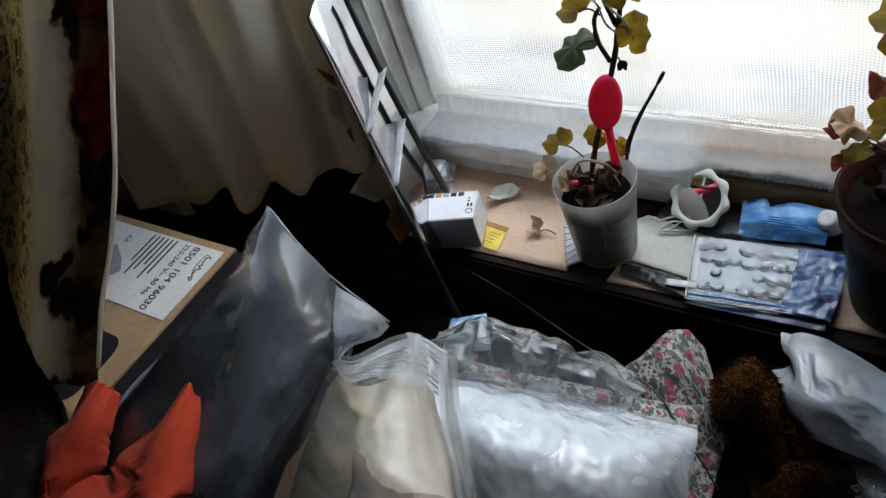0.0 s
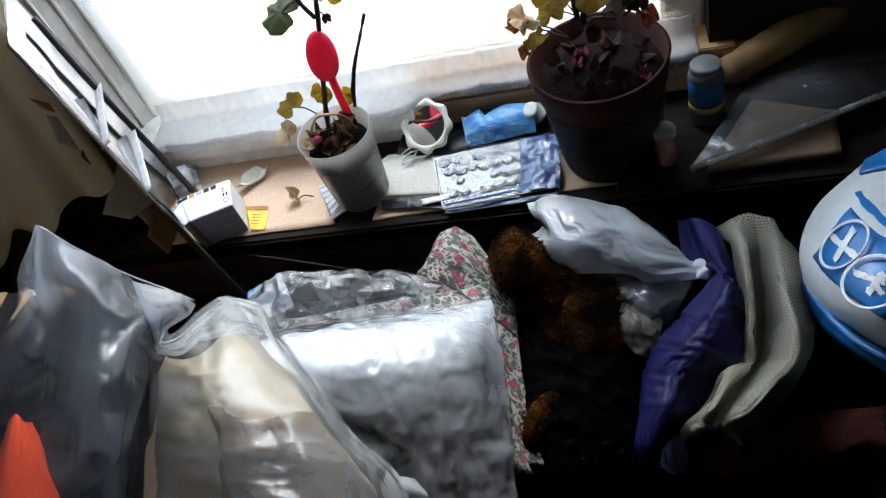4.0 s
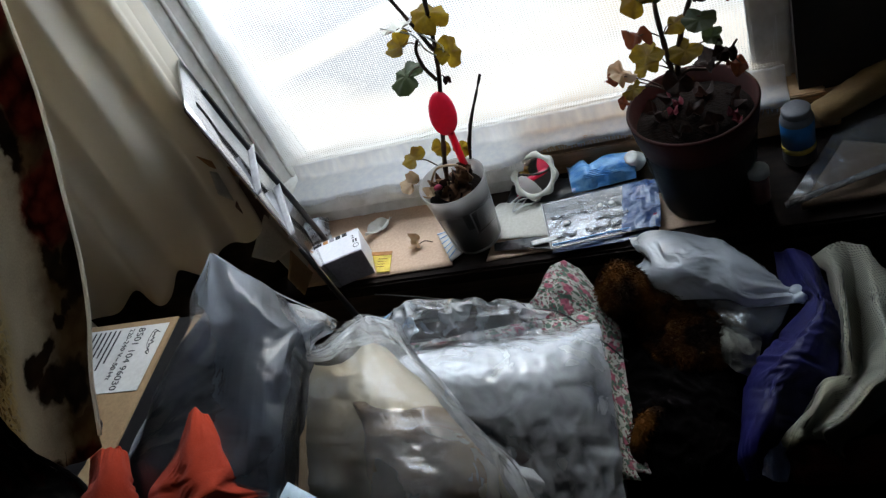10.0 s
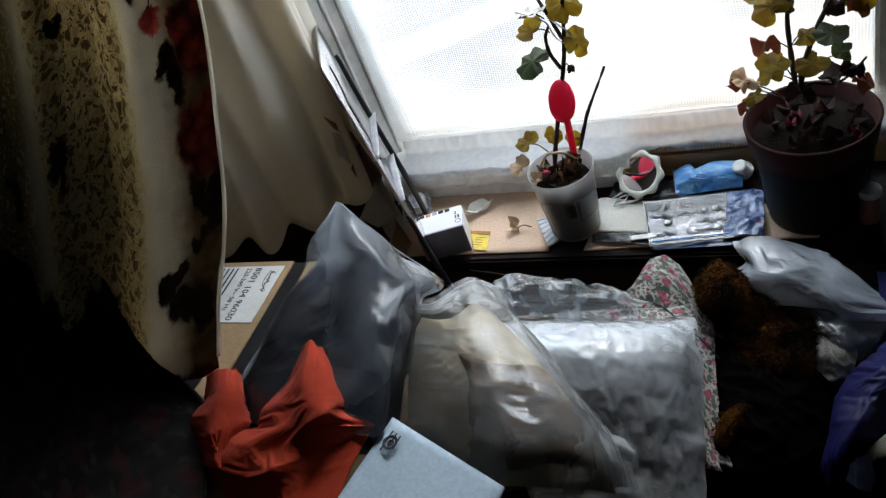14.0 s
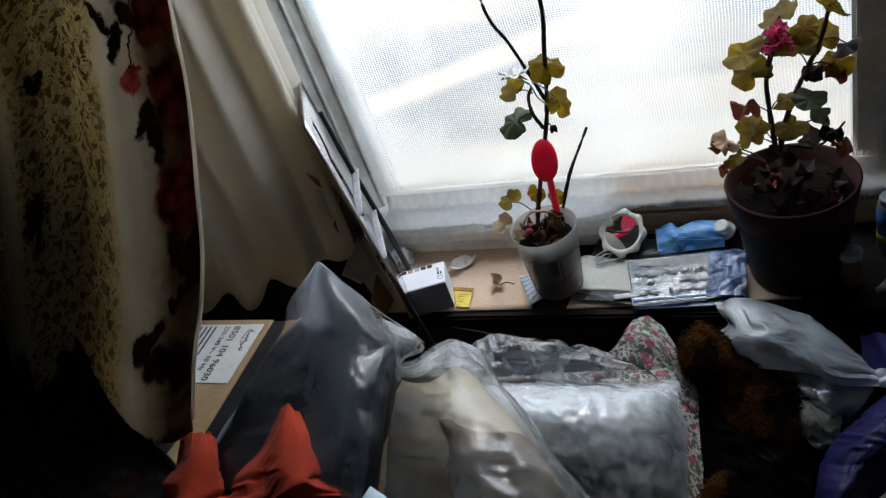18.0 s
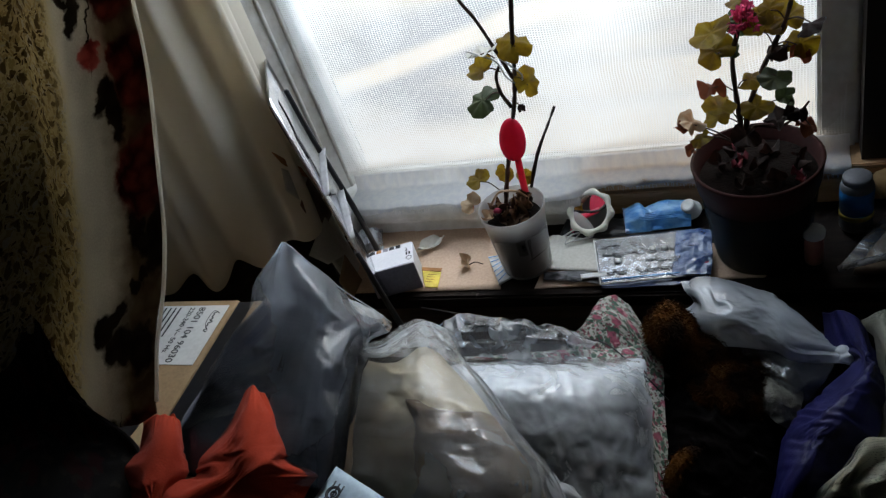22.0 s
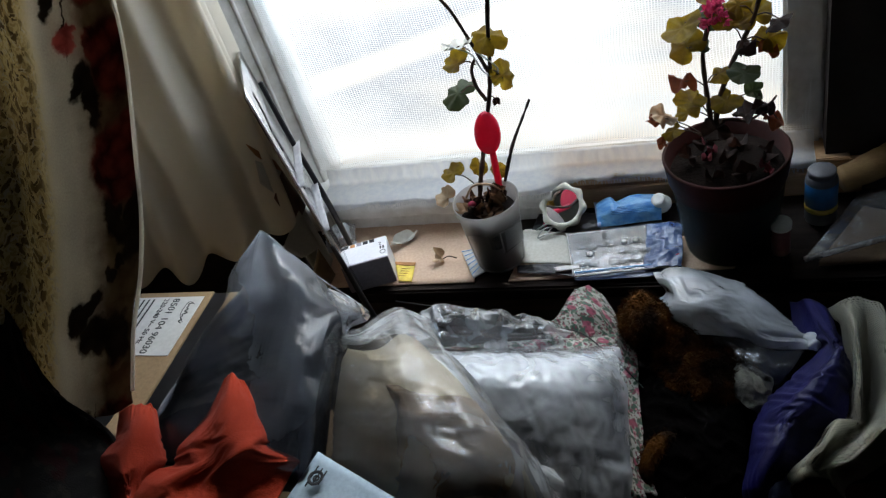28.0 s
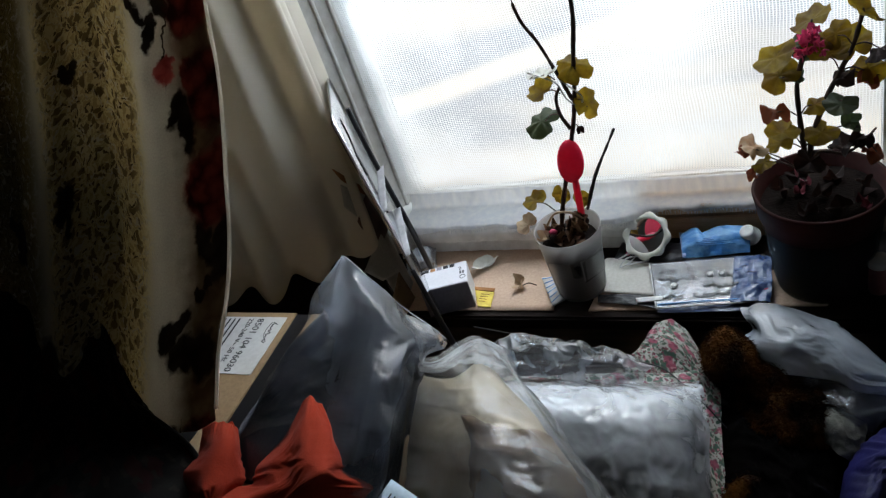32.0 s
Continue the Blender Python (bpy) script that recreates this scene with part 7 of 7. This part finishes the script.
# ---- details of the pile ----
cable = solid("black_cable", tube([(-0.133, -0.038, 0.800), (-0.041, -0.075, 0.820), (0.093, -0.138, 0.855), (0.178, -0.170, 0.868), (0.219, -0.191, 0.876), (0.255, -0.223, 0.872), (0.279, -0.238, 0.855), (0.299, -0.251, 0.835)], 0.0011, None, 6, 8), BLACK, "thin black cable across the pillows", "cable")
foil = solid("snack_packet", drape([[(-0.052, -0.185, 0.895), (-0.024, -0.178, 0.905), (-0.007, -0.167, 0.905)],
                                   [(-0.048, -0.204, 0.890), (-0.019, -0.205, 0.905), (0.004, -0.182, 0.900)],
                                   [(-0.047, -0.224, 0.880), (-0.021, -0.221, 0.885), (0.014, -0.203, 0.885)]], 40, 40, 0.005, 36, 38, 0.001), FOIL_PRINT, "blue printed foil packet", "packet")

# prints on the inflatable lie on its skin: u across it, v down it
SKIN = smooth_grid(INFLATED, 121, 121)
SKIN_N = grid_normals(SKIN)


def on_skin(u, v, lift):
    i, j = np.clip(int(round(v * 120)), 0, 120), np.clip(int(round(u * 120)), 0, 120)
    n = SKIN_N[i, j] if SKIN_N[i, j][2] > 0 else -SKIN_N[i, j]
    return SKIN[i, j] + n * lift


def skin_patch(outline, lift):
    """A print between four corners given across and down the skin."""
    (a, b), (c, d), (e, f), (p, q) = outline
    g = np.zeros((16, 16, 3))
    for j in range(16):
        for i in range(16):
            s, t = i / 15, j / 15
            g[j, i] = on_skin((a * (1 - s) + c * s) * (1 - t) + (p * (1 - s) + e * s) * t, (b * (1 - s) + d * s) * (1 - t) + (q * (1 - s) + f * s) * t, lift)
    if grid_normals(g)[..., 2].mean() < 0:
        g = g[:, ::-1]
    return sheet_mesh(g, 0.0006)


part("printed_sign", skin_patch(((0.158, 0.508), (0.475, 0.292), (0.85, 0.533), (0.617, 0.783)), 0.0015), BLUE, inflatable, "blue printed diamond")
part("printed_stripe", skin_patch(((0.45, 0.225), (0.50, 0.222), (0.90, 0.49), (0.86, 0.505)), 0.0015), BLUE, inflatable)
for cu_, cv_ in ((0.45, 0.442), (0.60, 0.60)):
    at = Vector(on_skin(cu_, cv_, 0.0028))
    up = at - Vector(on_skin(cu_, cv_, 0.0))
    m = Matrix.Translation(at) @ up.to_track_quat("Z", "Y").to_matrix().to_4x4()
    part("printed_ring", ring(0.0300, 0.0265, 0, 0.0006, m), WHITE_VINYL, inflatable)
for (a, b), (c, d) in (((0.345, 0.398), (0.53, 0.495)), ((0.52, 0.38), (0.375, 0.515)), ((0.50, 0.56), (0.66, 0.60)), ((0.56, 0.66), (0.66, 0.56)), ((0.60, 0.60), (0.64, 0.66))):
    w = 0.016
    px_, py_ = (d - b), -(c - a)
    ln = math.hypot(px_, py_)
    px_, py_ = px_ / ln * w, py_ / ln * w
    part("printed_stroke", skin_patch(((a + px_, b + py_), (c + px_, d + py_), (c - px_, d - py_), (a - px_, b - py_)), 0.0028), WHITE_VINYL, inflatable)

ev = [Vector(p) for p in ((0.012, -0.536, 1.072), (0.152, -0.599, 1.064), (-0.025, -0.664, 1.066))]
ex, ey = (ev[1] - ev[0]).normalized(), (ev[2] - ev[0]).normalized()
en = ex.cross(ey).normalized()
if en.z < 0:
    en = -en
mark_at = Vector((0.023, -0.569, 1.074)) + en * 0.0015
em = en.to_track_quat("Z", "Y").to_matrix().to_4x4()
part("printed_mark", ring(0.0085, 0.0052, 0, 0.0005, Matrix.Translation(mark_at) @ em), INK, envelope)
part("printed_mark", ring(0.0038, 0.0018, 0, 0.0005, Matrix.Translation(mark_at + ex * 0.001) @ em), INK, envelope)
for k in range(3):
    a = Vector((0.022, -0.551, 1.074)) + ex * (0.006 * k) + en * 0.0012 + ey * 0.004
    part("print_bar", tube([a, a + ey * (0.024 - 0.004 * k)], 0.0009, None, 5, 2), INK, envelope)

dark_sheet = thing("curtain_lining", (-0.45, -0.6, 1.06), "dark flowered curtain lying over the carton", "curtain")
part("cloth", drape([[(-0.66, -0.40, 1.22), (-0.50, -0.40, 1.20), (-0.42, -0.42, 1.18), (-0.345, -0.50, 1.12)],
                                        [(-0.66, -0.50, 1.13), (-0.50, -0.50, 1.12), (-0.40, -0.51, 1.10), (-0.255, -0.530, 1.082)],
                                        [(-0.66, -0.60, 1.09), (-0.50, -0.60, 1.09), (-0.36, -0.59, 1.085), (-0.212, -0.575, 1.074)],
                                        [(-0.66, -0.80, 1.08), (-0.50, -0.78, 1.075), (-0.34, -0.78, 1.07), (-0.120, -0.775, 1.064)]], 70, 60, 0.008, 16, 40, 0.003), LINING, dark_sheet)
part("hem", tube([(-0.3445, -0.50, 1.121), (-0.2545, -0.530, 1.084), (-0.2115, -0.575, 1.076), (-0.170, -0.66, 1.070), (-0.120, -0.77, 1.066)], 0.0028, None, 6), LINING, dark_sheet)

# fringe along the hem of the net
fr = random.Random(3)
bm = bmesh.new()
for k in range(230):
    x = -0.30 + 0.84 * k / 229 + fr.uniform(-0.0012, 0.0012)
    d = fr.uniform(0.004, 0.010)
    lean = fr.uniform(-0.003, 0.003)
    k1 = min(1.0, max(0.0, (x - 0.09) / 0.06))
    k1 = k1 * k1 * (3 - 2 * k1)
    y = 0.151 + 0.031 * k1 + 0.003 * math.sin(x * 31) + 0.002 * math.sin(x * 83)
    w = 0.0005
    top = 0.8655 - 0.004 * math.sin(x * 17 + 1) - 0.003 * math.sin(x * 61) - 0.003 * k1
    bm.faces.new([bm.verts.new(p) for p in ((x - w, y, top), (x + w, y, top), (x + w + lean, y - 0.001, top - d), (x - w + lean, y - 0.001, top - d))])
fringe = tagged(solid("net_fringe", mesh_of(bm), CAP_WHITE, "short white fringe along the hem of the net", "fringe"), kind="stuff")
